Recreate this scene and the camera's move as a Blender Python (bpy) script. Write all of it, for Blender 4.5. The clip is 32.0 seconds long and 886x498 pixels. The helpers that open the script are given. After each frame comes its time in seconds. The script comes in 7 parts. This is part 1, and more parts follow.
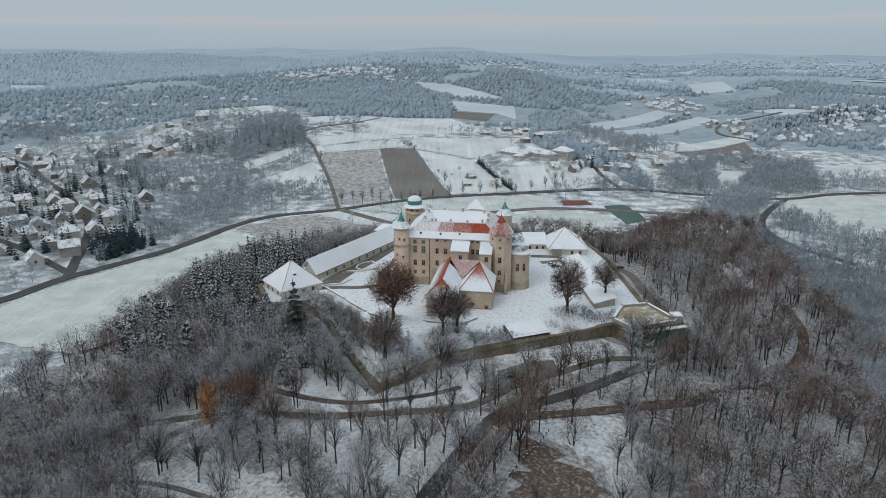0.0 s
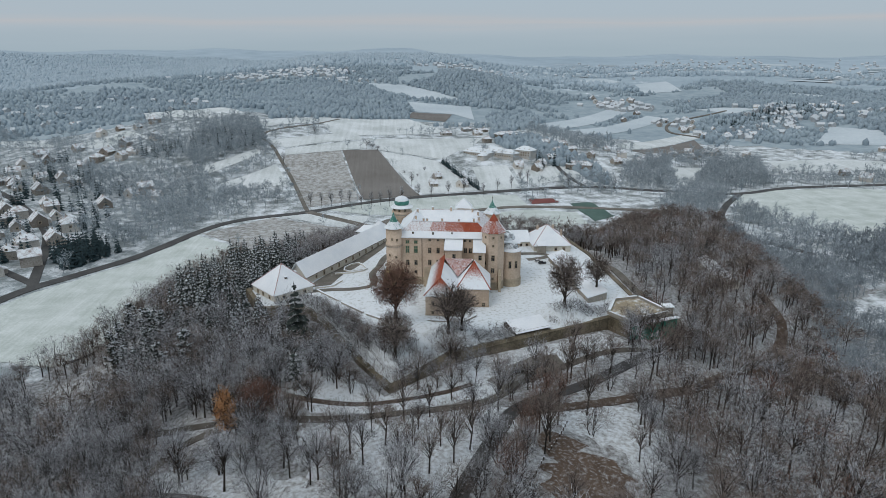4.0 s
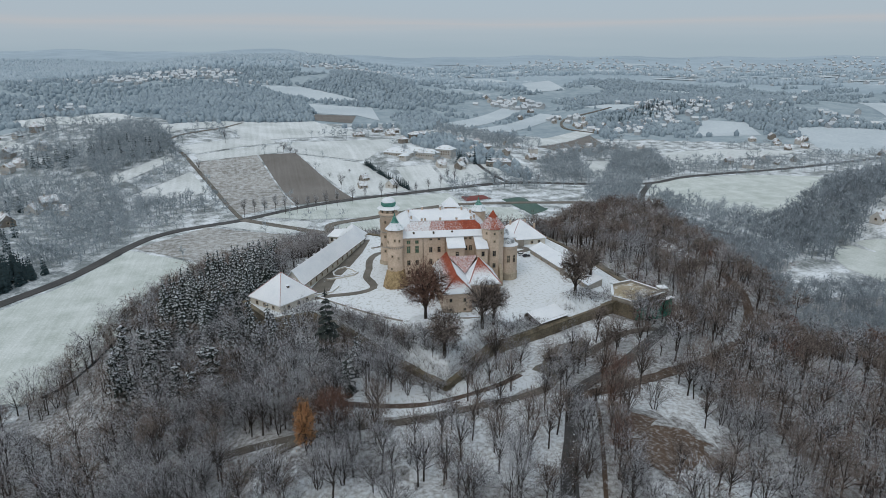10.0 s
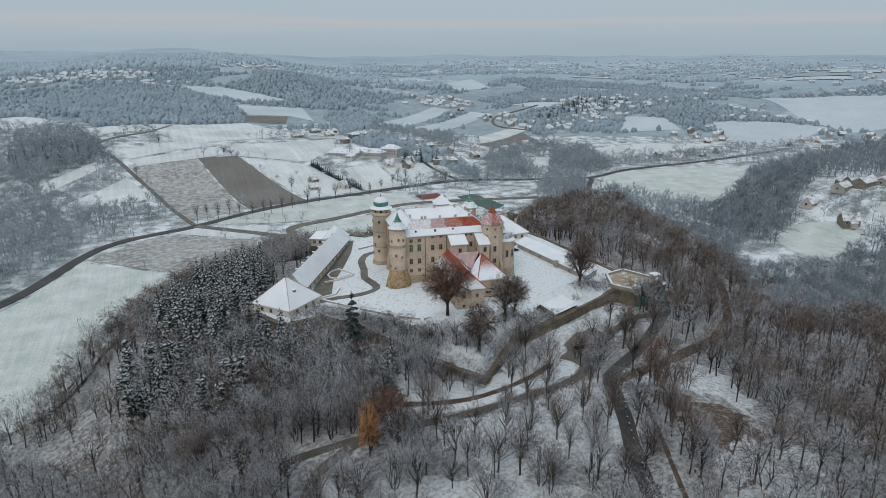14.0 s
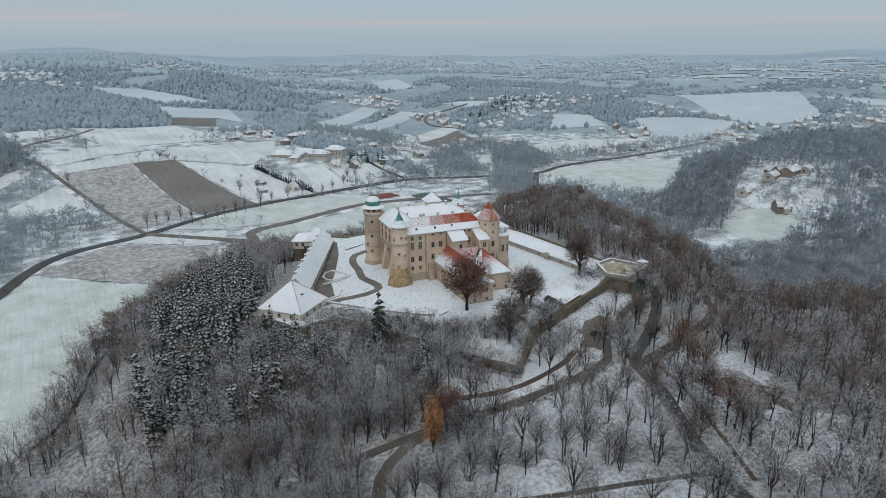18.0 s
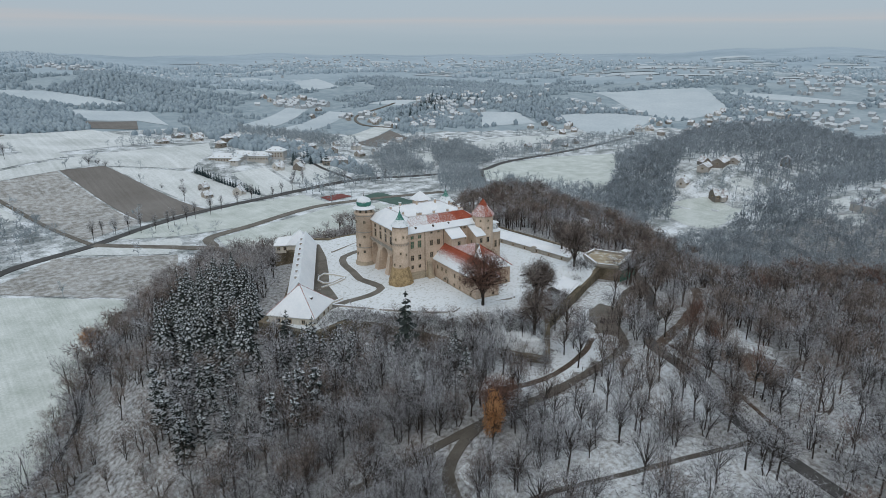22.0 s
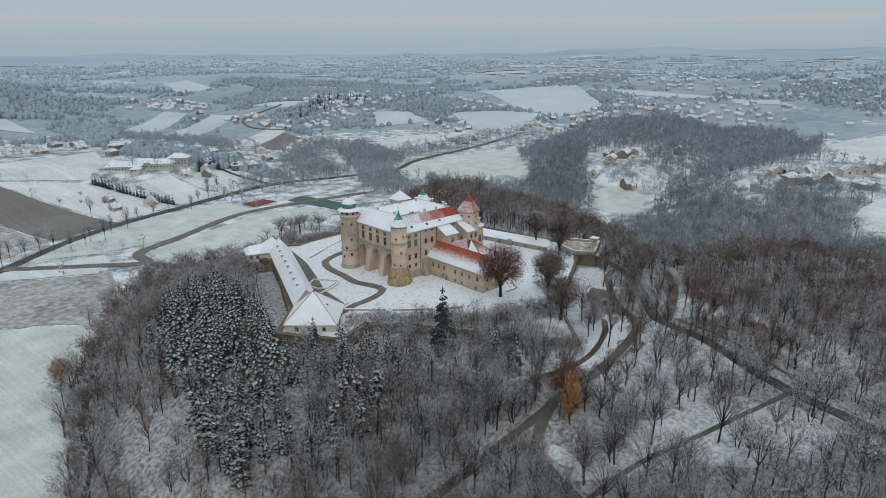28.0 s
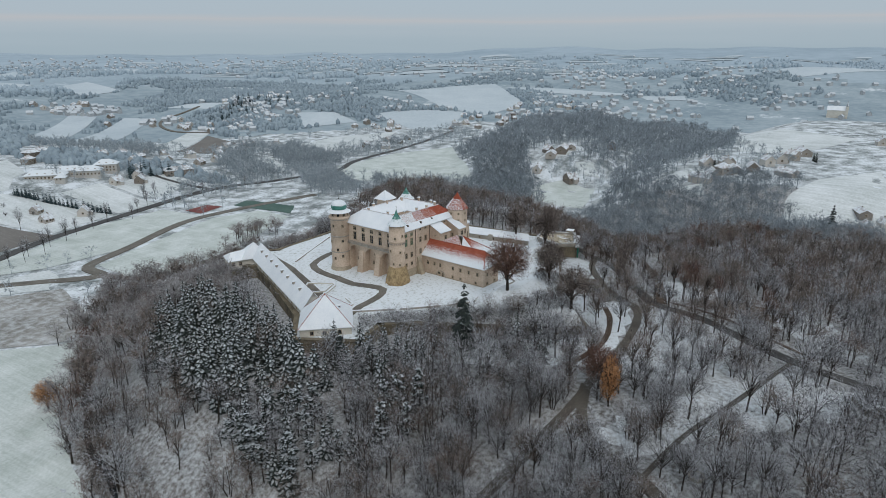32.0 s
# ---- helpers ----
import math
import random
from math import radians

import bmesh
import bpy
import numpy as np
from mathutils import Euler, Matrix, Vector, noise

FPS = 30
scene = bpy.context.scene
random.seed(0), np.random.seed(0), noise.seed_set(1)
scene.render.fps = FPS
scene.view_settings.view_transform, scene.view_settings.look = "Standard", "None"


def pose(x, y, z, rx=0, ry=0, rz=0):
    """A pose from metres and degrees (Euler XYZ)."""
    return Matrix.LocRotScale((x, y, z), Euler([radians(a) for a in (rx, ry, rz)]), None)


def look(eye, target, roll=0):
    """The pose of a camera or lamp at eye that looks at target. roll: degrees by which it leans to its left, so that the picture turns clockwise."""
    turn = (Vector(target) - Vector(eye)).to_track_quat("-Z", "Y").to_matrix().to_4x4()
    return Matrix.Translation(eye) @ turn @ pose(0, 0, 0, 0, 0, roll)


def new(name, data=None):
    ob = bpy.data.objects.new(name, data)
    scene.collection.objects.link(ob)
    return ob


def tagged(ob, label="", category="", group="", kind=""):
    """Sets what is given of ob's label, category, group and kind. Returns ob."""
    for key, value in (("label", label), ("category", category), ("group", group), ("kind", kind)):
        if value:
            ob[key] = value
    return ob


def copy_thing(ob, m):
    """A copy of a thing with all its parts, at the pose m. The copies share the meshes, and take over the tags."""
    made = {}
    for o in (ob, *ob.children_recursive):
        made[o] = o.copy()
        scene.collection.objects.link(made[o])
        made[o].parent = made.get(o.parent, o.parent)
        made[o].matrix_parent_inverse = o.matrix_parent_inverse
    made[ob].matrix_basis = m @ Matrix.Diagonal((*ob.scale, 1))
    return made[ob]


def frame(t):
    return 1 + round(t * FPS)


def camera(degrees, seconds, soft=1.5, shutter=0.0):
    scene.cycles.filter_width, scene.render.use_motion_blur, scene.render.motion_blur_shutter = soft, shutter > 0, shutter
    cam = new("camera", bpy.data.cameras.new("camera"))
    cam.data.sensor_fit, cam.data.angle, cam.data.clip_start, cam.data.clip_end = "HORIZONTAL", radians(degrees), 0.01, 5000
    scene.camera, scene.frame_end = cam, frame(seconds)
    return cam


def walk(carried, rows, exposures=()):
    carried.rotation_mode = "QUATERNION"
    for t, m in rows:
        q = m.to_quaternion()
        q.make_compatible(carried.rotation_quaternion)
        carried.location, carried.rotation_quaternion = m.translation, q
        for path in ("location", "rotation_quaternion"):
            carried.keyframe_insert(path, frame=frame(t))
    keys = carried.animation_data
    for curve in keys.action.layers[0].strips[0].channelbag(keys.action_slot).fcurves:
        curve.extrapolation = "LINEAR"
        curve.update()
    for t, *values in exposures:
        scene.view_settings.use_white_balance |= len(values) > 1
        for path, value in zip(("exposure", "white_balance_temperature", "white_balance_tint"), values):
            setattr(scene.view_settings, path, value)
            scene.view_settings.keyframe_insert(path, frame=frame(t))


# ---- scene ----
cam = camera(69.9, 32.0, 0.8)
METRES, EYE, TILT, LEAN, TURN = 300.0, 108.0, -17.45, 0.0, 0.0
ROWS = [
    (0.0, 0.0, 0.0, 0.0, 0.0, 0.0, -0.0),
    (0.5, -0.0064, -0.0004, -0.0002, -0.32, 0.05, 0.09),
    (1.0, -0.0132, -0.0008, -0.0004, -0.66, 0.01, 0.19),
    (1.5, -0.0205, -0.0011, -0.0007, -0.96, 0.04, 0.29),
    (2.0, -0.0284, -0.0015, -0.0009, -1.46, 0.07, 0.44),
    (2.5, -0.0369, -0.0018, -0.0011, -1.98, 0.04, 0.59),
    (3.0, -0.0461, -0.0018, -0.0012, -2.65, 0.04, 0.8),
    (3.5, -0.0565, -0.0019, -0.0015, -3.54, 0.04, 1.08),
    (4.0, -0.068, -0.0017, -0.0017, -4.55, 0.03, 1.4),
    (4.5, -0.0809, -0.0013, -0.0017, -5.52, 0.01, 1.73),
    (6.5, -0.1413, 0.0027, 0.0001, -8.91, -0.11, 2.78),
    (7.0, -0.1578, 0.0041, 0.0004, -9.79, -0.14, 3.07),
    (7.5, -0.1747, 0.0058, 0.0009, -10.71, -0.19, 3.34),
    (8.0, -0.1914, 0.008, 0.0013, -11.62, -0.23, 3.62),
    (8.5, -0.208, 0.0103, 0.0022, -12.54, -0.29, 3.92),
    (9.0, -0.2246, 0.013, 0.0031, -13.47, -0.34, 4.2),
    (9.5, -0.2411, 0.0159, 0.004, -14.4, -0.41, 4.49),
    (10.0, -0.2577, 0.0194, 0.0051, -15.34, -0.49, 4.76),
    (10.5, -0.2741, 0.0231, 0.0063, -16.28, -0.58, 5.03),
    (11.0, -0.2904, 0.0271, 0.0074, -17.22, -0.67, 5.33),
    (11.5, -0.3069, 0.0313, 0.0088, -18.17, -0.79, 5.59),
    (12.0, -0.3233, 0.0356, 0.01, -19.1, -0.89, 5.89),
    (12.5, -0.3394, 0.0403, 0.0115, -20.05, -1.0, 6.17),
    (13.0, -0.3555, 0.0452, 0.013, -20.98, -1.12, 6.44),
    (13.5, -0.3715, 0.0505, 0.0145, -21.93, -1.22, 6.71),
    (14.0, -0.3873, 0.0561, 0.0159, -22.86, -1.32, 6.98),
    (14.5, -0.4031, 0.0621, 0.0175, -23.8, -1.45, 7.24),
    (16.5, -0.4646, 0.0875, 0.023, -27.59, -1.95, 8.31),
    (17.0, -0.4796, 0.0943, 0.025, -28.54, -2.09, 8.57),
    (17.5, -0.4947, 0.1014, 0.0273, -29.5, -2.24, 8.8),
    (18.0, -0.5095, 0.1085, 0.0294, -30.46, -2.38, 9.06),
    (18.5, -0.5245, 0.1159, 0.0318, -31.42, -2.54, 9.31),
    (19.0, -0.5392, 0.1237, 0.0344, -32.41, -2.71, 9.58),
    (19.5, -0.5539, 0.1315, 0.0368, -33.39, -2.89, 9.82),
    (20.0, -0.5682, 0.1397, 0.0397, -34.36, -3.08, 10.08),
    (20.5, -0.5825, 0.1483, 0.0425, -35.35, -3.27, 10.29),
    (21.0, -0.5966, 0.157, 0.0454, -36.34, -3.47, 10.54),
    (21.5, -0.6105, 0.166, 0.0484, -37.32, -3.65, 10.78),
    (22.0, -0.6243, 0.175, 0.0512, -38.3, -3.84, 11.04),
    (22.5, -0.638, 0.1845, 0.0542, -39.3, -4.02, 11.25),
    (23.0, -0.6514, 0.1941, 0.0574, -40.31, -4.22, 11.51),
    (23.5, -0.6649, 0.2035, 0.0605, -41.3, -4.41, 11.78),
    (24.0, -0.6779, 0.2138, 0.0638, -42.32, -4.61, 12.02),
    (24.5, -0.6907, 0.2237, 0.067, -43.31, -4.82, 12.27),
    (25.0, -0.7037, 0.2344, 0.0703, -44.32, -5.03, 12.46),
    (25.5, -0.7161, 0.2451, 0.0736, -45.33, -5.26, 12.7),
    (27.5, -0.7636, 0.2911, 0.0875, -49.44, -6.21, 13.5),
    (28.0, -0.775, 0.3028, 0.0912, -50.48, -6.47, 13.69),
    (28.5, -0.7865, 0.3146, 0.0952, -51.51, -6.73, 13.88),
    (29.0, -0.7976, 0.3266, 0.099, -52.54, -6.97, 14.09),
    (29.5, -0.8086, 0.3389, 0.103, -53.59, -7.23, 14.26),
    (30.0, -0.8195, 0.3512, 0.1069, -54.62, -7.49, 14.43),
    (30.5, -0.83, 0.3639, 0.1109, -55.68, -7.76, 14.6),
    (31.0, -0.8402, 0.3765, 0.1148, -56.73, -8.04, 14.81),
    (31.5, -0.8504, 0.3895, 0.1186, -57.79, -8.31, 14.96),
    (32.0, -0.8602, 0.4026, 0.1228, -58.86, -8.59, 15.13),
]
walk(cam, [(t, pose(0, 0, EYE, TILT, LEAN, TURN) @ pose(METRES * x, METRES * y, METRES * z, 90 + pitch, roll, yaw)) for t, x, y, z, yaw, pitch, roll in ROWS])

# ---- sky, sun, exposure ----
scene.view_settings.exposure = 0.0
world = bpy.data.worlds.new("overcast_sky")
scene.world = world
world.use_nodes = True
wn, wl = world.node_tree.nodes, world.node_tree.links
wn.clear()
w_out = wn.new("ShaderNodeOutputWorld")
w_sky = wn.new("ShaderNodeTexSky")
w_sky.sky_type, w_sky.sun_disc = "NISHITA", False
w_sky.sun_elevation, w_sky.sun_rotation = radians(16), radians(240)
w_sky.air_density, w_sky.dust_density = 1.0, 3.0
w_clear = wn.new("ShaderNodeBackground")
w_clear.inputs["Strength"].default_value = 0.05
wl.new(w_sky.outputs[0], w_clear.inputs["Color"])
w_co = wn.new("ShaderNodeTexCoord")
w_sep = wn.new("ShaderNodeSeparateXYZ")
wl.new(w_co.outputs["Generated"], w_sep.inputs[0])
w_map = wn.new("ShaderNodeMapping")
w_map.inputs["Scale"].default_value = (1.2, 1.2, 26.0)
wl.new(w_co.outputs["Generated"], w_map.inputs[0])
w_noise = wn.new("ShaderNodeTexNoise")
w_noise.inputs["Scale"].default_value, w_noise.inputs["Detail"].default_value = 2.2, 5.0
wl.new(w_map.outputs[0], w_noise.inputs["Vector"])
w_shift = wn.new("ShaderNodeMath")
w_shift.operation = "MULTIPLY_ADD"
w_shift.inputs[1].default_value, w_shift.inputs[2].default_value = 0.03, -0.015
wl.new(w_noise.outputs["Fac"], w_shift.inputs[0])
w_add = wn.new("ShaderNodeMath")
wl.new(w_sep.outputs["Z"], w_add.inputs[0])
wl.new(w_shift.outputs[0], w_add.inputs[1])
w_ramp = wn.new("ShaderNodeValToRGB")
ramp = w_ramp.color_ramp
ramp.elements[0].position, ramp.elements[0].color = 0.0, (0.43, 0.535, 0.61, 1)
ramp.elements[1].position, ramp.elements[1].color = 1.0, (0.78, 0.87, 0.97, 1)
for at, col in ((0.014, (0.455, 0.555, 0.63, 1)), (0.030, (0.50, 0.585, 0.655, 1)), (0.039, (0.57, 0.60, 0.64, 1)), (0.049, (0.505, 0.595, 0.67, 1)), (0.09, (0.49, 0.605, 0.70, 1)), (0.4, (0.62, 0.715, 0.80, 1))):
    ramp.elements.new(at).color = col
wl.new(w_add.outputs[0], w_ramp.inputs[0])
w_cloud = wn.new("ShaderNodeBackground")
w_cloud.inputs["Strength"].default_value = 0.84
wl.new(w_ramp.outputs[0], w_cloud.inputs["Color"])
w_mix = wn.new("ShaderNodeMixShader")
w_mix.inputs[0].default_value = 0.96
wl.new(w_clear.outputs[0], w_mix.inputs[1])
wl.new(w_cloud.outputs[0], w_mix.inputs[2])
wl.new(w_mix.outputs[0], w_out.inputs["Surface"])
sun = new("sun", bpy.data.lights.new("sun", "SUN"))
sun.data.energy, sun.data.angle, sun.data.color = 0.8, radians(30), (1.0, 0.93, 0.86)
sun.matrix_world = look((-200, 100, 300), (0, 290, 0))


# ---- materials ----
def material(name, low, high, rough=0.9, scale=0.5, fine=6.0, contrast=0.5, bump=0.0, metal=0.0, snow=0.0, snow_size=0.25, snow_from=0.0, rand=0.0, island=0.0, melt=None, gain=9.0, cover=1.0, furrow=None):
    """Two-scale mottled surface; snow: share of a thin snow cover lying in patches of snow_size per metre on faces that look up; melt: heights between which the snow thins out, and by how much; gain: crispness of the patches; cover: how white the thickest snow is."""
    m = bpy.data.materials.new(name)
    m.use_nodes = True
    n, l = m.node_tree.nodes, m.node_tree.links
    bsdf = n["Principled BSDF"]
    bsdf.inputs["Roughness"].default_value, bsdf.inputs["Metallic"].default_value = rough, metal
    bsdf.inputs["Specular IOR Level"].default_value = 0.25
    geo = n.new("ShaderNodeNewGeometry")

    def tex(size, detail):
        t = n.new("ShaderNodeTexNoise")
        t.inputs["Scale"].default_value, t.inputs["Detail"].default_value, t.inputs["Roughness"].default_value = size, detail, 0.6
        l.new(geo.outputs["Position"], t.inputs["Vector"])
        return t.outputs["Fac"]

    def math_node(op, a, b, clamp=False):
        t = n.new("ShaderNodeMath")
        t.operation, t.use_clamp = op, clamp
        for i, v in enumerate((a, b)):
            if isinstance(v, (int, float)):
                t.inputs[i].default_value = v
            else:
                l.new(v, t.inputs[i])
        return t.outputs[0]

    coarse, small = tex(scale, 3), tex(fine, 2)
    f = math_node("ADD", math_node("MULTIPLY", coarse, 0.6), math_node("MULTIPLY", small, 0.4))
    f = math_node("ADD", math_node("MULTIPLY", math_node("SUBTRACT", f, 0.5), 1.0 + 5.0 * contrast), 0.5, True)
    if furrow:  # long streaks: degrees, streaks per metre, strength
        turn, streak = n.new("ShaderNodeMapping"), n.new("ShaderNodeTexNoise")
        turn.inputs["Rotation"].default_value, turn.inputs["Scale"].default_value = (0, 0, radians(furrow[0])), (furrow[1], furrow[1] * 0.03, 0.0)
        streak.inputs["Scale"].default_value, streak.inputs["Detail"].default_value = 1.0, 3.0
        l.new(geo.outputs["Position"], turn.inputs[0])
        l.new(turn.outputs[0], streak.inputs["Vector"])
        f = math_node("ADD", f, math_node("MULTIPLY", math_node("SUBTRACT", streak.outputs["Fac"], 0.5), furrow[2]), True)
    if rand:
        info = n.new("ShaderNodeObjectInfo")
        f = math_node("ADD", f, math_node("MULTIPLY", math_node("SUBTRACT", info.outputs["Random"], 0.5), rand), True)
    if island:
        f = math_node("ADD", f, math_node("MULTIPLY", math_node("SUBTRACT", geo.outputs["Random Per Island"], 0.5), island), True)
    mix = n.new("ShaderNodeMix")
    mix.data_type = "RGBA"
    mix.inputs["A"].default_value, mix.inputs["B"].default_value = (*low, 1), (*high, 1)
    l.new(f, mix.inputs["Factor"])
    col = mix.outputs["Result"]
    if snow:
        up = n.new("ShaderNodeSeparateXYZ")
        l.new(geo.outputs["Normal"], up.inputs[0])
        patch = math_node("ADD", math_node("MULTIPLY", tex(snow_size, 6), 0.7), math_node("MULTIPLY", tex(snow_size * 9, 3), 0.3))
        if melt:
            at = n.new("ShaderNodeSeparateXYZ")
            l.new(geo.outputs["Position"], at.inputs[0])
            gone = math_node("DIVIDE", math_node("SUBTRACT", at.outputs["Z"], melt[0]), melt[1] - melt[0], True)
            patch = math_node("SUBTRACT", patch, math_node("MULTIPLY", gone, melt[2]))
        s = math_node("MULTIPLY", math_node("ADD", math_node("SUBTRACT", patch, 1.0 - snow), 0.05), gain, True)
        if cover < 1:
            s = math_node("MULTIPLY", s, cover)
        if snow_from:
            s = math_node("MULTIPLY", s, math_node("MULTIPLY", math_node("SUBTRACT", up.outputs["Z"], snow_from), 4.0, True))
        mix2 = n.new("ShaderNodeMix")
        mix2.data_type = "RGBA"
        l.new(s, mix2.inputs["Factor"])
        l.new(col, mix2.inputs["A"])
        mix2.inputs["B"].default_value = (0.74, 0.78, 0.81, 1)
        col = mix2.outputs["Result"]
    l.new(col, bsdf.inputs["Base Color"])
    if bump:
        b = n.new("ShaderNodeBump")
        b.inputs["Strength"].default_value, b.inputs["Distance"].default_value = bump, 0.15
        l.new(small, b.inputs["Height"])
        l.new(b.outputs[0], bsdf.inputs["Normal"])
    return m


SNOW = material("snow_on_roof", (0.70, 0.74, 0.78), (0.84, 0.86, 0.88), 0.8, 0.12, 1.6, 0.4, 0.2)

FLOOR = material("forest_floor", (0.07, 0.06, 0.052), (0.17, 0.15, 0.13), 0.95, 0.06, 1.5, 0.6, 0.4, snow=0.585, snow_size=0.7, gain=3.2, cover=0.82)
LAWN = material("snowy_lawn", (0.16, 0.17, 0.12), (0.26, 0.25, 0.19), 0.95, 0.15, 2.0, 0.5, 0.3, snow=0.69, snow_size=0.7, gain=4.5, cover=0.96)
PARKSNOW = material("trodden_park_snow", (0.12, 0.115, 0.095), (0.22, 0.20, 0.165), 0.95, 0.15, 2.0, 0.5, 0.3, snow=0.67, snow_size=0.8, gain=3.4, cover=0.96)
PLASTER = material("cream_plaster", (0.435, 0.338, 0.258), (0.615, 0.494, 0.39), 0.9, 0.10, 1.4, 0.7, 0.05)
PLINTH = material("damp_plaster", (0.30, 0.25, 0.19), (0.46, 0.39, 0.29), 0.9, 0.2, 1.6, 0.6, 0.1)
RUBBLE = material("ochre_rubble_stone", (0.22, 0.16, 0.09), (0.46, 0.34, 0.19), 0.95, 0.5, 2.5, 0.8, 0.8, island=0.6)
STONE = material("grey_dressed_stone", (0.26, 0.24, 0.21), (0.42, 0.39, 0.34), 0.9, 0.4, 3.0, 0.5, 0.3, island=0.5)
BASTION = material("bastion_wall_stone", (0.082, 0.07, 0.05), (0.22, 0.185, 0.132), 0.95, 0.15, 1.5, 0.7, 0.6)
COPING = material("snowy_stone_coping", (0.30, 0.28, 0.24), (0.45, 0.42, 0.37), 0.9, 0.4, 3.0, 0.5, 0.2, snow=0.62, snow_size=0.5, snow_from=0.4)
REDTILE = material("red_clay_tile", (0.24, 0.05, 0.028), (0.38, 0.095, 0.05), 0.85, 0.4, 4.0, 0.6, 0.3, snow=0.36, snow_size=1.2)
DUSTED = material("red_tile_under_thin_snow", (0.25, 0.06, 0.035), (0.37, 0.11, 0.065), 0.85, 0.4, 4.0, 0.6, 0.3, snow=0.52, snow_size=2.0, gain=5.0)
THINLY = material("red_tile_with_traces_of_snow", (0.25, 0.06, 0.035), (0.37, 0.11, 0.065), 0.85, 0.4, 4.0, 0.6, 0.3, snow=0.455, snow_size=2.0, gain=5.0)
HEAVY = material("red_tile_under_thick_snow", (0.28, 0.10, 0.07), (0.40, 0.16, 0.11), 0.85, 0.4, 4.0, 0.6, 0.3, snow=0.61, snow_size=2.0, gain=5.0)
MELTING = material("red_tile_with_melting_snow", (0.25, 0.055, 0.03), (0.38, 0.105, 0.06), 0.85, 0.4, 4.0, 0.6, 0.3, snow=0.72, snow_size=1.8, melt=(10.0, 14.6, 0.36), gain=5.0)
COPPER = material("green_copper", (0.035, 0.15, 0.12), (0.10, 0.28, 0.23), 0.5, 0.6, 4.0, 0.5, 0.1, snow=0.42, snow_size=0.5, snow_from=0.3)
COPPER_SNOW = material("copper_under_snow", (0.06, 0.17, 0.14), (0.13, 0.28, 0.24), 0.6, 0.6, 4.0, 0.5, 0.1, snow=0.60, snow_size=0.5)
GLASS = material("dark_window_glass", (0.012, 0.014, 0.016), (0.035, 0.038, 0.042), 0.12, 0.5, 2.0, 0.3)
GREENGLASS = material("green_stained_glass", (0.05, 0.10, 0.07), (0.10, 0.17, 0.12), 0.2, 0.6, 3.0, 0.3)
FRAME = material("window_surround", (0.34, 0.27, 0.19), (0.46, 0.38, 0.28), 0.85, 0.5, 3.0, 0.4)
DARKWOOD = material("dark_timber", (0.05, 0.04, 0.032), (0.11, 0.085, 0.065), 0.85, 0.5, 3.0, 0.5)
ASPHALT = material("wet_asphalt", (0.045, 0.045, 0.045), (0.095, 0.092, 0.088), 0.7, 0.08, 1.2, 0.5, 0.1)
GRAVEL = material("brown_gravel", (0.115, 0.105, 0.09), (0.21, 0.195, 0.17), 0.95, 0.12, 2.0, 0.5, 0.3, snow=0.33, snow_size=0.3)
LITTER = material("thin_leaf_litter", (0.075, 0.052, 0.038), (0.14, 0.10, 0.074), 0.95, 0.15, 2.0, 0.6, 0.4, snow=0.44, snow_size=0.9, gain=3.0)
PARKROAD = material("dark_park_road", (0.075, 0.067, 0.056), (0.14, 0.126, 0.108), 0.9, 0.12, 2.0, 0.5, 0.2, snow=0.32, snow_size=0.6, gain=5.0)
EARTH = material("brown_leaf_litter", (0.06, 0.043, 0.032), (0.125, 0.092, 0.07), 0.95, 0.15, 2.0, 0.6, 0.4, snow=0.38, snow_size=0.6, gain=5.0)
LEAD = material("grey_lead_roof", (0.13, 0.145, 0.155), (0.24, 0.26, 0.275), 0.5, 0.4, 3.0, 0.5, 0.0, snow=0.50, snow_size=0.35)
GREENWALL = material("green_painted_wall", (0.02, 0.17, 0.12), (0.05, 0.26, 0.19), 0.7, 0.4, 3.0, 0.4)


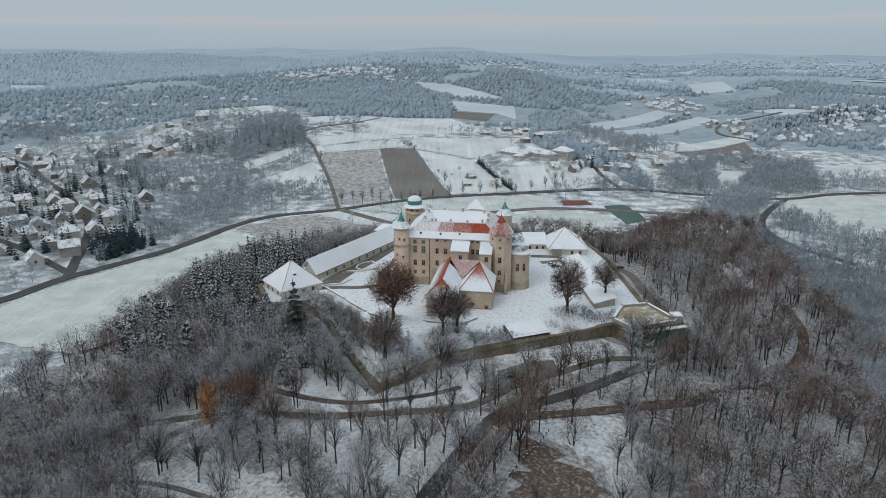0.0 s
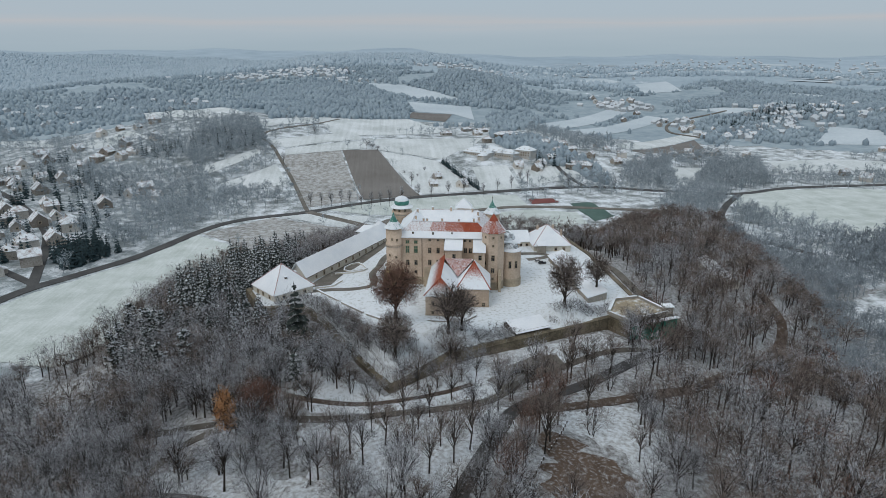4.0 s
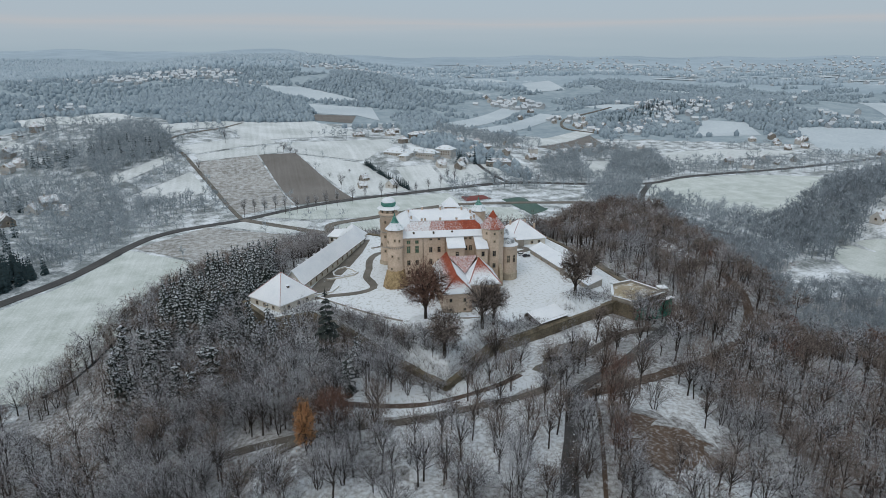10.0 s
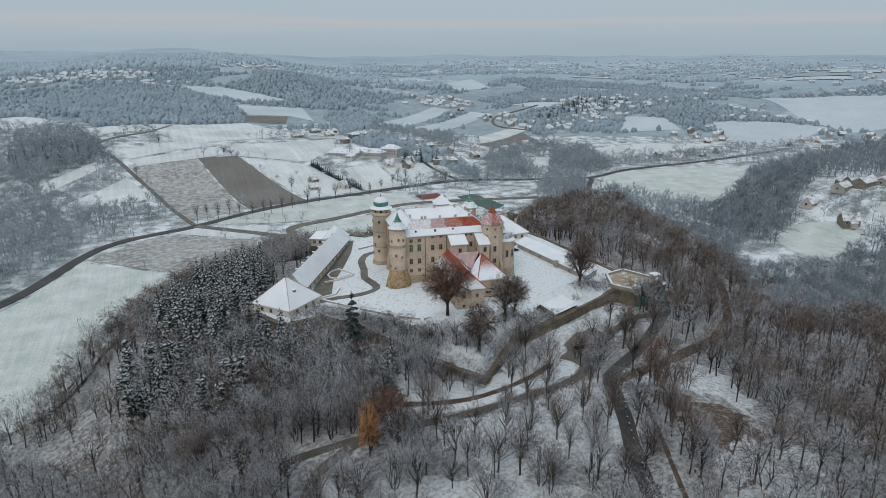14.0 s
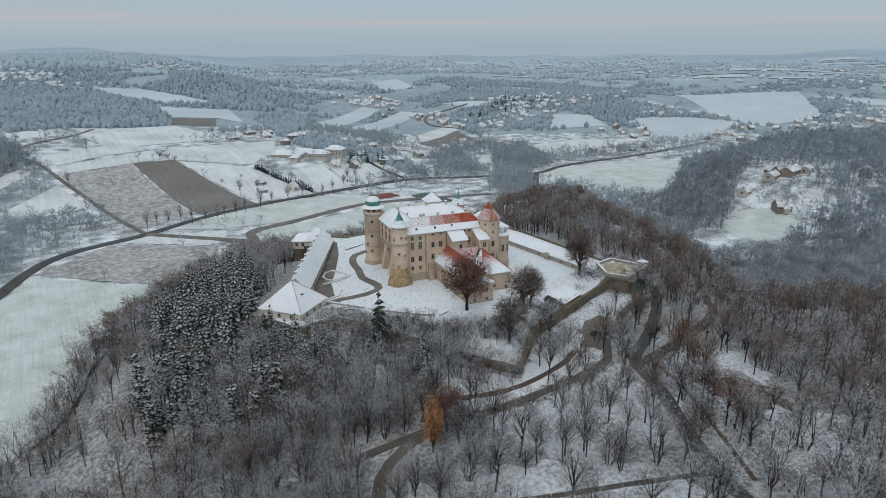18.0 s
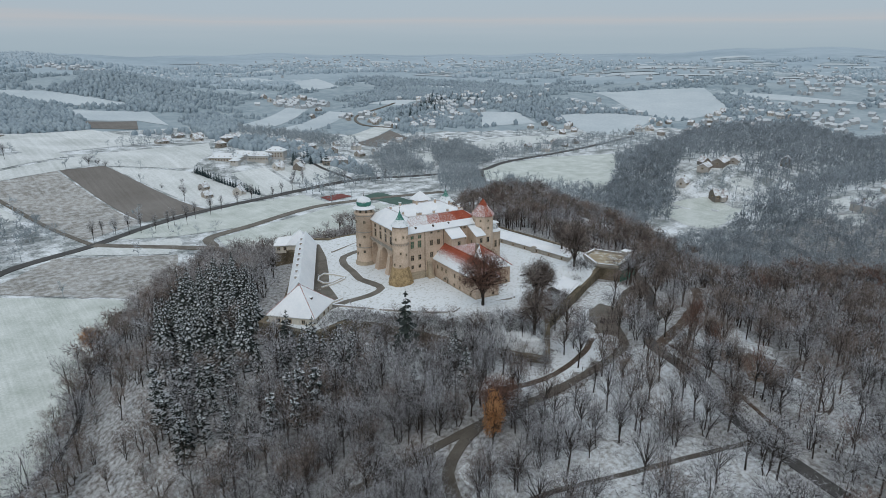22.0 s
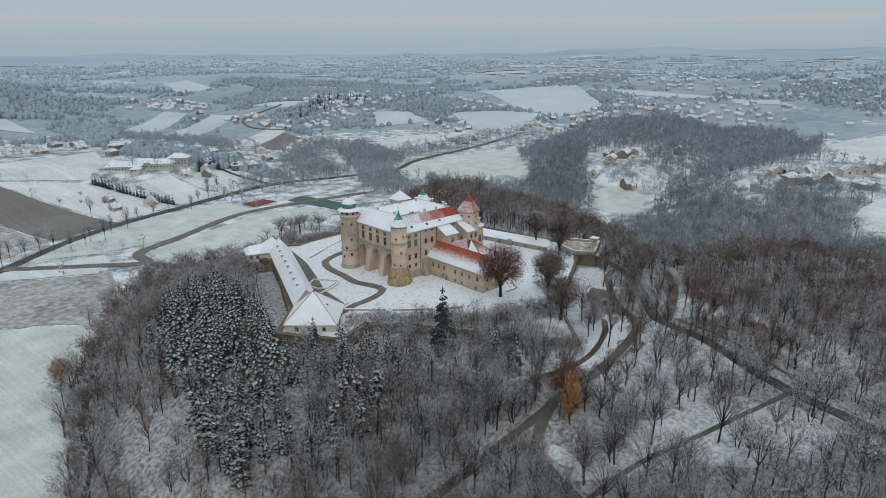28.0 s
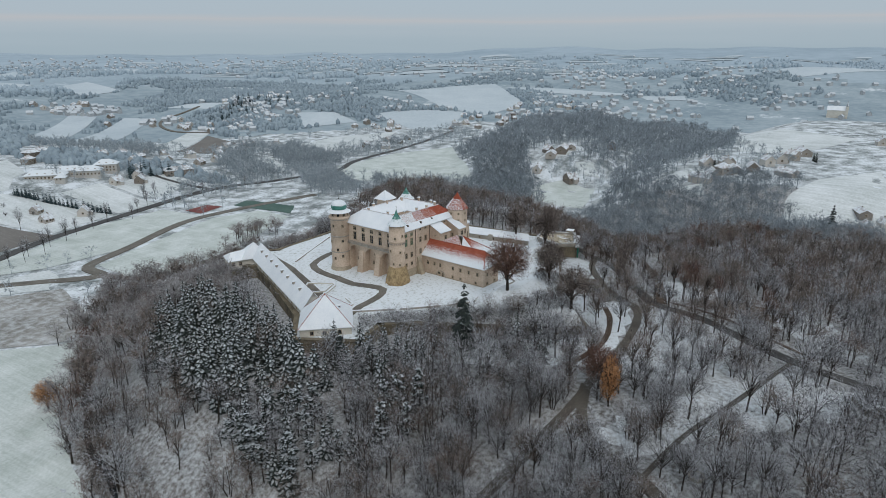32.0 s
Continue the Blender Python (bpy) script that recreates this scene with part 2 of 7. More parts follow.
# ---- mesh helpers ----
class Shape:
    def __init__(self):
        self.v, self.f = [], []

    def add(self, verts, faces):
        o = len(self.v)
        self.v += [tuple(p) for p in verts]
        self.f += [tuple(i + o for i in q) for q in faces]
        return self

    def box(self, x0, y0, z0, x1, y1, z1):
        p = [(x, y, z) for z in (z0, z1) for x, y in ((x0, y0), (x1, y0), (x1, y1), (x0, y1))]
        return self.add(p, [(3, 2, 1, 0), (4, 5, 6, 7), (0, 1, 5, 4), (1, 2, 6, 5), (2, 3, 7, 6), (3, 0, 4, 7)])

    def prism(self, poly, z0, z1):
        k = len(poly)
        lo = [(*p[:2], z0 if not callable(z0) else z0(*p[:2])) for p in poly]
        hi = [(*p[:2], z1 if not callable(z1) else z1(*p[:2])) for p in poly]
        return self.add(lo + hi, [tuple(range(k))[::-1], tuple(range(k, 2 * k))] + [(i, (i + 1) % k, k + (i + 1) % k, k + i) for i in range(k)])

    def lathe(self, cx, cy, profile, n=24, a0=0.0, a1=360.0):
        full = abs(a1 - a0) >= 359.9
        m = n if full else n + 1
        pts = []
        for r, z in profile:
            for i in range(m):
                a = radians(a0 + (a1 - a0) * i / n)
                pts.append((cx + r * math.cos(a), cy + r * math.sin(a), z))
        faces = []
        for j in range(len(profile) - 1):
            for i in range(n):
                k = (i + 1) % m if full else i + 1
                faces.append((j * m + i, j * m + k, (j + 1) * m + k, (j + 1) * m + i))
        faces.append(tuple(range((len(profile) - 1) * m, len(profile) * m)))
        return self.add(pts, faces)

    def slab(self, pts, thick):
        """A flat roof face of that thickness, hanging below its points."""
        k = len(pts)
        low = [(x, y, z - thick) for x, y, z in pts]
        return self.add(list(pts) + low, [tuple(range(k)), tuple(range(k, 2 * k))[::-1]] + [(i, k + i, k + (i + 1) % k, (i + 1) % k) for i in range(k)])

    def strip(self, path, half, z0, z1):
        """A wall of that half thickness along a path; z0, z1 numbers or functions of x, y."""
        for (ax, ay), (bx, by) in zip(path, path[1:]):
            d = math.hypot(bx - ax, by - ay)
            nx, ny, ex, ey = -(by - ay) / d * half, (bx - ax) / d * half, (bx - ax) / d * half, (by - ay) / d * half
            self.prism([(ax - nx - ex, ay - ny - ey), (bx - nx + ex, by - ny + ey), (bx + nx + ex, by + ny + ey), (ax + nx - ex, ay + ny - ey)], z0, z1)
        return self

    def mesh(self, name, mat, smooth=False):
        me = bpy.data.meshes.new(name)
        me.from_pydata(self.v, [], self.f)
        me.materials.append(mat)
        if smooth:
            me.polygons.foreach_set("use_smooth", [len(p.vertices) == 4 for p in me.polygons])
        me.update()
        return me


def part(name, shape, mat, parent=None, label="", smooth=False, at=None):
    me = shape if isinstance(shape, bpy.types.Mesh) else shape.mesh(name, mat, smooth)
    ob = new(name, me)
    if parent is not None:
        ob.parent = parent
    if at is not None:
        ob.matrix_basis = at
    if label:
        tagged(ob, label)
    return ob


def root(name, m, label, category, group="", kind=""):
    ob = new(name)
    ob.empty_display_size = 0.2
    ob.matrix_basis = m
    return tagged(ob, label, category, group, kind)


def solo(name, shape, mat, label, category, group="", kind="", smooth=False, at=None):
    return tagged(part(name, shape, mat, None, label, smooth, at), "", category, group, kind)


# ---- land ----
def smooth_step(a, b, x):
    t = np.clip((x - a) / (b - a), 0.0, 1.0)
    return t * t * (3 - 2 * t)


def from_line(x, y, ax, ay, bx, by):
    k = np.clip(((x - ax) * (bx - ax) + (y - ay) * (by - ay)) / ((bx - ax) ** 2 + (by - ay) ** 2), 0, 1)
    return np.hypot(x - ax - k * (bx - ax), y - ay - k * (by - ay))


def terrain(x, y):
    """Height of the natural ground."""
    x, y = np.asarray(x, float), np.asarray(y, float)
    r = np.hypot(x, y)
    az = np.degrees(np.arctan2(x, y))
    z = -36 + 24 * smooth_step(640, 850, y) * smooth_step(-480, -160, x) * (1 - smooth_step(120, 420, x))
    z = z + 46 * smooth_step(950, 1900, r)
    z = z + 30 * np.exp(-((x + 350) ** 2 + (y - 1950) ** 2) / 420 ** 2) + 40 * np.exp(-((x + 330) ** 2 + (y - 1000) ** 2) / 210 ** 2)
    z = z + 8 * smooth_step(-200, -420, x) * (1 - smooth_step(700, 900, r))
    for cx, cy, rad, up in ((-160, 1300, 190, 16), (180, 1560, 170, 24), (930, 1010, 150, 26), (-620, 1500, 230, 34), (1350, 800, 230, 12), (1000, 1900, 400, 30), (-200, 2500, 500, 45), (1900, 1300, 500, 40), (700, 1200, 110, 14), (1900, 200, 500, 40), (300, 2600, 350, 35)):
        z = z + up * np.exp(-((x - cx) ** 2 + (y - cy) ** 2) / rad ** 2)
    far = 58 + 38 * (1 - smooth_step(-8, 14, az)) + 40 * smooth_step(48, 66, az) + 6 * np.sin(az * 0.31) + 5 * np.sin(az * 0.83 + 1.0)
    z = z + far * smooth_step(2300, 4500, r) + 7 * np.sin(x / 310 + 1.3) * np.cos(y / 270) * smooth_step(900, 1800, r)
    for height, inner, outer, line in ((-7.5, 62, 150, (-40, 300, 60, 300)), (-5.0, 55, 190, (8, 240, -25, 20)), (-10.0, 18, 88, (70, 260, 140, 300)), (-10.0, 16, 84, (140, 300, 172, 400)), (-9.0, 40, 125, (60, 180, 150, 100)),
                                       (-8.0, 45, 170, (500, 390, 760, 470)), (-5.0, 75, 210, (420, 150, 900, 60))):
        z = np.maximum(z, -40 + (height + 40) * (1 - smooth_step(inner, outer, from_line(x, y, *line))))
    z = z + 4.6 * np.exp(-((x - 6) ** 2 + (y - 152) ** 2) / 38 ** 2)
    return z + 0.35 * np.sin(x / 9.0 + 0.7 * np.sin(y / 13.0)) * np.cos(y / 11.0) * (1 - smooth_step(230, 330, np.hypot(x, y - 250)))


def land(x, y):
    return float(terrain(x, y))


def grid_axis(lo, hi, mid, step, count):
    """Coordinates that are step apart round mid and wider apart towards lo and hi."""
    out = []
    for end, n in ((lo, count), (hi, count)):
        span, k, k1 = abs(end - mid), 0.05, 12.0
        for _ in range(40):
            h = (k + k1) / 2
            k, k1 = (h, k1) if math.sinh(h) / h < span / (step * n) else (k, h)
        s = np.sinh(np.linspace(0, 1, n + 1) * k) / math.sinh(k) * span
        out.append(mid + (s if end > mid else -s))
    return np.concatenate([out[0][::-1], out[1][1:]])


def sheet(name, xs, ys, mat, label, category, drop=None):
    gx, gy = np.meshgrid(xs, ys)
    gz = terrain(gx, gy)
    if drop is not None:
        gz = gz - drop(gx, gy)
    me = bpy.data.meshes.new(name)
    nx, ny = len(xs), len(ys)
    i = (np.arange(ny - 1)[:, None] * nx + np.arange(nx - 1)[None, :]).ravel()
    faces = np.stack([i, i + 1, i + nx + 1, i + nx], 1)
    me.from_pydata(np.stack([gx, gy, gz], -1).reshape(-1, 3).tolist(), [], faces.tolist())
    me.materials.append(mat)
    me.polygons.foreach_set("use_smooth", [True] * len(me.polygons))
    return tagged(new(name, me), label, category, "", "structure")


ground = sheet("ground", grid_axis(-4700, 4950, 20, 3.4, 165), grid_axis(-700, 4950, 260, 3.4, 165), FLOOR, "snow-dusted rolling land with leaf litter and grass showing through", "ground")

from mathutils.geometry import delaunay_2d_cdt


def inside(px, py, poly):
    odd, k = False, len(poly)
    for i in range(k):
        (ax, ay), (bx, by) = poly[i], poly[(i + 1) % k]
        if (ay > py) != (by > py) and px < (bx - ax) * (py - ay) / (by - ay) + ax:
            odd = not odd
    return odd


def draped(poly, step, height):
    """A patch that lies on the height function, with that grid step."""
    edge = []
    for i, (ax, ay) in enumerate(poly):
        bx, by = poly[(i + 1) % len(poly)]
        k = max(1, int(math.hypot(bx - ax, by - ay) / step))
        edge += [(ax + (bx - ax) * j / k, ay + (by - ay) * j / k) for j in range(k)]
    xs, ys = [p[0] for p in poly], [p[1] for p in poly]
    pts = list(edge)
    for gx in np.arange(min(xs) + step / 2, max(xs), step):
        for gy in np.arange(min(ys) + step / 2, max(ys), step):
            if inside(gx, gy, poly) and min(abs(gx - ex) + abs(gy - ey) for ex, ey in edge) > step * 0.5:
                pts.append((gx, gy))
    k = len(edge)
    v, _, f, *_ = delaunay_2d_cdt([Vector(p) for p in pts], [(i, (i + 1) % k) for i in range(k)], [tuple(range(k))], 1, 1e-4)
    s = Shape()
    s.v = [(p.x, p.y, height(p.x, p.y)) for p in v]
    s.f = [tuple(q) for q in f]
    return s


def ribbon(path, half, lift, name, mat, label, category, height=land, ragged=0.0, skirt=1.5):
    """A road of that half width along a path, rounded by Catmull-Rom steps, with sunk sides."""
    p = [Vector(q) for q in path]
    p = [2 * p[0] - p[1]] + p + [2 * p[-1] - p[-2]]
    line = []
    for i in range(1, len(p) - 2):
        k = max(2, int((p[i + 1] - p[i]).length / 5))
        for j in range(k):
            t = j / k
            line.append(0.5 * (2 * p[i] + (p[i + 1] - p[i - 1]) * t + (2 * p[i - 1] - 5 * p[i] + 4 * p[i + 1] - p[i + 2]) * t * t + (3 * p[i] - p[i - 1] - 3 * p[i + 1] + p[i + 2]) * t ** 3))
    line.append(p[-2])
    s, rnd = Shape(), random.Random(len(path))
    rows = []
    for i, q in enumerate(line):
        d = (line[min(i + 1, len(line) - 1)] - line[max(i - 1, 0)]).normalized()
        n = Vector((-d.y, d.x))
        row = []
        for off in (-1, -0.5, 0, 0.5, 1):
            w = half * off * (1 + (rnd.uniform(-ragged, ragged) if abs(off) == 1 else 0))
            x, y = q.x + n.x * w, q.y + n.y * w
            row.append((x, y, max(height(x, y), height(q.x, q.y) - 0.15) + lift))
        row.insert(0, (row[0][0], row[0][1], row[0][2] - skirt))
        row.append((row[-1][0], row[-1][1], row[-1][2] - skirt))
        rows.append(row)
    s.v = [v for r in rows for v in r]
    w = len(rows[0])
    s.f = [(i * w + j + 1, i * w + j, (i + 1) * w + j, (i + 1) * w + j + 1) for i in range(len(rows) - 1) for j in range(w - 1)]
    return solo(name, s, mat, label, category, "", "structure")


# ---- fortress: terrace inside the bastioned wall ----
FORT = [(-90, 291.5), (-79, 267.5), (-62, 270), (-52, 256), (-33, 214), (-22.3, 193.5), (1, 214), (70.5, 241), (76, 232.8), (97, 240.5), (90, 262), (89, 330), (84, 362), (40, 372), (-10, 376), (-22, 390), (-38, 386), (-33, 367), (-72, 306)]


BANKS = ((-19.7, 231.3, 6.6), (-21.0, 217.0, 5.8), (-20.4, 202.5, 7.4), (-9.0, 224.0, 6.0), (1.5, 220.5, 6.4), (51.0, 241.5, 5.2))


def court(x, y):
    """Height of the courtyard, with the earth banks behind the bastion walls."""
    edge = 99.0
    for i, (ax, ay) in enumerate(FORT):
        bx, by = FORT[i - 1]
        u = min(1, max(0, ((x - ax) * (bx - ax) + (y - ay) * (by - ay)) / ((bx - ax) ** 2 + (by - ay) ** 2)))
        edge = min(edge, math.hypot(x - ax - u * (bx - ax), y - ay - u * (by - ay)))
    top = low = 0.0
    for bx, by, h in BANKS:
        g = math.exp(-((x - bx) ** 2 + (y - by) ** 2) / 80)
        top += g * g * h
        low += g * g
    bank = top / max(low, 0.3) * smooth_step(0.3, 4.5, edge)
    return float(bank - 0.2 - 2.2 * smooth_step(-18, -46, x) - 2.6 * smooth_step(232, 200, y) - 0.9 * smooth_step(300, 325, y) * smooth_step(0, -18, x) - 1.2 * smooth_step(60, 95, x))


solo("castle_terrace", draped(FORT, 4.0, court), LAWN, "snow-covered castle courtyard lawn inside the bastion walls", "courtyard", "", "structure")
fort_wall = root("fortress_wall", pose(0, 0, 0), "dark old stone bastion wall with snow-topped coping round the castle", "fortress wall", "", "structure")
for i, a in enumerate(FORT):
    b = FORT[(i + 1) % len(FORT)]
    part("wall_face", Shape().strip([a, b], 0.9, lambda x, y: min(land(x, y), -6) - 3, lambda x, y: court(x, y) + 0.35), BASTION, fort_wall)
    part("coping", Shape().strip([a, b], 1.1, lambda x, y: court(x, y) + 0.35, lambda x, y: court(x, y) + 0.6), BASTION, fort_wall)

# ---- castle ----
castle = root("castle", pose(-19.6, 289, -0.2, 0, 0, -8.6), "cream-plastered Renaissance castle with corner towers and snow-covered red roofs", "castle")

UNIT = {}


def unit_window(w, h, pane_mat):
    """Meshes of a window of that size: pane with glazing bars' depth, and surround; it looks along -y."""
    key = (w, h, pane_mat.name)
    if key not in UNIT:
        pane = Shape().box(-w / 2, -0.03, -h / 2, w / 2, 0.1, h / 2).mesh("pane", pane_mat)
        s, b = Shape(), 0.22
        s.box(-w / 2 - b, -0.14, -h / 2 - b, -w / 2, 0.1, h / 2 + b).box(w / 2, -0.14, -h / 2 - b, w / 2 + b, 0.1, h / 2 + b)
        s.box(-w / 2, -0.14, h / 2, w / 2, 0.1, h / 2 + b).box(-w / 2, -0.2, -h / 2 - b, w / 2, 0.1, -h / 2)
        bars = Shape().box(-0.05, -0.07, -h / 2, 0.05, 0.05, h / 2)
        if h > 1.5:
            bars.box(-w / 2, -0.07, h * 0.12, w / 2, 0.05, h * 0.12 + 0.1)
        UNIT[key] = pane, s.mesh("surround", FRAME), bars.mesh("glazing_bar", FRAME)
    return UNIT[key]


def window(parent, x, y, z, turn, w, h, pane_mat=None):
    pane, surround, bars = unit_window(w, h, pane_mat or GLASS)
    ob = part("window", pane, None, parent, at=pose(x, y, z, 0, 0, turn))
    part("surround", surround, None, ob)
    part("glazing_bar", bars, None, ob)
    return ob


def wall_box(name, x0, y0, z0, x1, y1, z1, mat=None):
    return part(name, Shape().box(x0, y0, z0, x1, y1, z1), mat or PLASTER, castle)


# wings round the court
wall_box("wall_front", 1.2, 0, -1, 46, 1.2, 23.6)
wall_box("wall_back", 1.2, 36, -1, 46, 37.2, 23.6)
wall_box("wall_side", 45, 1.2, -1, 46.2, 36, 23.6)
wall_box("wall_loggia", 1.0, 1.2, 13.2, 2.2, 36, 23.6)
wall_box("wall_recess", 4.4, 1.2, -1.5, 5.4, 36, 13.2)
wall_box("cornice", 0.8, -0.35, 23.3, 46, -0.02, 23.75)
wall_box("cornice", 0.55, 1.0, 23.3, 0.98, 36, 23.75)
for x0, y0, x1, y1 in ((14, 14, 33.5, 14.8), (14, 23.2, 33.5, 24), (14, 14.8, 14.8, 23.2), (32.7, 14.8, 33.5, 23.2)):
    wall_box("wall_court", x0, y0, 0, x1, y1, 25)

OUT, RIDGE, INN = (0.2, -0.9, 47.0, 38.2), (8.0, 6.6, 39.2, 30.6), (14.4, 14.4, 33.0, 23.6)


def corners(r, z):
    return [(r[0], r[1], z), (r[2], r[1], z), (r[2], r[3], z), (r[0], r[3], z)]


lo, top, inn = corners(OUT, 23.8), corners(RIDGE, 29.7), corners(INN, 25.2)


def lerp3(a, b, k):
    return tuple(p + (q - p) * k for p, q in zip(a, b))


for i in range(4):
    j = (i + 1) % 4
    if i == 0:  # the front slope: snow at the eaves, bare tiles towards the ridge
        for c0, c1, h0, h1, mt in ((0, 1, 0, 0.40, SNOW), (0, 0.32, 0.40, 1, HEAVY), (0.32, 0.52, 0.40, 1, DUSTED), (0.52, 0.74, 0.40, 1, THINLY), (0.74, 1, 0.40, 1, REDTILE)):
            q = [lerp3(lerp3(lo[0], top[0], h), lerp3(lo[1], top[1], h), c) for c, h in ((c0, h0), (c1, h0), (c1, h1), (c0, h1))]
            part("roof_slope", Shape().slab(q, 0.35), mt, castle)
    else:
        part("roof_slope", Shape().slab([lo[i], lo[j], top[j], top[i]], 0.35), SNOW if i != 1 else HEAVY, castle)
    part("roof_slope_inner", Shape().slab([top[i], top[j], inn[j], inn[i]], 0.35), SNOW, castle)
    a, b = Vector(top[i]), Vector(top[j])
    part("ridge_tiles", Shape().strip([a[:2], b[:2]], 0.22, 29.6, 29.9), HEAVY, castle)


def chimney(x, y, z, h=2.0, w=0.9):
    c = part("chimney", Shape().box(x - w / 2, y - w / 2, z - 1, x + w / 2, y + w / 2, z + h), PLASTER, castle)
    part("cap", Shape().box(x - w / 2 - 0.18, y - w / 2 - 0.18, z + h, x + w / 2 + 0.18, y + w / 2 + 0.18, z + h + 0.35), SNOW, c)


for x, y, z in ((13.5, 7.2, 29.2), (15.2, 7.4, 29.2), (22.5, 7.0, 29.3), (30.5, 7.2, 29.3), (37.6, 7.6, 29.2), (9.0, 14, 29.2), (8.6, 27, 29.2), (16, 30.8, 29.2), (25.5, 30.2, 29.3), (36.5, 29.8, 29.2), (39.4, 20, 29.3), (40, 12, 29.2)):
    chimney(x, y, z, 1.5 + (x * 7 % 3) * 0.25)
for x, y in ((9, 1.2), (18.5, 1.0), (27.5, 1.4)):
    part("roof_hatch", Shape().box(x - 0.4, y - 0.5, 24.6, x + 0.4, y + 0.4, 25.9), DARKWOOD, castle)

# front windows
for x in (6.4, 10.4):
    window(castle, x, 0, 21.3, 0, 1.5, 1.5, GREENGLASS)
    window(castle, x, 0, 17.6, 0, 1.6, 3.3, GREENGLASS)
    window(castle, x, 0, 11.0, 0, 1.4, 2.4)
    window(castle, x, 0, 6.4, 0, 1.1, 1.5)
for x in (17.0, 21.0):
    window(castle, x, 0, 17.2, 0, 1.4, 2.5)
    window(castle, x, 0, 11.2, 0, 1.4, 2.4)
    window(castle, x, 0, 22.4, 0, 1.0, 0.8)
for x, z, w, h in ((17, 6.2, 1.1, 1.5), (34.0, 17.5, 1.3, 2.3), (36.3, 17.5, 1.3, 2.3), (33.8, 22.3, 1.0, 0.8), (36.2, 22.3, 1.0, 0.8)):
    window(castle, x, 0, z, 0, w, h)
part("buttress", Shape().add([(14.2, -3.4, -1), (17.2, -3.4, -1), (17.2, 0.2, -1), (14.2, 0.2, -1), (14.4, -0.5, 8.2), (17.0, -0.5, 8.2), (17.0, 0.2, 9.2), (14.4, 0.2, 9.2)], [(0, 1, 5, 4), (1, 2, 6, 5), (3, 0, 4, 7), (4, 5, 6, 7)]), PLINTH, castle)
part("plinth", Shape().box(4, -0.25, -1, 16, 0.05, 3.8), PLINTH, castle)
for x in (13.3, 23.9):
    part("downpipe", Shape().lathe(x, -0.2, [(0.12, 0), (0.12, 23.4)], 8), DARKWOOD, castle)

# two bays that stand out of the front
for x0, x1, y0, zt in ((24.6, 32.4, -6.6, 20.0), (38.0, 43.2, -7.8, 19.5)):
    bay = part("bay", Shape().box(x0, y0, -1, x1, 0, zt - 0.2), PLASTER, castle)
    part("bay_gable", Shape().add([(x0, y0, zt - 0.2), (x0, 0, zt - 0.2), (x0, 0, 23.0), (x1, y0, zt - 0.2), (x1, 0, zt - 0.2), (x1, 0, 23.0)], [(0, 2, 1), (3, 4, 5), (0, 3, 5, 2)]), PLASTER, bay)
    part("bay_roof", Shape().slab([(x0 - 0.4, y0 - 0.7, zt - 0.1), (x1 + 0.4, y0 - 0.7, zt - 0.1), (x1 + 0.4, 0.1, 23.4), (x0 - 0.4, 0.1, 23.4)], 0.3), SNOW, bay)
    window(castle, (x0 + x1) / 2 + 0.4, y0, 16.6, 0, 1.4, 2.2)
window(castle, 24.6, -3.4, 18.0, -90, 0.5, 0.5)
window(castle, 38.0, -4.0, 15.5, -90, 1.1, 2.0)

# loggia side: arcade, balcony, two rows of windows
ARCHES = ((4.0, 11.6), (15.3, 23.0), (26.9, 33.6))


def arcade(parent, x0, x1, z0, ztop, spans, y0, y1):
    s = Shape()
    edges = [y0] + [e for a in spans for e in a] + [y1]
    for a, b in zip(edges[::2], edges[1::2]):
        s.box(x0, a, z0, x1, b, ztop)
    for a, b in spans:
        r, c = (b - a) / 2, (a + b) / 2
        zs = ztop - 1.0 - r
        for k in range(14):
            p, q = math.pi * k / 14, math.pi * (k + 1) / 14
            ya, yb, za, zb = c - r * math.cos(p), c - r * math.cos(q), zs + r * math.sin(p), zs + r * math.sin(q)
            s.add([(x, y, z) for x in (x0, x1) for y, z in ((ya, za), (yb, zb), (yb, ztop), (ya, ztop))], [(3, 2, 1, 0), (4, 5, 6, 7), (0, 1, 5, 4), (2, 3, 7, 6)])
    return part("arcade", s, PLASTER, parent)


arcade(castle, 0.9, 4.4, -1.6, 13.2, ARCHES, 1.5, 36.5)
for a, b in ((11.6, 15.3), (23.0, 26.9)):
    part("pier", Shape().add([(-1.5, a, -1.8), (-1.5, b, -1.8), (1, b, -1.8), (1, a, -1.8), (0.4, a + 0.5, 9.5), (0.4, b - 0.5, 9.5), (1, b - 0.5, 10.4), (1, a + 0.5, 10.4)], [(1, 0, 4, 5), (2, 1, 5, 6), (0, 3, 7, 4), (5, 4, 7, 6)]), PLASTER, castle)
part("balcony", Shape().box(-0.1, 4.0, 13.2, 1.0, 34.2, 13.7), STONE, castle)
part("balustrade_rail", Shape().box(-0.1, 4.0, 14.6, 0.15, 34.2, 14.8), STONE, castle)
bal = Shape().box(-0.06, -0.14, 13.7, 0.12, 0.14, 14.6).mesh("baluster", STONE)
for k in range(50):
    part("baluster", bal, None, castle, at=pose(0, 4.3 + k * 0.605, 0))
for y in (6.2, 12.0, 17.8, 23.6, 29.6):
    window(castle, 1.0, y, 21.4, -90, 1.8, 1.6)
    window(castle, 1.0, y, 17.6, -90, 1.9, 3.8)
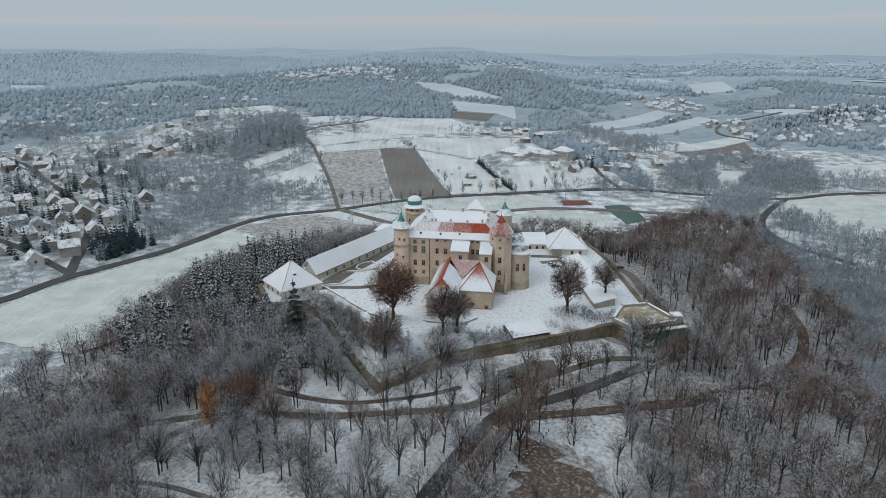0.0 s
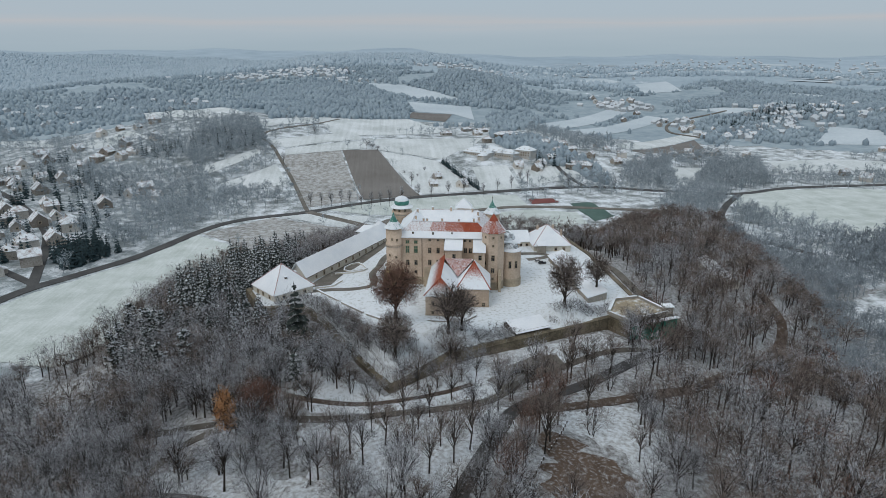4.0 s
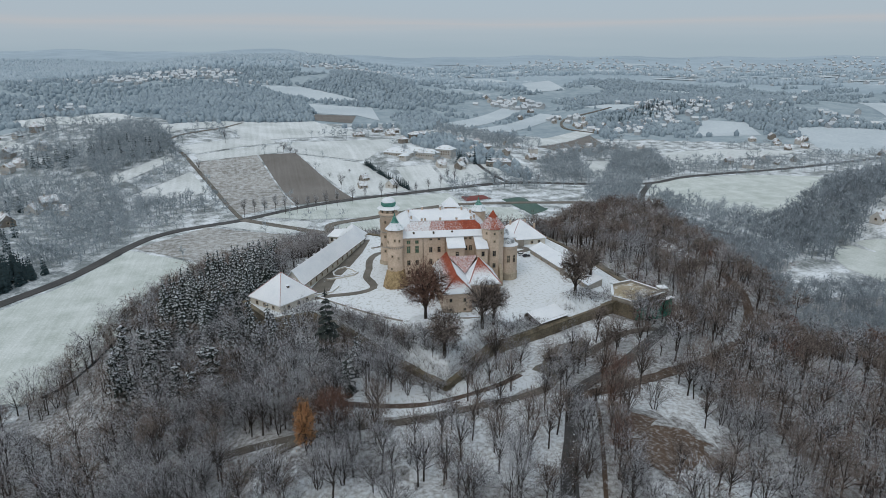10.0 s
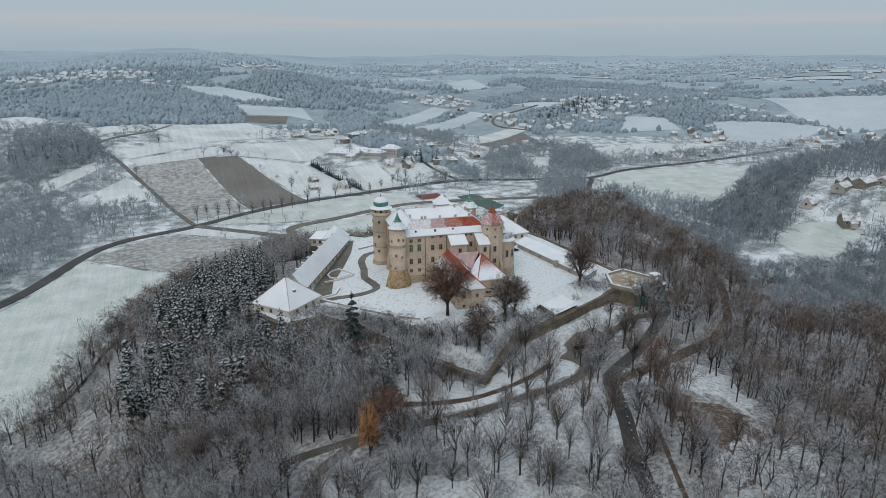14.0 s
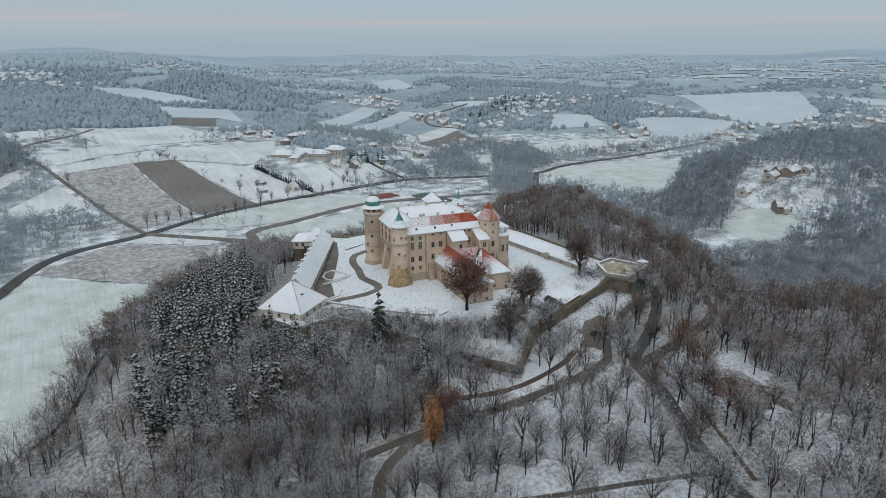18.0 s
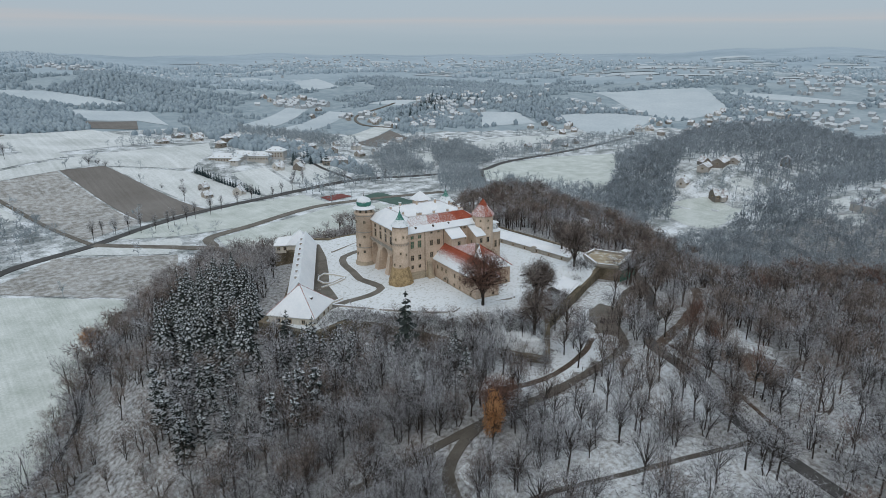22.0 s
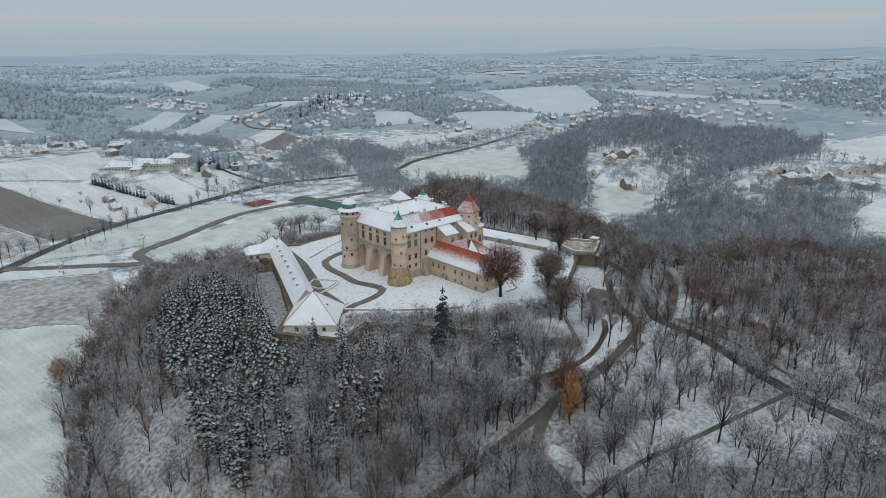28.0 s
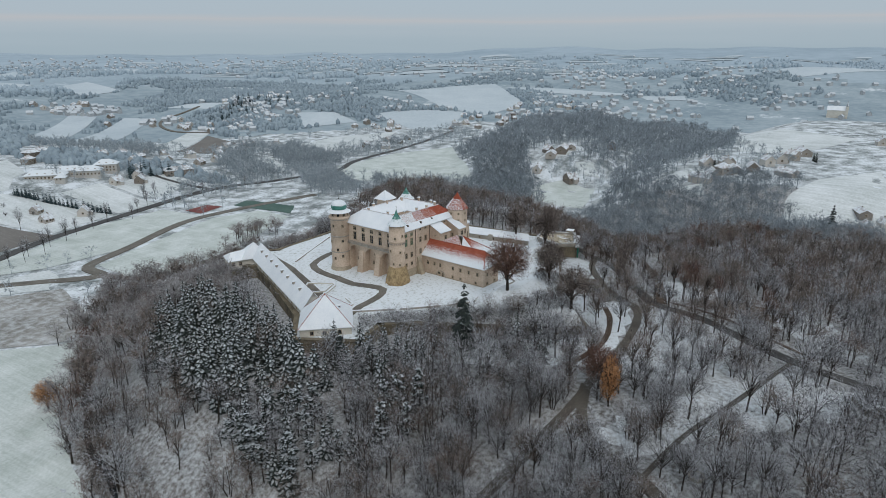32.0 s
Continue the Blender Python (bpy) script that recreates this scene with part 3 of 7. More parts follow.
for y0, y1 in ARCHES:
    window(castle, 4.4, (y0 + y1) / 2 - 0.3, 9.4, -90, 1.6, 2.4)
    window(castle, 4.4, (y0 + y1) / 2 + 1.0, 4.2, -90, 0.9, 1.6)
for y in (7, 15, 23, 31):
    window(castle, 46.2, y, 18, 90, 1.5, 3.0)
    window(castle, 46.2, y, 10, 90, 1.4, 2.4)


# corner tower with a copper spire on a battered rubble base
def spire_tower(x, y, r, z_eave, z_tip, n, rubble, mats):
    t = part("tower", Shape().lathe(x, y, [(r, -1.5), (r, z_eave)], n), PLASTER, castle, "round cream tower", n > 12)
    part("cornice", Shape().lathe(x, y, [(r, z_eave - 0.7), (r + 0.35, z_eave - 0.3), (r + 0.35, z_eave)], n), PLASTER, t)
    e = z_eave
    part("roof_skirt", Shape().lathe(x, y, [(r + 0.75, e - 0.1), (r + 0.78, e + 0.1), (r * 0.86, e + 1.3), (r * 0.52, e + 3.0)], n), mats[0], t, "snow-covered flared roof")
    h = z_tip - e
    part("spire", Shape().lathe(x, y, [(r * 0.54, e + 2.95), (r * 0.33, e + h * 0.55), (r * 0.12, e + h * 0.8), (0.04, z_tip)], n), mats[1], t, "green copper spire")
    part("finial", Shape().lathe(x, y, [(0.05, z_tip - 0.3), (0.05, z_tip + 0.7), (0.2, z_tip + 0.85), (0.2, z_tip + 1.05), (0.03, z_tip + 1.3), (0.03, z_tip + 2.0)], 6), DARKWOOD, t)
    return t


tA = spire_tower(0, 0, 3.75, 28.4, 36.0, 28, True, (COPPER_SNOW, COPPER))
part("corbel_course", Shape().lathe(0, 0, [(3.76, 19.8), (4.0, 20.4), (4.0, 20.7), (3.76, 20.9)], 28), PLASTER, tA)
corb = Shape().box(-0.16, -0.28, -0.45, 0.16, 0.1, 0.15).mesh("corbel", STONE)
for k in range(26):
    a = 360 / 26 * k
    part("corbel", corb, None, tA, at=pose(3.86 * math.cos(radians(a)), 3.86 * math.sin(radians(a)), 19.75, 0, 0, a + 90))
for a, z in ((-95, 23.4), (-150, 22.4), (-70, 14.6), (-115, 15.6), (-165, 9.8), (-120, 9.4), (-60, 23), (-190, 16)):
    window(castle, 3.76 * math.cos(radians(a)), 3.76 * math.sin(radians(a)), z, a + 90, 0.6, 0.9)
base = part("battered_base", Shape().lathe(0, 0, [(6.3, -1.8), (5.9, 1.5), (5.1, 4.5), (4.3, 7.6), (3.77, 8.3)], 10), RUBBLE, tA, "rough ochre rubble stone base")
rs = random.Random(4)
for k in range(120):
    a, z = rs.uniform(0, 360), rs.uniform(-0.5, 7.0)
    r = 6.25 - 0.26 * (z + 0.5) - 0.1
    w, h = rs.uniform(0.35, 0.8), rs.uniform(0.2, 0.4)
    part("stone", Shape().add([(-w, -0.06, -h), (w, -0.1, -h * 0.8), (w * 0.9, -0.12, h), (-w * 0.8, -0.05, h * 0.9), (-w, 0.4, -h), (w, 0.4, -h), (w, 0.4, h), (-w, 0.4, h)], [(0, 1, 2, 3), (1, 0, 4, 5), (2, 1, 5, 6), (3, 2, 6, 7), (0, 3, 7, 4)]), RUBBLE, base, at=pose(r * math.cos(radians(a)), r * math.sin(radians(a)), z, -14, 0, a + 90))

# dome tower
tB = part("tower", Shape().lathe(-1.1, 38.3, [(5.3, -2.5), (4.9, 1.0), (4.65, 3.0), (4.6, 25.4), (5.35, 26.2), (5.35, 27.0), (4.3, 27.0), (4.3, 29.3)], 36), PLASTER, castle, "round cream tower with a domed lantern", True)
part("plinth", Shape().lathe(-1.1, 38.3, [(5.6, -2.6), (5.4, -0.3), (5.0, 0.8), (4.9, 1.1)], 36), PLINTH, tB)
for z in (8.4, 16.6, 25.2):
    part("string_course", Shape().lathe(-1.1, 38.3, [(4.62, z), (4.9, z + 0.15), (4.9, z + 0.5), (4.62, z + 0.6)], 36), STONE, tB)
part("skirt_roof", Shape().lathe(-1.1, 38.3, [(5.9, 29.0), (5.95, 29.25), (4.6, 30.0), (3.7, 30.4)], 36), SNOW, tB, "snow-covered ring roof")
part("lantern", Shape().lathe(-1.1, 38.3, [(3.55, 30.2), (3.55, 30.6), (3.9, 31.2), (3.9, 32.2), (3.6, 32.8)], 20), COPPER, tB, "green copper lantern")
part("dome", Shape().lathe(-1.1, 38.3, [(3.7, 32.6), (3.5, 33.3), (2.9, 34.0), (1.8, 34.6), (0.5, 34.9), (0.12, 35.2)], 24), SNOW, tB, "snow-covered dome", True)
part("finial", Shape().lathe(-1.1, 38.3, [(0.1, 35.0), (0.25, 35.6), (0.25, 35.9), (0.06, 36.1), (0.05, 37.2)], 8), DARKWOOD, tB)
for a, z in ((-100, 28.0), (-140, 28.0), (-180, 28.0), (-60, 28.0), (-115, 22.4), (-175, 22.4), (-118, 14.6), (-150, 10.0), (-120, 6.6), (-170, 5.4), (-200, 14)):
    r = 4.32 if z > 27 else 4.62
    window(castle, -1.1 + r * math.cos(radians(a)), 38.3 + r * math.sin(radians(a)), z, a + 90, 0.95, 1.3)

# octagonal tower with a red pyramid roof
tC = part("tower", Shape().lathe(47, 0, [(5.5, -1.5), (5.5, 27.8)], 8, 22.5, 382.5), PLASTER, castle, "octagonal cream tower")
part("cornice", Shape().lathe(47, 0, [(5.52, 27.0), (5.9, 27.5), (5.9, 27.8)], 8, 22.5, 382.5), PLASTER, tC)
part("plinth", Shape().lathe(47, 0, [(5.8, -1.5), (5.7, 3.6), (5.52, 3.9)], 8, 22.5, 382.5), PLINTH, tC)
for k in range(8):
    a0, a1 = radians(22.5 + 45 * k), radians(67.5 + 45 * k)
    q = [(47 + r * math.cos(a), r * math.sin(a), z) for r, a, z in ((6.15, a0, 27.7), (6.15, a1, 27.7), (2.2, a1, 32.6), (2.2, a0, 32.6))]
    part("roof_panel", Shape().slab(q, 0.2), {5: THINLY, 4: DUSTED, 6: DUSTED, 3: DUSTED}.get(k, HEAVY), tC)
    part("roof_tip", Shape().add([q[3], q[2], (47, 0, 36.0)], [(0, 1, 2)]), REDTILE, tC)
part("finial", Shape().lathe(47, 0, [(0.15, 35.6), (0.06, 36.2), (0.05, 37.2)], 6), DARKWOOD, tC)
for a, z, w, h in ((-90, 25.4, 0.7, 0.9), (-135, 25.4, 0.7, 0.9), (-45, 25.4, 0.7, 0.9), (-90, 21.6, 0.7, 0.9), (-135, 21.8, 0.7, 0.9), (-90, 15.6, 1.4, 2.6), (-90, 9.6, 1.4, 2.2), (-90, 5.5, 0.8, 1.0), (-135, 13, 1.2, 2.0), (180, 25.4, 0.7, 0.9), (180, 21.8, 0.7, 0.9)):
    r = 5.5 * math.cos(radians(22.5))
    window(castle, 47 + r * math.cos(radians(a)), r * math.sin(radians(a)), z, a + 90, w, h)
part("buttress", Shape().add([(49.6, -8.0, -1), (51.0, -8.0, -1), (51.0, -4, -1), (49.6, -4, -1), (49.6, -6.6, 7.5), (51.0, -6.6, 7.5), (51.0, -4, 10), (49.6, -4, 10)], [(0, 1, 5, 4), (1, 2, 6, 5), (3, 0, 4, 7), (4, 5, 6, 7)]), PLINTH, castle)

spire_tower(46.6, 35.5, 3.9, 27.4, 34.4, 8, False, (COPPER_SNOW, COPPER))
wall_box("stair_tower", 28.6, 34.2, 0, 34.8, 40.4, 30.2)
part("tower_roof", Shape().add([(27.2, 32.8, 30.0), (36.2, 32.8, 30.0), (36.2, 41.8, 30.0), (27.2, 41.8, 30.0), (31.7, 37.3, 34.6)], [(0, 1, 4), (1, 2, 4), (2, 3, 4), (3, 0, 4), (3, 2, 1, 0)]), SNOW, castle)

# chapel with two domes
chapel = wall_box("chapel", 47, 4, -1, 59.4, 17, 20.4)
part("chapel_roof", Shape().box(46.6, 3.5, 20.4, 60.0, 17.5, 20.9), SNOW, chapel)
part("dome", Shape().lathe(53.6, 10, [(3.9, 20.8), (3.8, 22.0), (3.2, 23.4), (2.0, 24.3), (0.4, 24.7)], 20), LEAD, chapel, "grey lead dome", True)
apse = part("apse", Shape().lathe(55.6, 4.4, [(4.9, -1), (4.9, 16.6), (5.2, 17.0), (5.2, 17.3)], 28), PLASTER, chapel, "round cream apse", True)
part("apse_dome", Shape().lathe(55.6, 4.4, [(5.3, 17.2), (5.2, 17.5), (3.6, 18.3), (3.4, 19.6), (2.4, 20.6), (0.4, 21.0)], 28), LEAD, chapel, "grey lead half dome under snow", True)
part("apse_ledge", Shape().lathe(55.6, 4.4, [(5.3, 17.25), (5.25, 17.5), (3.7, 18.35)], 28), SNOW, apse)
part("plinth", Shape().lathe(55.6, 4.4, [(5.3, -1), (5.2, 3.4), (4.92, 3.9)], 28), PLINTH, apse)
for a in (-60, -95):
    window(castle, 55.6 + 4.92 * math.cos(radians(a)), 4.4 + 4.92 * math.sin(radians(a)), 11, a + 90, 1.1, 3.4)

# lower annex with hipped roofs
annex = root("castle_annex", pose(-19.6, 289, -0.4, 0, 0, -8.6), "low cream annex with steep red tiled roofs half under snow", "annex building")
part("wall", Shape().box(18.4, -37.4, -2, 30.8, 0, 9.3), PLASTER, annex)
part("wall", Shape().box(30.8, -26.6, -2, 45.2, -8.0, 9.0), PLASTER, annex)
part("plinth", Shape().box(18.2, -37.6, -2, 31.0, 0, 0.6), PLINTH, annex)
part("plinth", Shape().box(31.0, -26.8, -2, 45.4, -9, 0.6), PLINTH, annex)
part("cornice", Shape().box(18.1, -37.7, 8.7, 31.1, 0, 9.2), PLASTER, annex)
zr, e = 16.0, 9.3
apex, ridge0, pk2 = (24.5, -33.6, zr), (24.5, 0, zr), (38.3, -10.6, zr)
L0, L1, R0 = (17.7, 0, e), (17.7, -38.2, e), (31.4, -38.2, e)


part("roof_slope", Shape().slab([L1, L0, ridge0, apex], 0.3), MELTING, annex)
part("roof_hip", Shape().slab([R0, L1, apex], 0.3), MELTING, annex)
part("roof_slope", Shape().slab([(31.4, -26.5, e), (31.4, -38.2, e), apex, (24.5, -26.5, zr)], 0.3), SNOW, annex)
part("roof_slope", Shape().slab([(31.4, -12, e + 0.1), (31.4, -26.5, e), (24.5, -26.5, zr), (24.5, -12, zr)], 0.3), SNOW, annex)
part("roof_hip", Shape().slab([(31.0, -27.4, 8.8), (45.9, -27.4, 8.8), pk2], 0.3), MELTING, annex)
part("roof_slope", Shape().slab([(45.9, -27.4, 8.8), (45.9, -7.0, 8.8), (38.3, -7.0, zr), pk2], 0.3), SNOW, annex)
part("roof_slope", Shape().slab([(31.0, -14.5, 9.4), (31.0, -27.4, 8.8), pk2], 0.3), SNOW, annex)
part("roof_valley", Shape().slab([(24.5, -7.0, zr + 0.02), (31.2, -16.5, 10.6), (38.3, -7.0, zr + 0.02)], 0.3), DUSTED, annex)
part("roof_slope", Shape().slab([(24.5, -7.0, zr), (38.3, -7.0, zr), (38.3, 0, 12.5), (24.5, 0, 12.5)], 0.3), SNOW, annex)
for a, b in ((apex, ridge0), (apex, L1), (apex, R0), (pk2, (31.0, -27.4, 8.8)), (pk2, (45.9, -27.4, 8.8))):
    v = Vector(b) - Vector(a)
    m = Matrix.Translation(a) @ v.to_track_quat("Y", "Z").to_matrix().to_4x4()
    part("ridge_tiles", Shape().box(-0.18, 0, -0.1, 0.18, v.length, 0.16), REDTILE, annex, at=m)
for v in (-3.8, -7.9, -11.6, -19.4, -24.0, -28.9, -34.0):
    window(annex, 18.4, v, 5.9, -90, 1.0, 1.7)
for v in (-19.4, -24.2, -33.2):
    window(annex, 18.2, v, 1.6, -90, 0.9, 1.0)
for x, z in ((21.5, 5.9), (27.5, 5.9), (21.5, 1.6), (27.5, 1.6)):
    window(annex, x, -37.4 if z > 3 else -37.6, z, 0, 1.0, 1.5 if z > 3 else 1.0)
for x, z, w, h in ((33, 5.6, 1.2, 1.8), (36.5, 2.4, 2.4, 1.0), (43.0, 1.3, 1.2, 1.6)):
    window(annex, x, -26.6 if z > 2 else -26.8, z, 0, w, h)
for v in (-14, -20):
    window(annex, 45.2, v, 5.6, 90, 1.1, 1.7)
ring = Shape()
for k in range(16):
    a, b = math.pi * k / 15 - 0.02, math.pi * (k + 1) / 15
    ring.add([(x, -12.0 + r * math.cos(t), 0.2 + r * math.sin(t)) for x in (18.1, 18.3) for r, t in ((2.7, a), (3.0, a), (3.0, b), (2.7, b))], [(0, 1, 2, 3), (7, 6, 5, 4), (1, 5, 6, 2), (0, 3, 7, 4)])
part("portal_arch", ring, STONE, annex)
window(annex, 18.2, -13.4, 1.2, -90, 0.8, 1.9)
window(annex, 18.2, -11.0, 1.9, -90, 1.2, 1.0)

# ---- long low wing and the corner pavilion ----
wing = root("stable_wing", pose(-66.0, 303.0, -2.6, 0, 0, 60.0), "long low white wing with snowy roof and small dormers", "outbuilding")
WHITE = material("whitewashed_wall", (0.52, 0.49, 0.43), (0.68, 0.65, 0.58), 0.9, 0.2, 1.6, 0.4, 0.05)
part("wall", Shape().box(-2, -5.2, -0.5, 78, 5.0, 3.8), WHITE, wing)
part("retaining_wall", Shape().box(2, 4.4, -12, 78, 5.6, 0.5), BASTION, wing)
part("roof_slope", Shape().slab([(-4, -5.9, 3.7), (80, -5.9, 3.7), (80, 0, 11.0), (-4, 0, 11.0)], 0.25), SNOW, wing)
part("roof_slope", Shape().slab([(80, 5.8, 3.7), (-4, 5.8, 3.7), (-4, 0, 11.0), (80, 0, 11.0)], 0.25), SNOW, wing)
part("gable", Shape().add([(x, y, z) for x in (-2, 78) for y, z in ((-5.2, 3.8), (5.0, 3.8), (0, 10.6))], [(0, 2, 1), (3, 4, 5)]), WHITE, wing)
part("gutter", Shape().box(-4, -6.05, 3.45, 80, -5.9, 3.7), DARKWOOD, wing)
for k in range(11):
    x = 5 + k * 6.7
    window(wing, x, -5.2, 1.6, 0, 1.0, 1.9 if k % 2 else 1.3)
    window(wing, x, 5.0, 1.9, 180, 1.0, 1.3)
dormer_mesh = Shape().box(-0.5, -0.2, -0.7, 0.5, 0.9, 0.45).mesh("dormer", STONE)
dormer_cap = Shape().box(-0.65, -0.8, 0.45, 0.65, 1.1, 0.68).mesh("dormer_roof", SNOW)
for k in range(8):
    d = part("dormer", dormer_mesh, None, wing, at=pose(8 + k * 9.0, 1.7, 9.1))
    part("dormer_roof", dormer_cap, None, d)

# pavilion at its southern end, a square under a hipped roof
pav = root("corner_pavilion", pose(-73.0, 288.8, -2.6, 0, 0, 38.5), "square white corner pavilion under a steep snowy hipped roof", "pavilion")
part("wall", Shape().box(-10.2, -10.2, -0.6, 10.2, 10.2, 3.7), WHITE, pav)
part("bastion_base", Shape().add([(s * w, t * w, z) for w, z in ((11.6, -12), (10.3, -0.5)) for s, t in ((-1, -1), (1, -1), (1, 1), (-1, 1))], [(0, 1, 5, 4), (1, 2, 6, 5), (2, 3, 7, 6), (3, 0, 4, 7), (4, 5, 6, 7)]), BASTION, pav)
for a, b in (((-1, -1), (1, -1)), ((1, -1), (1, 1)), ((1, 1), (-1, 1)), ((-1, 1), (-1, -1))):
    part("roof_slope", Shape().slab([(a[0] * 10.9, a[1] * 10.9, 3.6), (b[0] * 10.9, b[1] * 10.9, 3.6), (0, 0, 14.2)], 0.25), SNOW, pav)
    v = Vector((a[0] * 10.9, a[1] * 10.9, 3.6)) - Vector((0, 0, 14.25))
    part("hip_tiles", Shape().box(-0.15, 0, -0.08, 0.15, v.length, 0.12), DUSTED, pav, at=Matrix.Translation((0, 0, 14.25)) @ v.to_track_quat("Y", "Z").to_matrix().to_4x4())
part("roof_peak", Shape().lathe(0, 0, [(1.0, 13.3), (0.1, 14.5)], 4, 45, 405), REDTILE, pav)
for x in (-5.5, 0.5, 5.5):
    window(pav, x, -10.2, 1.5, 0, 1.2, 1.5)
    window(pav, -10.2, x, 1.5, -90, 1.2, 1.5)
for x0, y0, x1, y1, z in ((-2.0, -6.0, -0.7, -3.8, 9.3), (5.0, -1.8, 6.6, -0.6, 9.1)):
    part("dormer", Shape().box(x0, y0, z - 2, x1, y1, z), DARKWOOD, pav)
    part("dormer_roof", Shape().box(x0 - 0.2, y0 - 0.25, z, x1 + 0.2, y1 + 0.2, z + 0.22), SNOW, pav)

# head of the wing
head = root("wing_head", pose(-28.2, 375.5, -2.6, 0, 0, 60.0), "white hipped end house of the long wing under snow", "outbuilding")
part("wall", Shape().box(-3, -6, -1, 8, 14, 3.8), WHITE, head)
part("base_wall", Shape().box(-2.5, 5, -12, 7.5, 14.4, -0.9), BASTION, head)
for q in ([(-4, -6.6, 3.7), (8.6, -6.6, 3.7), (0, 0, 11.6)], [(8.6, -6.6, 3.7), (8.6, 8, 3.7), (0, 0, 11.6)], [(-4, 8, 3.7), (-4, -6.6, 3.7), (0, 0, 11.6)], [(8.6, 8, 3.7), (-4, 8, 3.7), (0, 0, 11.6)]):
    part("roof_slope", Shape().slab(q, 0.25), SNOW, head)
for q in ([(-4, 4, 3.72), (-4, 14.8, 3.72), (2, 12, 7.0), (2, 2, 7.8)], [(8.6, 14.8, 3.72), (8.6, 4, 3.72), (2, 2, 7.8), (2, 12, 7.0)], [(-4, 14.8, 3.72), (8.6, 14.8, 3.72), (2, 12, 7.0)]):
    part("roof_slope", Shape().slab(q, 0.25), SNOW, head)
for y in (8.5, 12):
    window(head, -3, y, 1.6, -90, 1.4, 1.6)

# ---- gate house, casemate row, corner terrace, shed ----
gate = root("gate_house", pose(69.5, 346.5, -1.0), "white gate house under a tall snow-covered hipped roof", "gate house")
part("wall", Shape().box(-10.5, -12, -1, 10.5, 10.5, 4.2), WHITE, gate)
for a, b in (((-11.3, -12.8), (11.3, -12.8)), ((11.3, -12.8), (11.3, 11.3)), ((11.3, 11.3), (-11.3, 11.3)), ((-11.3, 11.3), (-11.3, -12.8))):
    part("roof_slope", Shape().slab([(*a, 4.0), (*b, 4.0), (0, 2.5, 12.6)], 0.25), SNOW, gate)
for c in ((-11.3, -12.8), (11.3, -12.8), (11.3, 11.3), (-11.3, 11.3)):
    v = Vector((*c, 4.0)) - Vector((0, 2.5, 12.65))
    part("hip_tiles", Shape().box(-0.16, 0, -0.08, 0.16, v.length, 0.12), DUSTED, gate, at=Matrix.Translation((0, 2.5, 12.65)) @ v.to_track_quat("Y", "Z").to_matrix().to_4x4())
part("wall", Shape().box(-23, -2, -1, -10.5, 20, 3.8), WHITE, gate)
part("roof_slope", Shape().slab([(-23.6, -2.6, 3.8), (-10, -2.6, 3.8), (-10, 9, 7.6), (-23.6, 9, 7.6)], 0.25), SNOW, gate)
part("roof_slope", Shape().slab([(-10, 20.6, 3.8), (-23.6, 20.6, 3.8), (-23.6, 9, 7.6), (-10, 9, 7.6)], 0.25), SNOW, gate)
part("porch", Shape().box(-9, -15.5, -1, -4.4, -12, 5.2), STONE, gate)
part("porch_roof", Shape().slab([(-9.4, -16, 5.2), (-4, -16, 5.2), (-4, -11.5, 6.4), (-9.4, -11.5, 6.4)], 0.25), SNOW, gate)
for x in (2.0, 6.5):
    window(gate, x, -12, 1.8, 0, 1.3, 1.6)
for x in (-20, -16, -12.5):
    window(gate, x, -2, 1.6, 0, 1.2, 1.5)
for x, y in ((-5, 5), (4, 4.5), (7, -3)):
    part("chimney", Shape().box(x - 0.5, y - 0.5, 7, x + 0.5, y + 0.5, 13 - abs(x) * 0.35), PLASTER, gate)

row = root("casemate_row", pose(0, 0, 0), "low stone casemate row with a broad snow-covered roof", "outbuilding")
part("wall", Shape().add([(63.2, 318, -1.5), (66.4, 257, -1.5), (76.5, 262, -1.5), (72.5, 325, -1.5), (63.2, 318, 2.4), (66.4, 257, 2.4), (76.5, 262, 2.4), (72.5, 325, 2.4)], [(0, 1, 5, 4), (1, 2, 6, 5), (2, 3, 7, 6), (3, 0, 4, 7), (4, 5, 6, 7)]), STONE, row)
part("roof", Shape().slab([(62.6, 318.5, 2.6), (65.8, 256.2, 2.6), (77.0, 261.5, 3.3), (73.0, 326, 3.3)], 0.3), SNOW, row)
for k in range(7):
    t = 0.08 + k * 0.14
    window(row, 63.2 + 3.2 * t, 318 - 61 * t, 0.7, -93, 1.3, 1.2)
part("pier", Shape().box(63.6, 279, -1, 65.6, 281.5, 3.1), STONE, row)

terrace = root("corner_bastion", pose(0, 0, 0), "stone corner bastion with snowy flat top and a green painted flank", "bastion")
TERR = [(70.6, 242), (76.0, 233.0), (96.5, 240.0), (89.6, 258.2), (78.0, 256.0)]
part("bastion_body", Shape().prism(TERR, -9, 0.9), STONE, terrace)
part("snowy_top", Shape().prism([(0.97 * (x - 83) + 83, 0.97 * (y - 246) + 246) for x, y in TERR], 0.9, 1.0), material("thawing_ochre_grass", (0.30, 0.25, 0.17), (0.42, 0.36, 0.26), 0.95, 0.3, 2.0, 0.5, 0.2, snow=0.44, snow_size=0.3), terrace)
for i, a in enumerate(TERR):
    b = TERR[(i + 1) % 5]
    part("parapet", Shape().strip([a, b], 0.45, 0.8, 2.0), STONE, terrace)
    part("parapet_coping", Shape().strip([a, b], 0.6, 2.0, 2.25), COPING, terrace)
part("green_flank", Shape().strip([(76.6, 231.2), (98.6, 237.6)], 0.3, -8.5, -0.2), GREENWALL, terrace, "green painted flank wall")
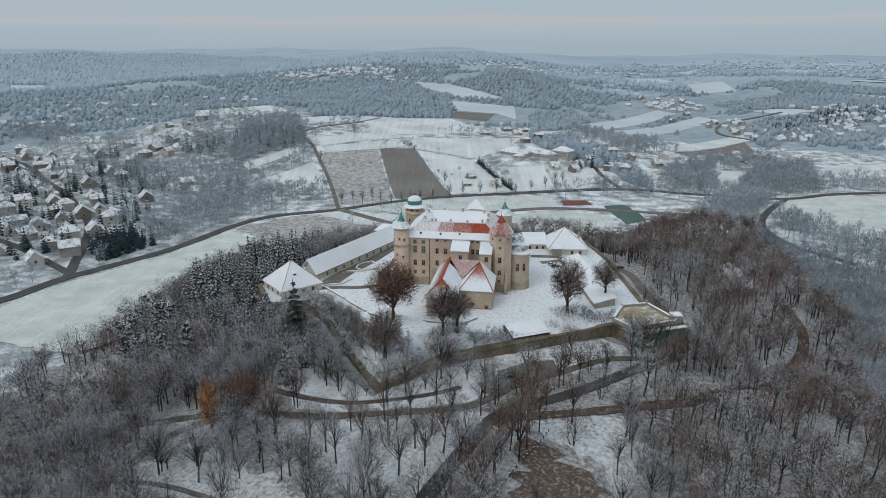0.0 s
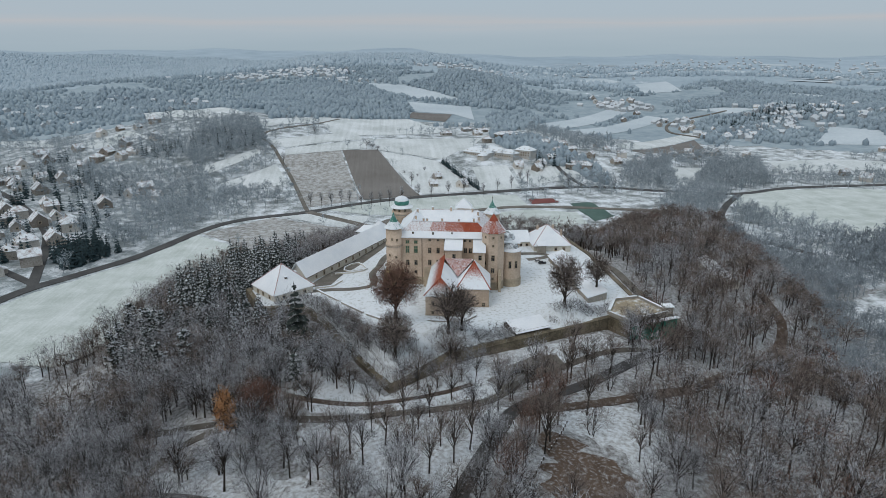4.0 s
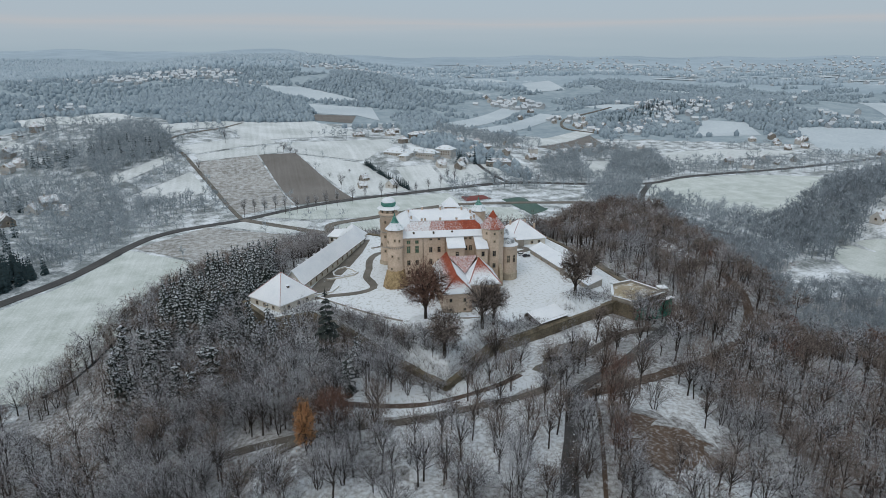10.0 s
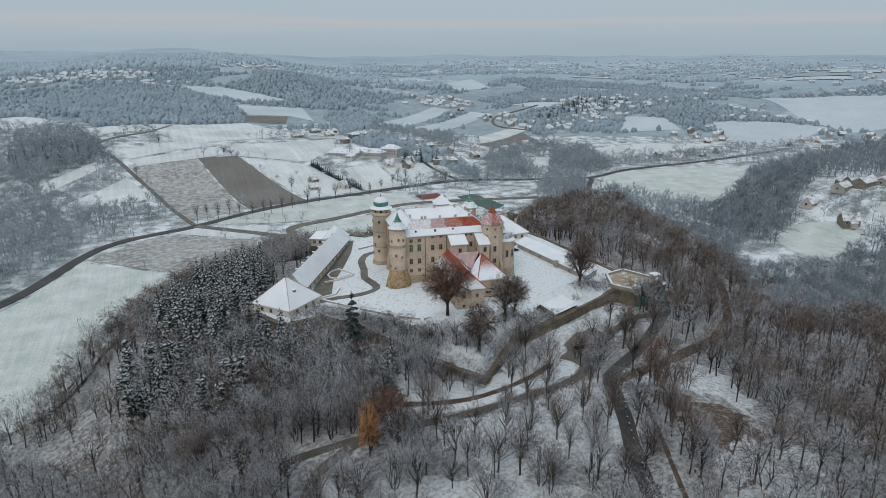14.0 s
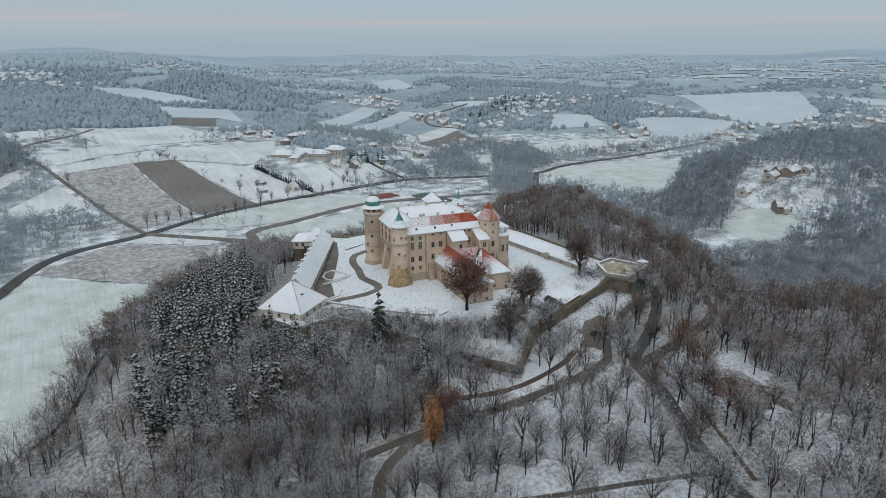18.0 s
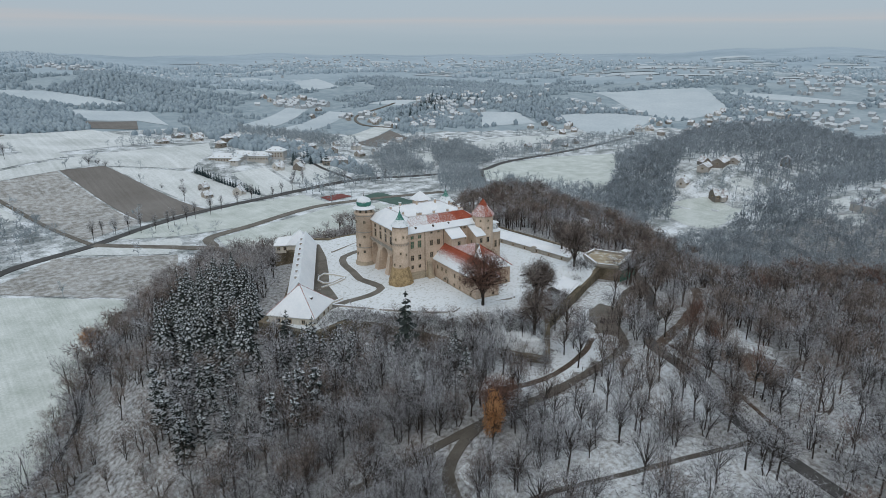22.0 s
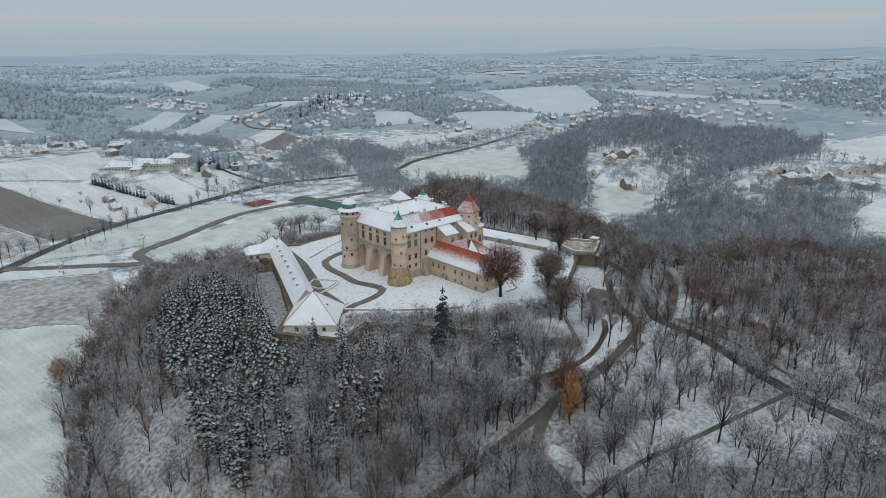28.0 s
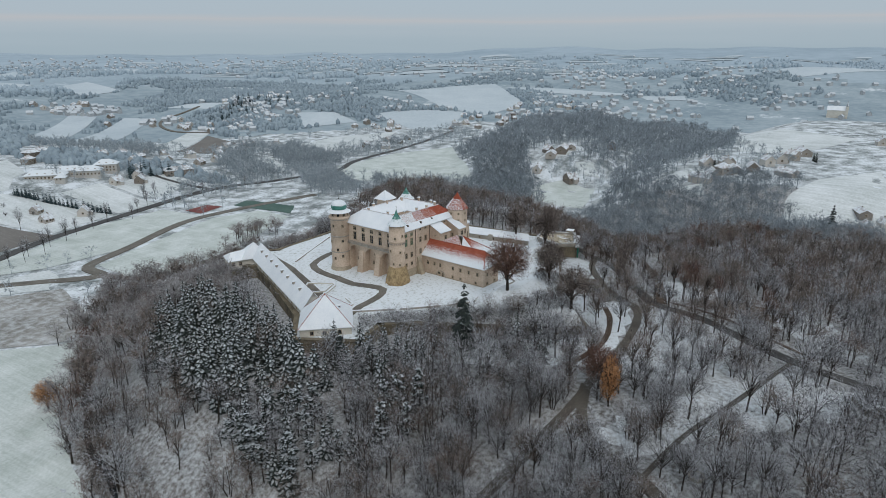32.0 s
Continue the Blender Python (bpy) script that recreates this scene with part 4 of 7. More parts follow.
part("flank_roof", Shape().strip([(76.6, 231.6), (98.6, 238.1)], 1.1, -0.2, 0.05), SNOW, terrace)
part("guard_hut", Shape().box(95.0, 241.0, 0, 98.5, 244.5, 3.2), STONE, terrace)
part("guard_hut_roof", Shape().box(94.6, 240.6, 3.2, 98.9, 244.9, 3.6), SNOW, terrace)

shed = root("garden_shed", pose(33.0, 233.0, -0.4, 0, 0, 20.5), "long low shed with a snow-covered pitched roof", "shed")
part("wall", Shape().box(-7.6, -5.0, -1.5, 7.6, 4.6, 1.9), DARKWOOD, shed)
part("roof_slope", Shape().slab([(-8.2, -6.0, 1.6), (8.2, -6.0, 1.6), (8.2, 2.4, 3.9), (-8.2, 2.4, 3.9)], 0.2), SNOW, shed)
part("roof_slope", Shape().slab([(8.2, 5.4, 1.8), (-8.2, 5.4, 1.8), (-8.2, 2.4, 3.9), (8.2, 2.4, 3.9)], 0.2), SNOW, shed)
part("gable", Shape().add([(x, y, z) for x in (-7.6, 7.6) for y, z in ((-5, 1.7), (4.6, 1.7), (2.4, 3.7))], [(0, 2, 1), (3, 4, 5)]), DARKWOOD, shed)

# ---- what lies on the land: ground zones, fields, roads ----
SCRUB = material("grey_winter_scrub", (0.16, 0.18, 0.18), (0.30, 0.33, 0.33), 0.95, 0.02, 0.3, 0.5, 0.0, snow=0.53, snow_size=0.06, gain=6.0)
# aerial haze is put into these far colours: paler and bluer with distance
FARWOOD = material("haze_tinted_woodland", (0.225, 0.285, 0.33), (0.335, 0.405, 0.45), 0.95, 0.02, 0.3, 0.6, island=0.45)
FARLAND = material("haze_tinted_rough_pasture", (0.24, 0.305, 0.345), (0.37, 0.435, 0.47), 0.95, 0.008, 0.06, 0.6, snow=0.36, snow_size=0.012)
FARTHER_WOOD = material("haze_paled_farther_woodland", (0.33, 0.41, 0.468), (0.42, 0.497, 0.556), 0.95, 0.01, 0.1, 0.6, island=0.3)
FARTHER_LAND = material("haze_paled_farther_pasture", (0.31, 0.385, 0.435), (0.40, 0.475, 0.525), 0.95, 0.005, 0.05, 0.6, snow=0.36, snow_size=0.008)
# far snow, dimmed and blued by haze painted into it
FARFIELD = material("haze_dimmed_snowy_field", (0.44, 0.505, 0.545), (0.57, 0.625, 0.655), 0.95, 0.01, 0.2, 0.4)
# hills nearly faded into the sky by haze in the base colour
DISTANT = material("haze_paled_distant_hills", (0.315, 0.395, 0.455), (0.40, 0.48, 0.54), 0.95, 0.0016, 0.012, 0.7, 0.0)
FIELD = material("snow_covered_field", (0.47, 0.505, 0.495), (0.75, 0.78, 0.79), 0.9, 0.02, 0.5, 0.4, 0.1, furrow=(-15, 0.22, 1.0))
PASTURE = material("thin_snow_on_grass", (0.40, 0.45, 0.412), (0.69, 0.725, 0.71), 0.95, 0.06, 0.9, 0.3, 0.4, furrow=(32, 0.8, 0.8))
STUBBLE = material("snowy_stubble", (0.20, 0.19, 0.17), (0.36, 0.35, 0.33), 0.95, 0.03, 0.7, 0.5, 0.1, snow=0.52, snow_size=0.22, gain=2.6, furrow=(15, 0.4, 1.2))
PLOUGH = material("ploughed_brown_soil", (0.145, 0.133, 0.12), (0.225, 0.212, 0.198), 0.95, 0.02, 0.8, 0.4, 0.2, furrow=(15, 0.4, 1.0))
REDCOURT = material("red_sports_court", (0.16, 0.05, 0.045), (0.24, 0.09, 0.08), 0.9, 0.05, 0.8, 0.4)
GREENCOURT = material("green_sports_court", (0.06, 0.11, 0.095), (0.11, 0.17, 0.145), 0.9, 0.05, 0.8, 0.4)

HILL = [(-182, 285), (-168, 312), (-158, 341), (-142, 375), (-120, 405), (-94, 435), (-70, 459), (-50, 492), (-25, 468), (20, 428), (70, 445), (150, 455), (235, 425), (285, 350), (235, 320), (232, 290), (300, 280), (350, 200), (340, 60), (-120, 30), (-215, 150)]
GARDENS = material("dark_village_gardens", (0.15, 0.175, 0.18), (0.30, 0.335, 0.345), 0.95, 0.03, 0.4, 0.5, 0.0, snow=0.50, snow_size=0.09, gain=5.0)
for m in (SCRUB, FARLAND, DISTANT, FARTHER_LAND, GARDENS):
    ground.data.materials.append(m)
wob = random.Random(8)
# ground colour steps with distance, each step with more painted haze
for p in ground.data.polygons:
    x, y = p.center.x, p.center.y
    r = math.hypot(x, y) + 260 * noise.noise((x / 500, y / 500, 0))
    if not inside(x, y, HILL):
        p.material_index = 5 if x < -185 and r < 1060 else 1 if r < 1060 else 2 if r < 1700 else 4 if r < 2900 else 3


def ragged(poly, step=3.0, amount=1.6):
    """The outline with wandering edges."""
    out = []
    for i, (ax, ay) in enumerate(poly):
        bx, by = poly[(i + 1) % len(poly)]
        k = max(1, int(math.hypot(bx - ax, by - ay) / step))
        for j in range(k):
            x, y = ax + (bx - ax) * j / k, ay + (by - ay) * j / k
            out.append((x + amount * noise.noise((x / 5, y / 5, 1)) * 1.6, y + amount * noise.noise((x / 5, y / 5, 7)) * 1.6))
    return out


def field(poly, mat, label, lift=0.15, step=None):
    cx, cy = sum(p[0] for p in poly) / len(poly), sum(p[1] for p in poly) / len(poly)
    r = math.hypot(cx, cy)
    # beyond 1150 m snow takes the colour that has haze in it
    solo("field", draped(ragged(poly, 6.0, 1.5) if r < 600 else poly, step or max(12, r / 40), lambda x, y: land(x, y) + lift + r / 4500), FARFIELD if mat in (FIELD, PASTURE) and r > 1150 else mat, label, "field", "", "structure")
    return poly


FIELDS = []
W = "open field under snow with faint furrows"
def lay_field(poly, mat, label):
    FIELDS.append(field(poly, mat, label))


lay_field([(-80, 802), (-36, 808), (10, 642), (-48, 628)], PLOUGH, "dark ploughed field with bare brown soil")
lay_field([(-150, 774), (-82, 800), (-50, 629), (-99, 599)], STUBBLE, "stubble field with patchy snow")
lay_field([(-204, 690), (-153, 748), (-131, 690), (-162, 674)], FIELD, W)
lay_field([(-236, 737), (-184, 793), (-174, 780), (-225, 717)], FIELD, W)
lay_field([(-150, 796), (-48, 862), (-50, 812), (-146, 777)], FIELD, W)
lay_field([(-174, 823), (-68, 925), (-57, 866), (-150, 801)], FIELD, W)
lay_field([(-135, 1032), (13, 1104), (76, 966), (-95, 882)], FIELD, W)
lay_field([(-54, 874), (68, 900), (85, 830), (43, 770), (-34, 806)], FIELD, W)
lay_field([(-480, 1243), (-412, 1267), (-237, 989), (-276, 941), (-380, 990)], FIELD, W)
lay_field([(-611, 1001), (-519, 959), (-466, 887), (-544, 926)], FIELD, W)
lay_field([(-436, 873), (-382, 917), (-326, 850), (-389, 838)], FIELD, W)
lay_field([(-1265, 1909), (-1144, 1925), (-1034, 1711), (-1047, 1573)], FIELD, W)
lay_field([(606, 1284), (657, 1274), (694, 1202), (635, 1188)], FIELD, W)
lay_field([(927, 1479), (973, 1412), (941, 1349), (910, 1430)], FIELD, W)
lay_field([(844, 2456), (1087, 2750), (800, 2164)], FIELD, W)
lay_field([(1389, 2734), (1504, 2603), (1120, 2050), (1188, 2376)], FIELD, W)
lay_field([(124, 728), (133, 742), (194, 746), (202, 709), (138, 678), (125, 690)], FIELD, W)
lay_field([(40, 890), (112, 905), (84, 815), (60, 800), (40, 780), (45, 830)], FIELD, W)
lay_field([(-218, 929), (-137, 1018), (-119, 984), (-192, 902)], FIELD, W)
lay_field([(-33, 802), (36, 764), (74, 661), (13, 648)], FIELD, W)
lay_field([(-94, 1544), (14, 1480), (154, 1305), (14, 1341)], FIELD, W)
lay_field([(22, 1180), (94, 1171), (74, 1088), (10, 1118)], PLOUGH, "far brown ploughed strip")
lay_field([(12, 1293), (139, 1262), (127, 1112), (97, 1176), (20, 1190)], FIELD, W)
lay_field([(215, 1089), (445, 1346), (472, 1303), (270, 1080)], FIELD, W)
lay_field([(268, 1064), (497, 1258), (524, 1215), (300, 1024)], FIELD, W)
lay_field([(322, 958), (504, 1074), (500, 1028), (328, 902)], FIELD, W)
lay_field([(328, 898), (478, 1009), (453, 914), (341, 848)], PLOUGH, "brown ploughed field beside a village")
lay_field([(524, 1992), (649, 1987), (642, 1819), (525, 1739)], FIELD, W)
lay_field([(616, 1718), (757, 1781), (707, 1565), (605, 1549)], FIELD, W)
lay_field([(76, 742), (119, 748), (121, 664), (78, 660)], FIELD, W)
lay_field([(326, 766), (381, 770), (311, 668), (298, 672)], FIELD, W)
lay_field([(320, 600), (366, 640), (492, 640), (586, 596), (375, 452), (345, 470), (312, 560)], PASTURE, "wide pasture under thin snow")
lay_field([(491, 817), (585, 827), (695, 770), (634, 748), (462, 735)], FIELD, W)
lay_field([(639, 938), (733, 1041), (774, 977), (735, 890)], FIELD, W)
lay_field([(812, 902), (915, 835), (958, 770), (782, 715), (715, 735)], FIELD, W)
lay_field([(1091, 1040), (1234, 968), (1308, 870), (1115, 700), (952, 722), (967, 840)], PASTURE, "wide pasture under thin snow")
lay_field([(870, 246), (790, 152), (727, 72), (640, 100), (543, 142), (533, 193)], FIELD, W)
lay_field([(310, 138), (396, 114), (467, 63), (240, 60), (255, 108), (287, 134)], FIELD, W)
lay_field([(354, 252), (374, 236), (400, 212), (361, 205), (338, 232)], FIELD, W)
lay_field([(334, 224), (338, 203), (314, 198), (318, 214)], FIELD, W)
lay_field([(331, 368), (370, 372), (390, 350), (382, 312), (345, 305), (308, 302), (306, 328)], PASTURE, "sloping meadow under thin snow below a farmhouse")
lay_field([(408, 340), (430, 350), (440, 334), (412, 318)], FIELD, W)
lay_field([(425, 392), (470, 385), (485, 366), (440, 366)], FIELD, W)
lay_field([(1268, 829), (1322, 689), (1350, 520), (1300, 560), (1255, 700)], FIELD, W)
lay_field([(1330, 500), (1368, 400), (1319, 388), (1290, 470)], FIELD, W)
lay_field([(1802, 231), (2466, -68), (1865, -28), (1647, 182)], FIELD, W)
lay_field([(154, 595), (176, 601), (183, 543), (158, 527)], GREENCOURT, "green all-weather sports pitch")
lay_field([(118, 619), (143, 620), (146, 602), (117, 597)], REDCOURT, "red all-weather sports court")
lay_field([(-257, 341), (-242, 384), (-202, 446), (-178, 510), (-134, 470), (-94, 434), (-119, 404), (-141, 374), (-157, 340), (-167, 312), (-182, 284), (-238, 300)], PASTURE, "broad meadow under thin greenish snow")
lay_field([(-176, 514), (-127, 563), (-56, 518), (-72, 464), (-98, 440), (-132, 472)], STUBBLE, "grey stubble field with patchy snow")
lay_field([(-120, 566), (-95, 574), (-40, 560), (-45, 540), (-62, 524)], FIELD, W)
lay_field([(-90, 592), (-22, 618), (40, 640), (110, 640), (112, 590), (20, 560), (-40, 566)], PASTURE, W)
lay_field([(-18, 540), (20, 552), (110, 575), (152, 560), (150, 520), (60, 490), (0, 488), (-22, 505)], PASTURE, "round lawn under thin snow inside a loop road")
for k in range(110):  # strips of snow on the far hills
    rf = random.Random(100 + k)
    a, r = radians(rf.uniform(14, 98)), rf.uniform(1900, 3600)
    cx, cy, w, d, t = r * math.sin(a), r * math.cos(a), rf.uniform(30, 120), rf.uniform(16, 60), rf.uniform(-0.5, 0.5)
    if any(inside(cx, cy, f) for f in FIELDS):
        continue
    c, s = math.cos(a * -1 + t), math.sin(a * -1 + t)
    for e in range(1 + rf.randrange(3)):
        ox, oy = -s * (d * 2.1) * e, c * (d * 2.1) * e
        # FARLAND strips between the snow carry haze in their colour too
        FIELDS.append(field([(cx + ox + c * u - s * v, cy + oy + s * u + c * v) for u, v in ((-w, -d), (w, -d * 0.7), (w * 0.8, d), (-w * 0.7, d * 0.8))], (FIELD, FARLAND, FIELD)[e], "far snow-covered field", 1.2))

ROADS = []


def road(path, half, mat, name, label, lift=0.25, ragged=0.0):
    ROADS.append((path, half))
    return ribbon(path, half, lift, name, mat, label, "road" if half > 1.6 else "path", land, ragged)


A_ROAD = "dark wet asphalt road between snowy verges"
road([(-300, 300), (-263, 350), (-247, 392), (-206, 456), (-165, 545), (-98, 581), (-20, 627), (69, 650), (192, 668), (272, 644), (345, 626), (420, 650), (560, 660), (760, 690)], 4.2, ASPHALT, "road", A_ROAD, 0.45)
road([(345, 624), (300, 570), (272, 520), (268, 470), (290, 420)], 3.2, ASPHALT, "road", A_ROAD, 0.4)
road([(-98, 581), (-60, 545), (-30, 520), (-22, 545), (20, 560), (90, 585), (150, 580), (230, 560)], 4.0, GRAVEL, "road", "pale access road with thin snow", 0.5)
road([(-30, 520), (-20, 495), (10, 482), (60, 485)], 3.5, GRAVEL, "road", "pale access road with thin snow", 0.5)
road([(-247, 392), (-290, 500), (-330, 560), (-370, 610), (-440, 690), (-500, 765), (-580, 840)], 3.2, ASPHALT, "road", A_ROAD, 0.4)
road([(-250, 400), (-320, 452), (-380, 480), (-460, 500)], 2.8, ASPHALT, "road", A_ROAD, 0.4)
road([(-99, 585), (-125, 690), (-160, 790), (-185, 860), (-130, 960), (-100, 1040)], 2.0, GRAVEL, "track", "snowy farm track between fields", 0.55)
road([(192, 668), (180, 740), (190, 840), (150, 900)], 2.6, ASPHALT, "road", A_ROAD, 0.45)
road([(500, 1020), (470, 1090), (520, 1180), (640, 1220)], 2.6, GRAVEL, "road", A_ROAD, 1.5)
MOAT_ROAD = [(-130, 200), (-101, 189), (-75, 182), (-53, 180), (-31, 177.5), (-6, 178), (11, 183), (24, 196), (44, 209), (62, 218), (82, 222)]
road(MOAT_ROAD, 1.7, PARKROAD, "road", "brown park road curving round the moat", 0.3, 0.12)
road([(-58, 195), (-44, 189), (-27, 185.5), (-8, 188.5), (6, 195)], 1.2, EARTH, "path", "narrow brown footpath above the park road", 0.3, 0.15)
road([(105, 262), (98, 236), (82, 220), (62, 204), (42, 191), (19, 177), (11, 164), (3, 149), (-4, 137), (-11, 121), (-15, 108), (-20, 88), (-25, 60)], 2.4, ASPHALT, "road", "dark asphalt park road lined with bare trees", 0.3)
road([(84, 352), (91, 337), (100, 323), (101, 291), (104, 262), (106, 240)], 2.2, GRAVEL, "road", "brown lane below the eastern wall", 0.3)
road([(18, 173), (42, 178.5), (66, 186), (95, 199), (134, 229), (164, 262), (168, 290)], 2.3, EARTH, "path", "brown leafy woodland track", 0.3, 0.15)
road([(-97, 154), (-76, 146), (-62, 140), (-42, 131.5), (-19, 122.5), (-8, 118)], 0.8, PARKROAD, "path", "narrow brown footpath", 0.3, 0.2)
road([(-62, 181.5), (-78, 178), (-88, 172.5), (-93, 163), (-99, 151), (-108, 138), (-116, 120)], 1.9, PARKROAD, "road", "paved park road curving downhill", 0.32, 0.06)
road([(-6, 112), (2, 128), (10, 144), (18, 160), (22, 170)], 0.6, EARTH, "path", "brown footpath", 0.3, 0.2)
CLEAR = [[(27, 171), (46, 164), (53, 152), (46, 124), (18, 118), (10, 135)], [(15, 178), (-22, 171), (-29, 150), (-16, 134), (0, 140), (12, 162)], [(-52, 176), (-15, 173), (-10, 160), (-14, 144), (-33, 139), (-49, 158)],
         [(-186, 268), (-152, 276), (-140, 240), (-166, 234)], [(-158, 316), (-138, 302), (-138, 266), (-152, 272), (-162, 290)], [(4, 214), (66, 237), (75, 229), (62, 216), (42, 208), (14, 196)]]
THIN = [[(27, 132), (48, 119), (29, 100), (0, 92), (9, 122)], [(-85, 171), (-25, 134), (-22, 107), (-24, 84), (-51, 112), (-90, 158)], [(22, 172), (58, 178), (62, 160), (46, 138), (44, 150), (36, 160)]]
for poly in CLEAR[1:3] + CLEAR[5:] + THIN:
    solo("clearing", draped(ragged(poly, 2.0, 3.5), 4.0, lambda x, y: land(x, y) + 0.12), PARKSNOW, "snowy grass clearing in the park", "clearing", "", "structure")
solo("moat_bank", draped(ragged([(-70, 262), (-57, 250), (-38, 209), (-24, 190), (-1, 210), (40, 226), (66, 237), (75, 229), (62, 220), (44, 211), (24, 198), (11, 186), (-6, 180.5), (-31, 180), (-48, 184), (-60, 205), (-72, 240)]), 4.0, lambda x, y: land(x, y) + 0.08), LAWN, "snowy grass bank below the bastion wall", "bank", "", "structure")
solo("bare_earth", draped(ragged([(24, 160), (31, 159), (40, 148), (42, 136), (28, 128), (19, 134), (20, 148)], 1.2, 4.5), 3.0, lambda x, y: land(x, y) + 0.2), LITTER, "bare brown leaf-strewn patch of ground", "bare ground", "", "structure")
solo("parking", draped(ragged([(12, 198), (28, 214), (42, 219), (44, 209), (24, 196), (14, 190)]), 3.0, lambda x, y: land(x, y) + 0.2), GRAVEL, "brown gravel parking space by the moat", "parking", "", "structure")
ribbon([(-178, 288), (-166, 300), (-159, 311), (-153, 332), (-143, 350), (-132, 369), (-110, 395), (-84, 425), (-60, 440), (-40, 452)], 1.0, 0.34, "stream", GLASS, "narrow dark stream along the wood's edge", "stream", land, 0.25, 0.4)

# courtyard drive, beds and low walls
ribbon([(-62, 287), (-50, 289), (-38, 288), (-30.5, 290), (-30, 298), (-31, 308), (-27.5, 320), (-25, 333), (-19, 343), (-8, 345.5), (2, 345)], 1.9, 0.12, "drive", GRAVEL, "brown gravel drive winding through the courtyard", "drive", court, 0.05, 0.3)
ribbon([(48, 331), (60, 330), (66, 326), (60, 322), (52, 320)], 2.0, 0.12, "drive", GRAVEL, "brown gravel forecourt before the gate house", "drive", court, 0.1, 0.3)
solo("yard", draped([(-62, 294), (-52, 292), (-46, 312), (-36, 330), (-26, 350), (-18, 372), (-22, 374), (-44, 338)], 4.0, lambda x, y: court(x, y) + 0.1), GRAVEL, "grey gravel strip along the long wing", "yard", "", "structure")
bed = root("garden_ramp_wall", pose(0, 0, 0), "low curved white garden walls edging a sunken ramp", "garden wall")
for path in ([(-39, 329), (-36, 324), (-34, 317), (-36, 314.5), (-43, 313), (-50, 312)], [(-39, 329), (-43, 327.5), (-46, 323), (-46, 318), (-43, 315), (-36, 316.5)], [(-58, 291), (-50, 293), (-46, 300)]):
    for a, b in zip(path, path[1:]):
        part("wall_piece", Shape().strip([a, b], 0.25, lambda x, y: court(x, y) - 0.3, lambda x, y: court(x, y) + 0.7), WHITE, bed)
        part("snow_cap", Shape().strip([a, b], 0.32, lambda x, y: court(x, y) + 0.7, lambda x, y: court(x, y) + 0.85), SNOW, bed)
para = root("courtyard_parapet", pose(0, 0, 0), "broken low stone parapet with snow on top", "parapet")
for a, b in (((-57, 288), (-46, 274)), ((-44, 271), (-34, 257)), ((-32, 254), (-26, 247)), ((-24, 245), (-20, 246)), ((-8, 243), (6, 240)), ((8, 240), (14, 246)), ((-20, 354), (22, 366))):
    part("stone_wall", Shape().strip([a, b], 0.35, lambda x, y: court(x, y) - 0.3, lambda x, y: court(x, y) + 0.75), STONE, para)
    part("snow_cap", Shape().strip([a, b], 0.42, lambda x, y: court(x, y) + 0.75, lambda x, y: court(x, y) + 0.92), SNOW, para)

# ---- trees ----
BARK = material("dark_bark", (0.022, 0.018, 0.015), (0.06, 0.05, 0.042), 0.95, 0.4, 3.0, 0.6, snow=0.30, snow_size=0.5, snow_from=0.15)
TWIG_GREY = material("frosted_grey_twigs", (0.055, 0.053, 0.055), (0.50, 0.505, 0.53), 0.95, 0.11, 0.8, 0.7, island=1.6)
TWIG_SHRUB = material("rime_white_shrub_twigs", (0.09, 0.088, 0.088), (0.66, 0.67, 0.69), 0.95, 0.3, 0.8, 0.6, island=1.6)
TWIG_BROWN = material("brown_twigs", (0.07, 0.053, 0.045), (0.29, 0.245, 0.222), 0.95, 0.11, 0.8, 0.85, island=0.9)
TWIG_RED = material("russet_dry_leaves", (0.10, 0.055, 0.042), (0.235, 0.14, 0.108), 0.95, 0.2, 1.5, 0.5, island=1.0)
TWIG_ORANGE = material("orange_larch_needles", (0.34, 0.16, 0.07), (0.56, 0.31, 0.15), 0.95, 0.3, 1.5, 0.5, island=1.0)
# hill and valley twigs have haze painted in, paler and bluer than near ones
TWIG_FAR = material("haze_grey_hill_twigs", (0.175, 0.205, 0.228), (0.35, 0.395, 0.43), 0.95, 0.09, 0.3, 0.9, island=0.6)
TWIG_VALLEY = material("haze_grey_valley_twigs", (0.22, 0.26, 0.283), (0.46, 0.51, 0.545), 0.95, 0.02, 0.3, 0.5, island=0.9)
# brown twigs behind the castle, lightened in colour to stand for haze
TWIG_BACK = material("haze_paled_brown_twigs", (0.15, 0.14, 0.14), (0.45, 0.44, 0.445), 0.95, 0.11, 0.8, 0.9, island=0.7)
NEEDLE = material("snow_laden_spruce_boughs", (0.03, 0.042, 0.045), (0.10, 0.12, 0.125), 0.9, 0.3, 2.0, 0.5, snow=0.61, snow_size=0.9, island=0.9, gain=4.0, cover=0.86)
NEEDLE_DARK = material("dark_green_spruce_needles", (0.014, 0.020, 0.019), (0.042, 0.052, 0.046), 0.9, 0.3, 2.0, 0.5, snow=0.37, snow_size=1.1, snow_from=0.30, island=0.9)
NEEDLE_FAR = material("rime_dark_far_conifers", (0.022, 0.042, 0.048), (0.05, 0.08, 0.088), 0.9, 0.05, 0.5, 0.5, snow=0.28, snow_size=0.2, snow_from=0.2)


def norm(v):
    return v / (np.linalg.norm(v) + 1e-9)


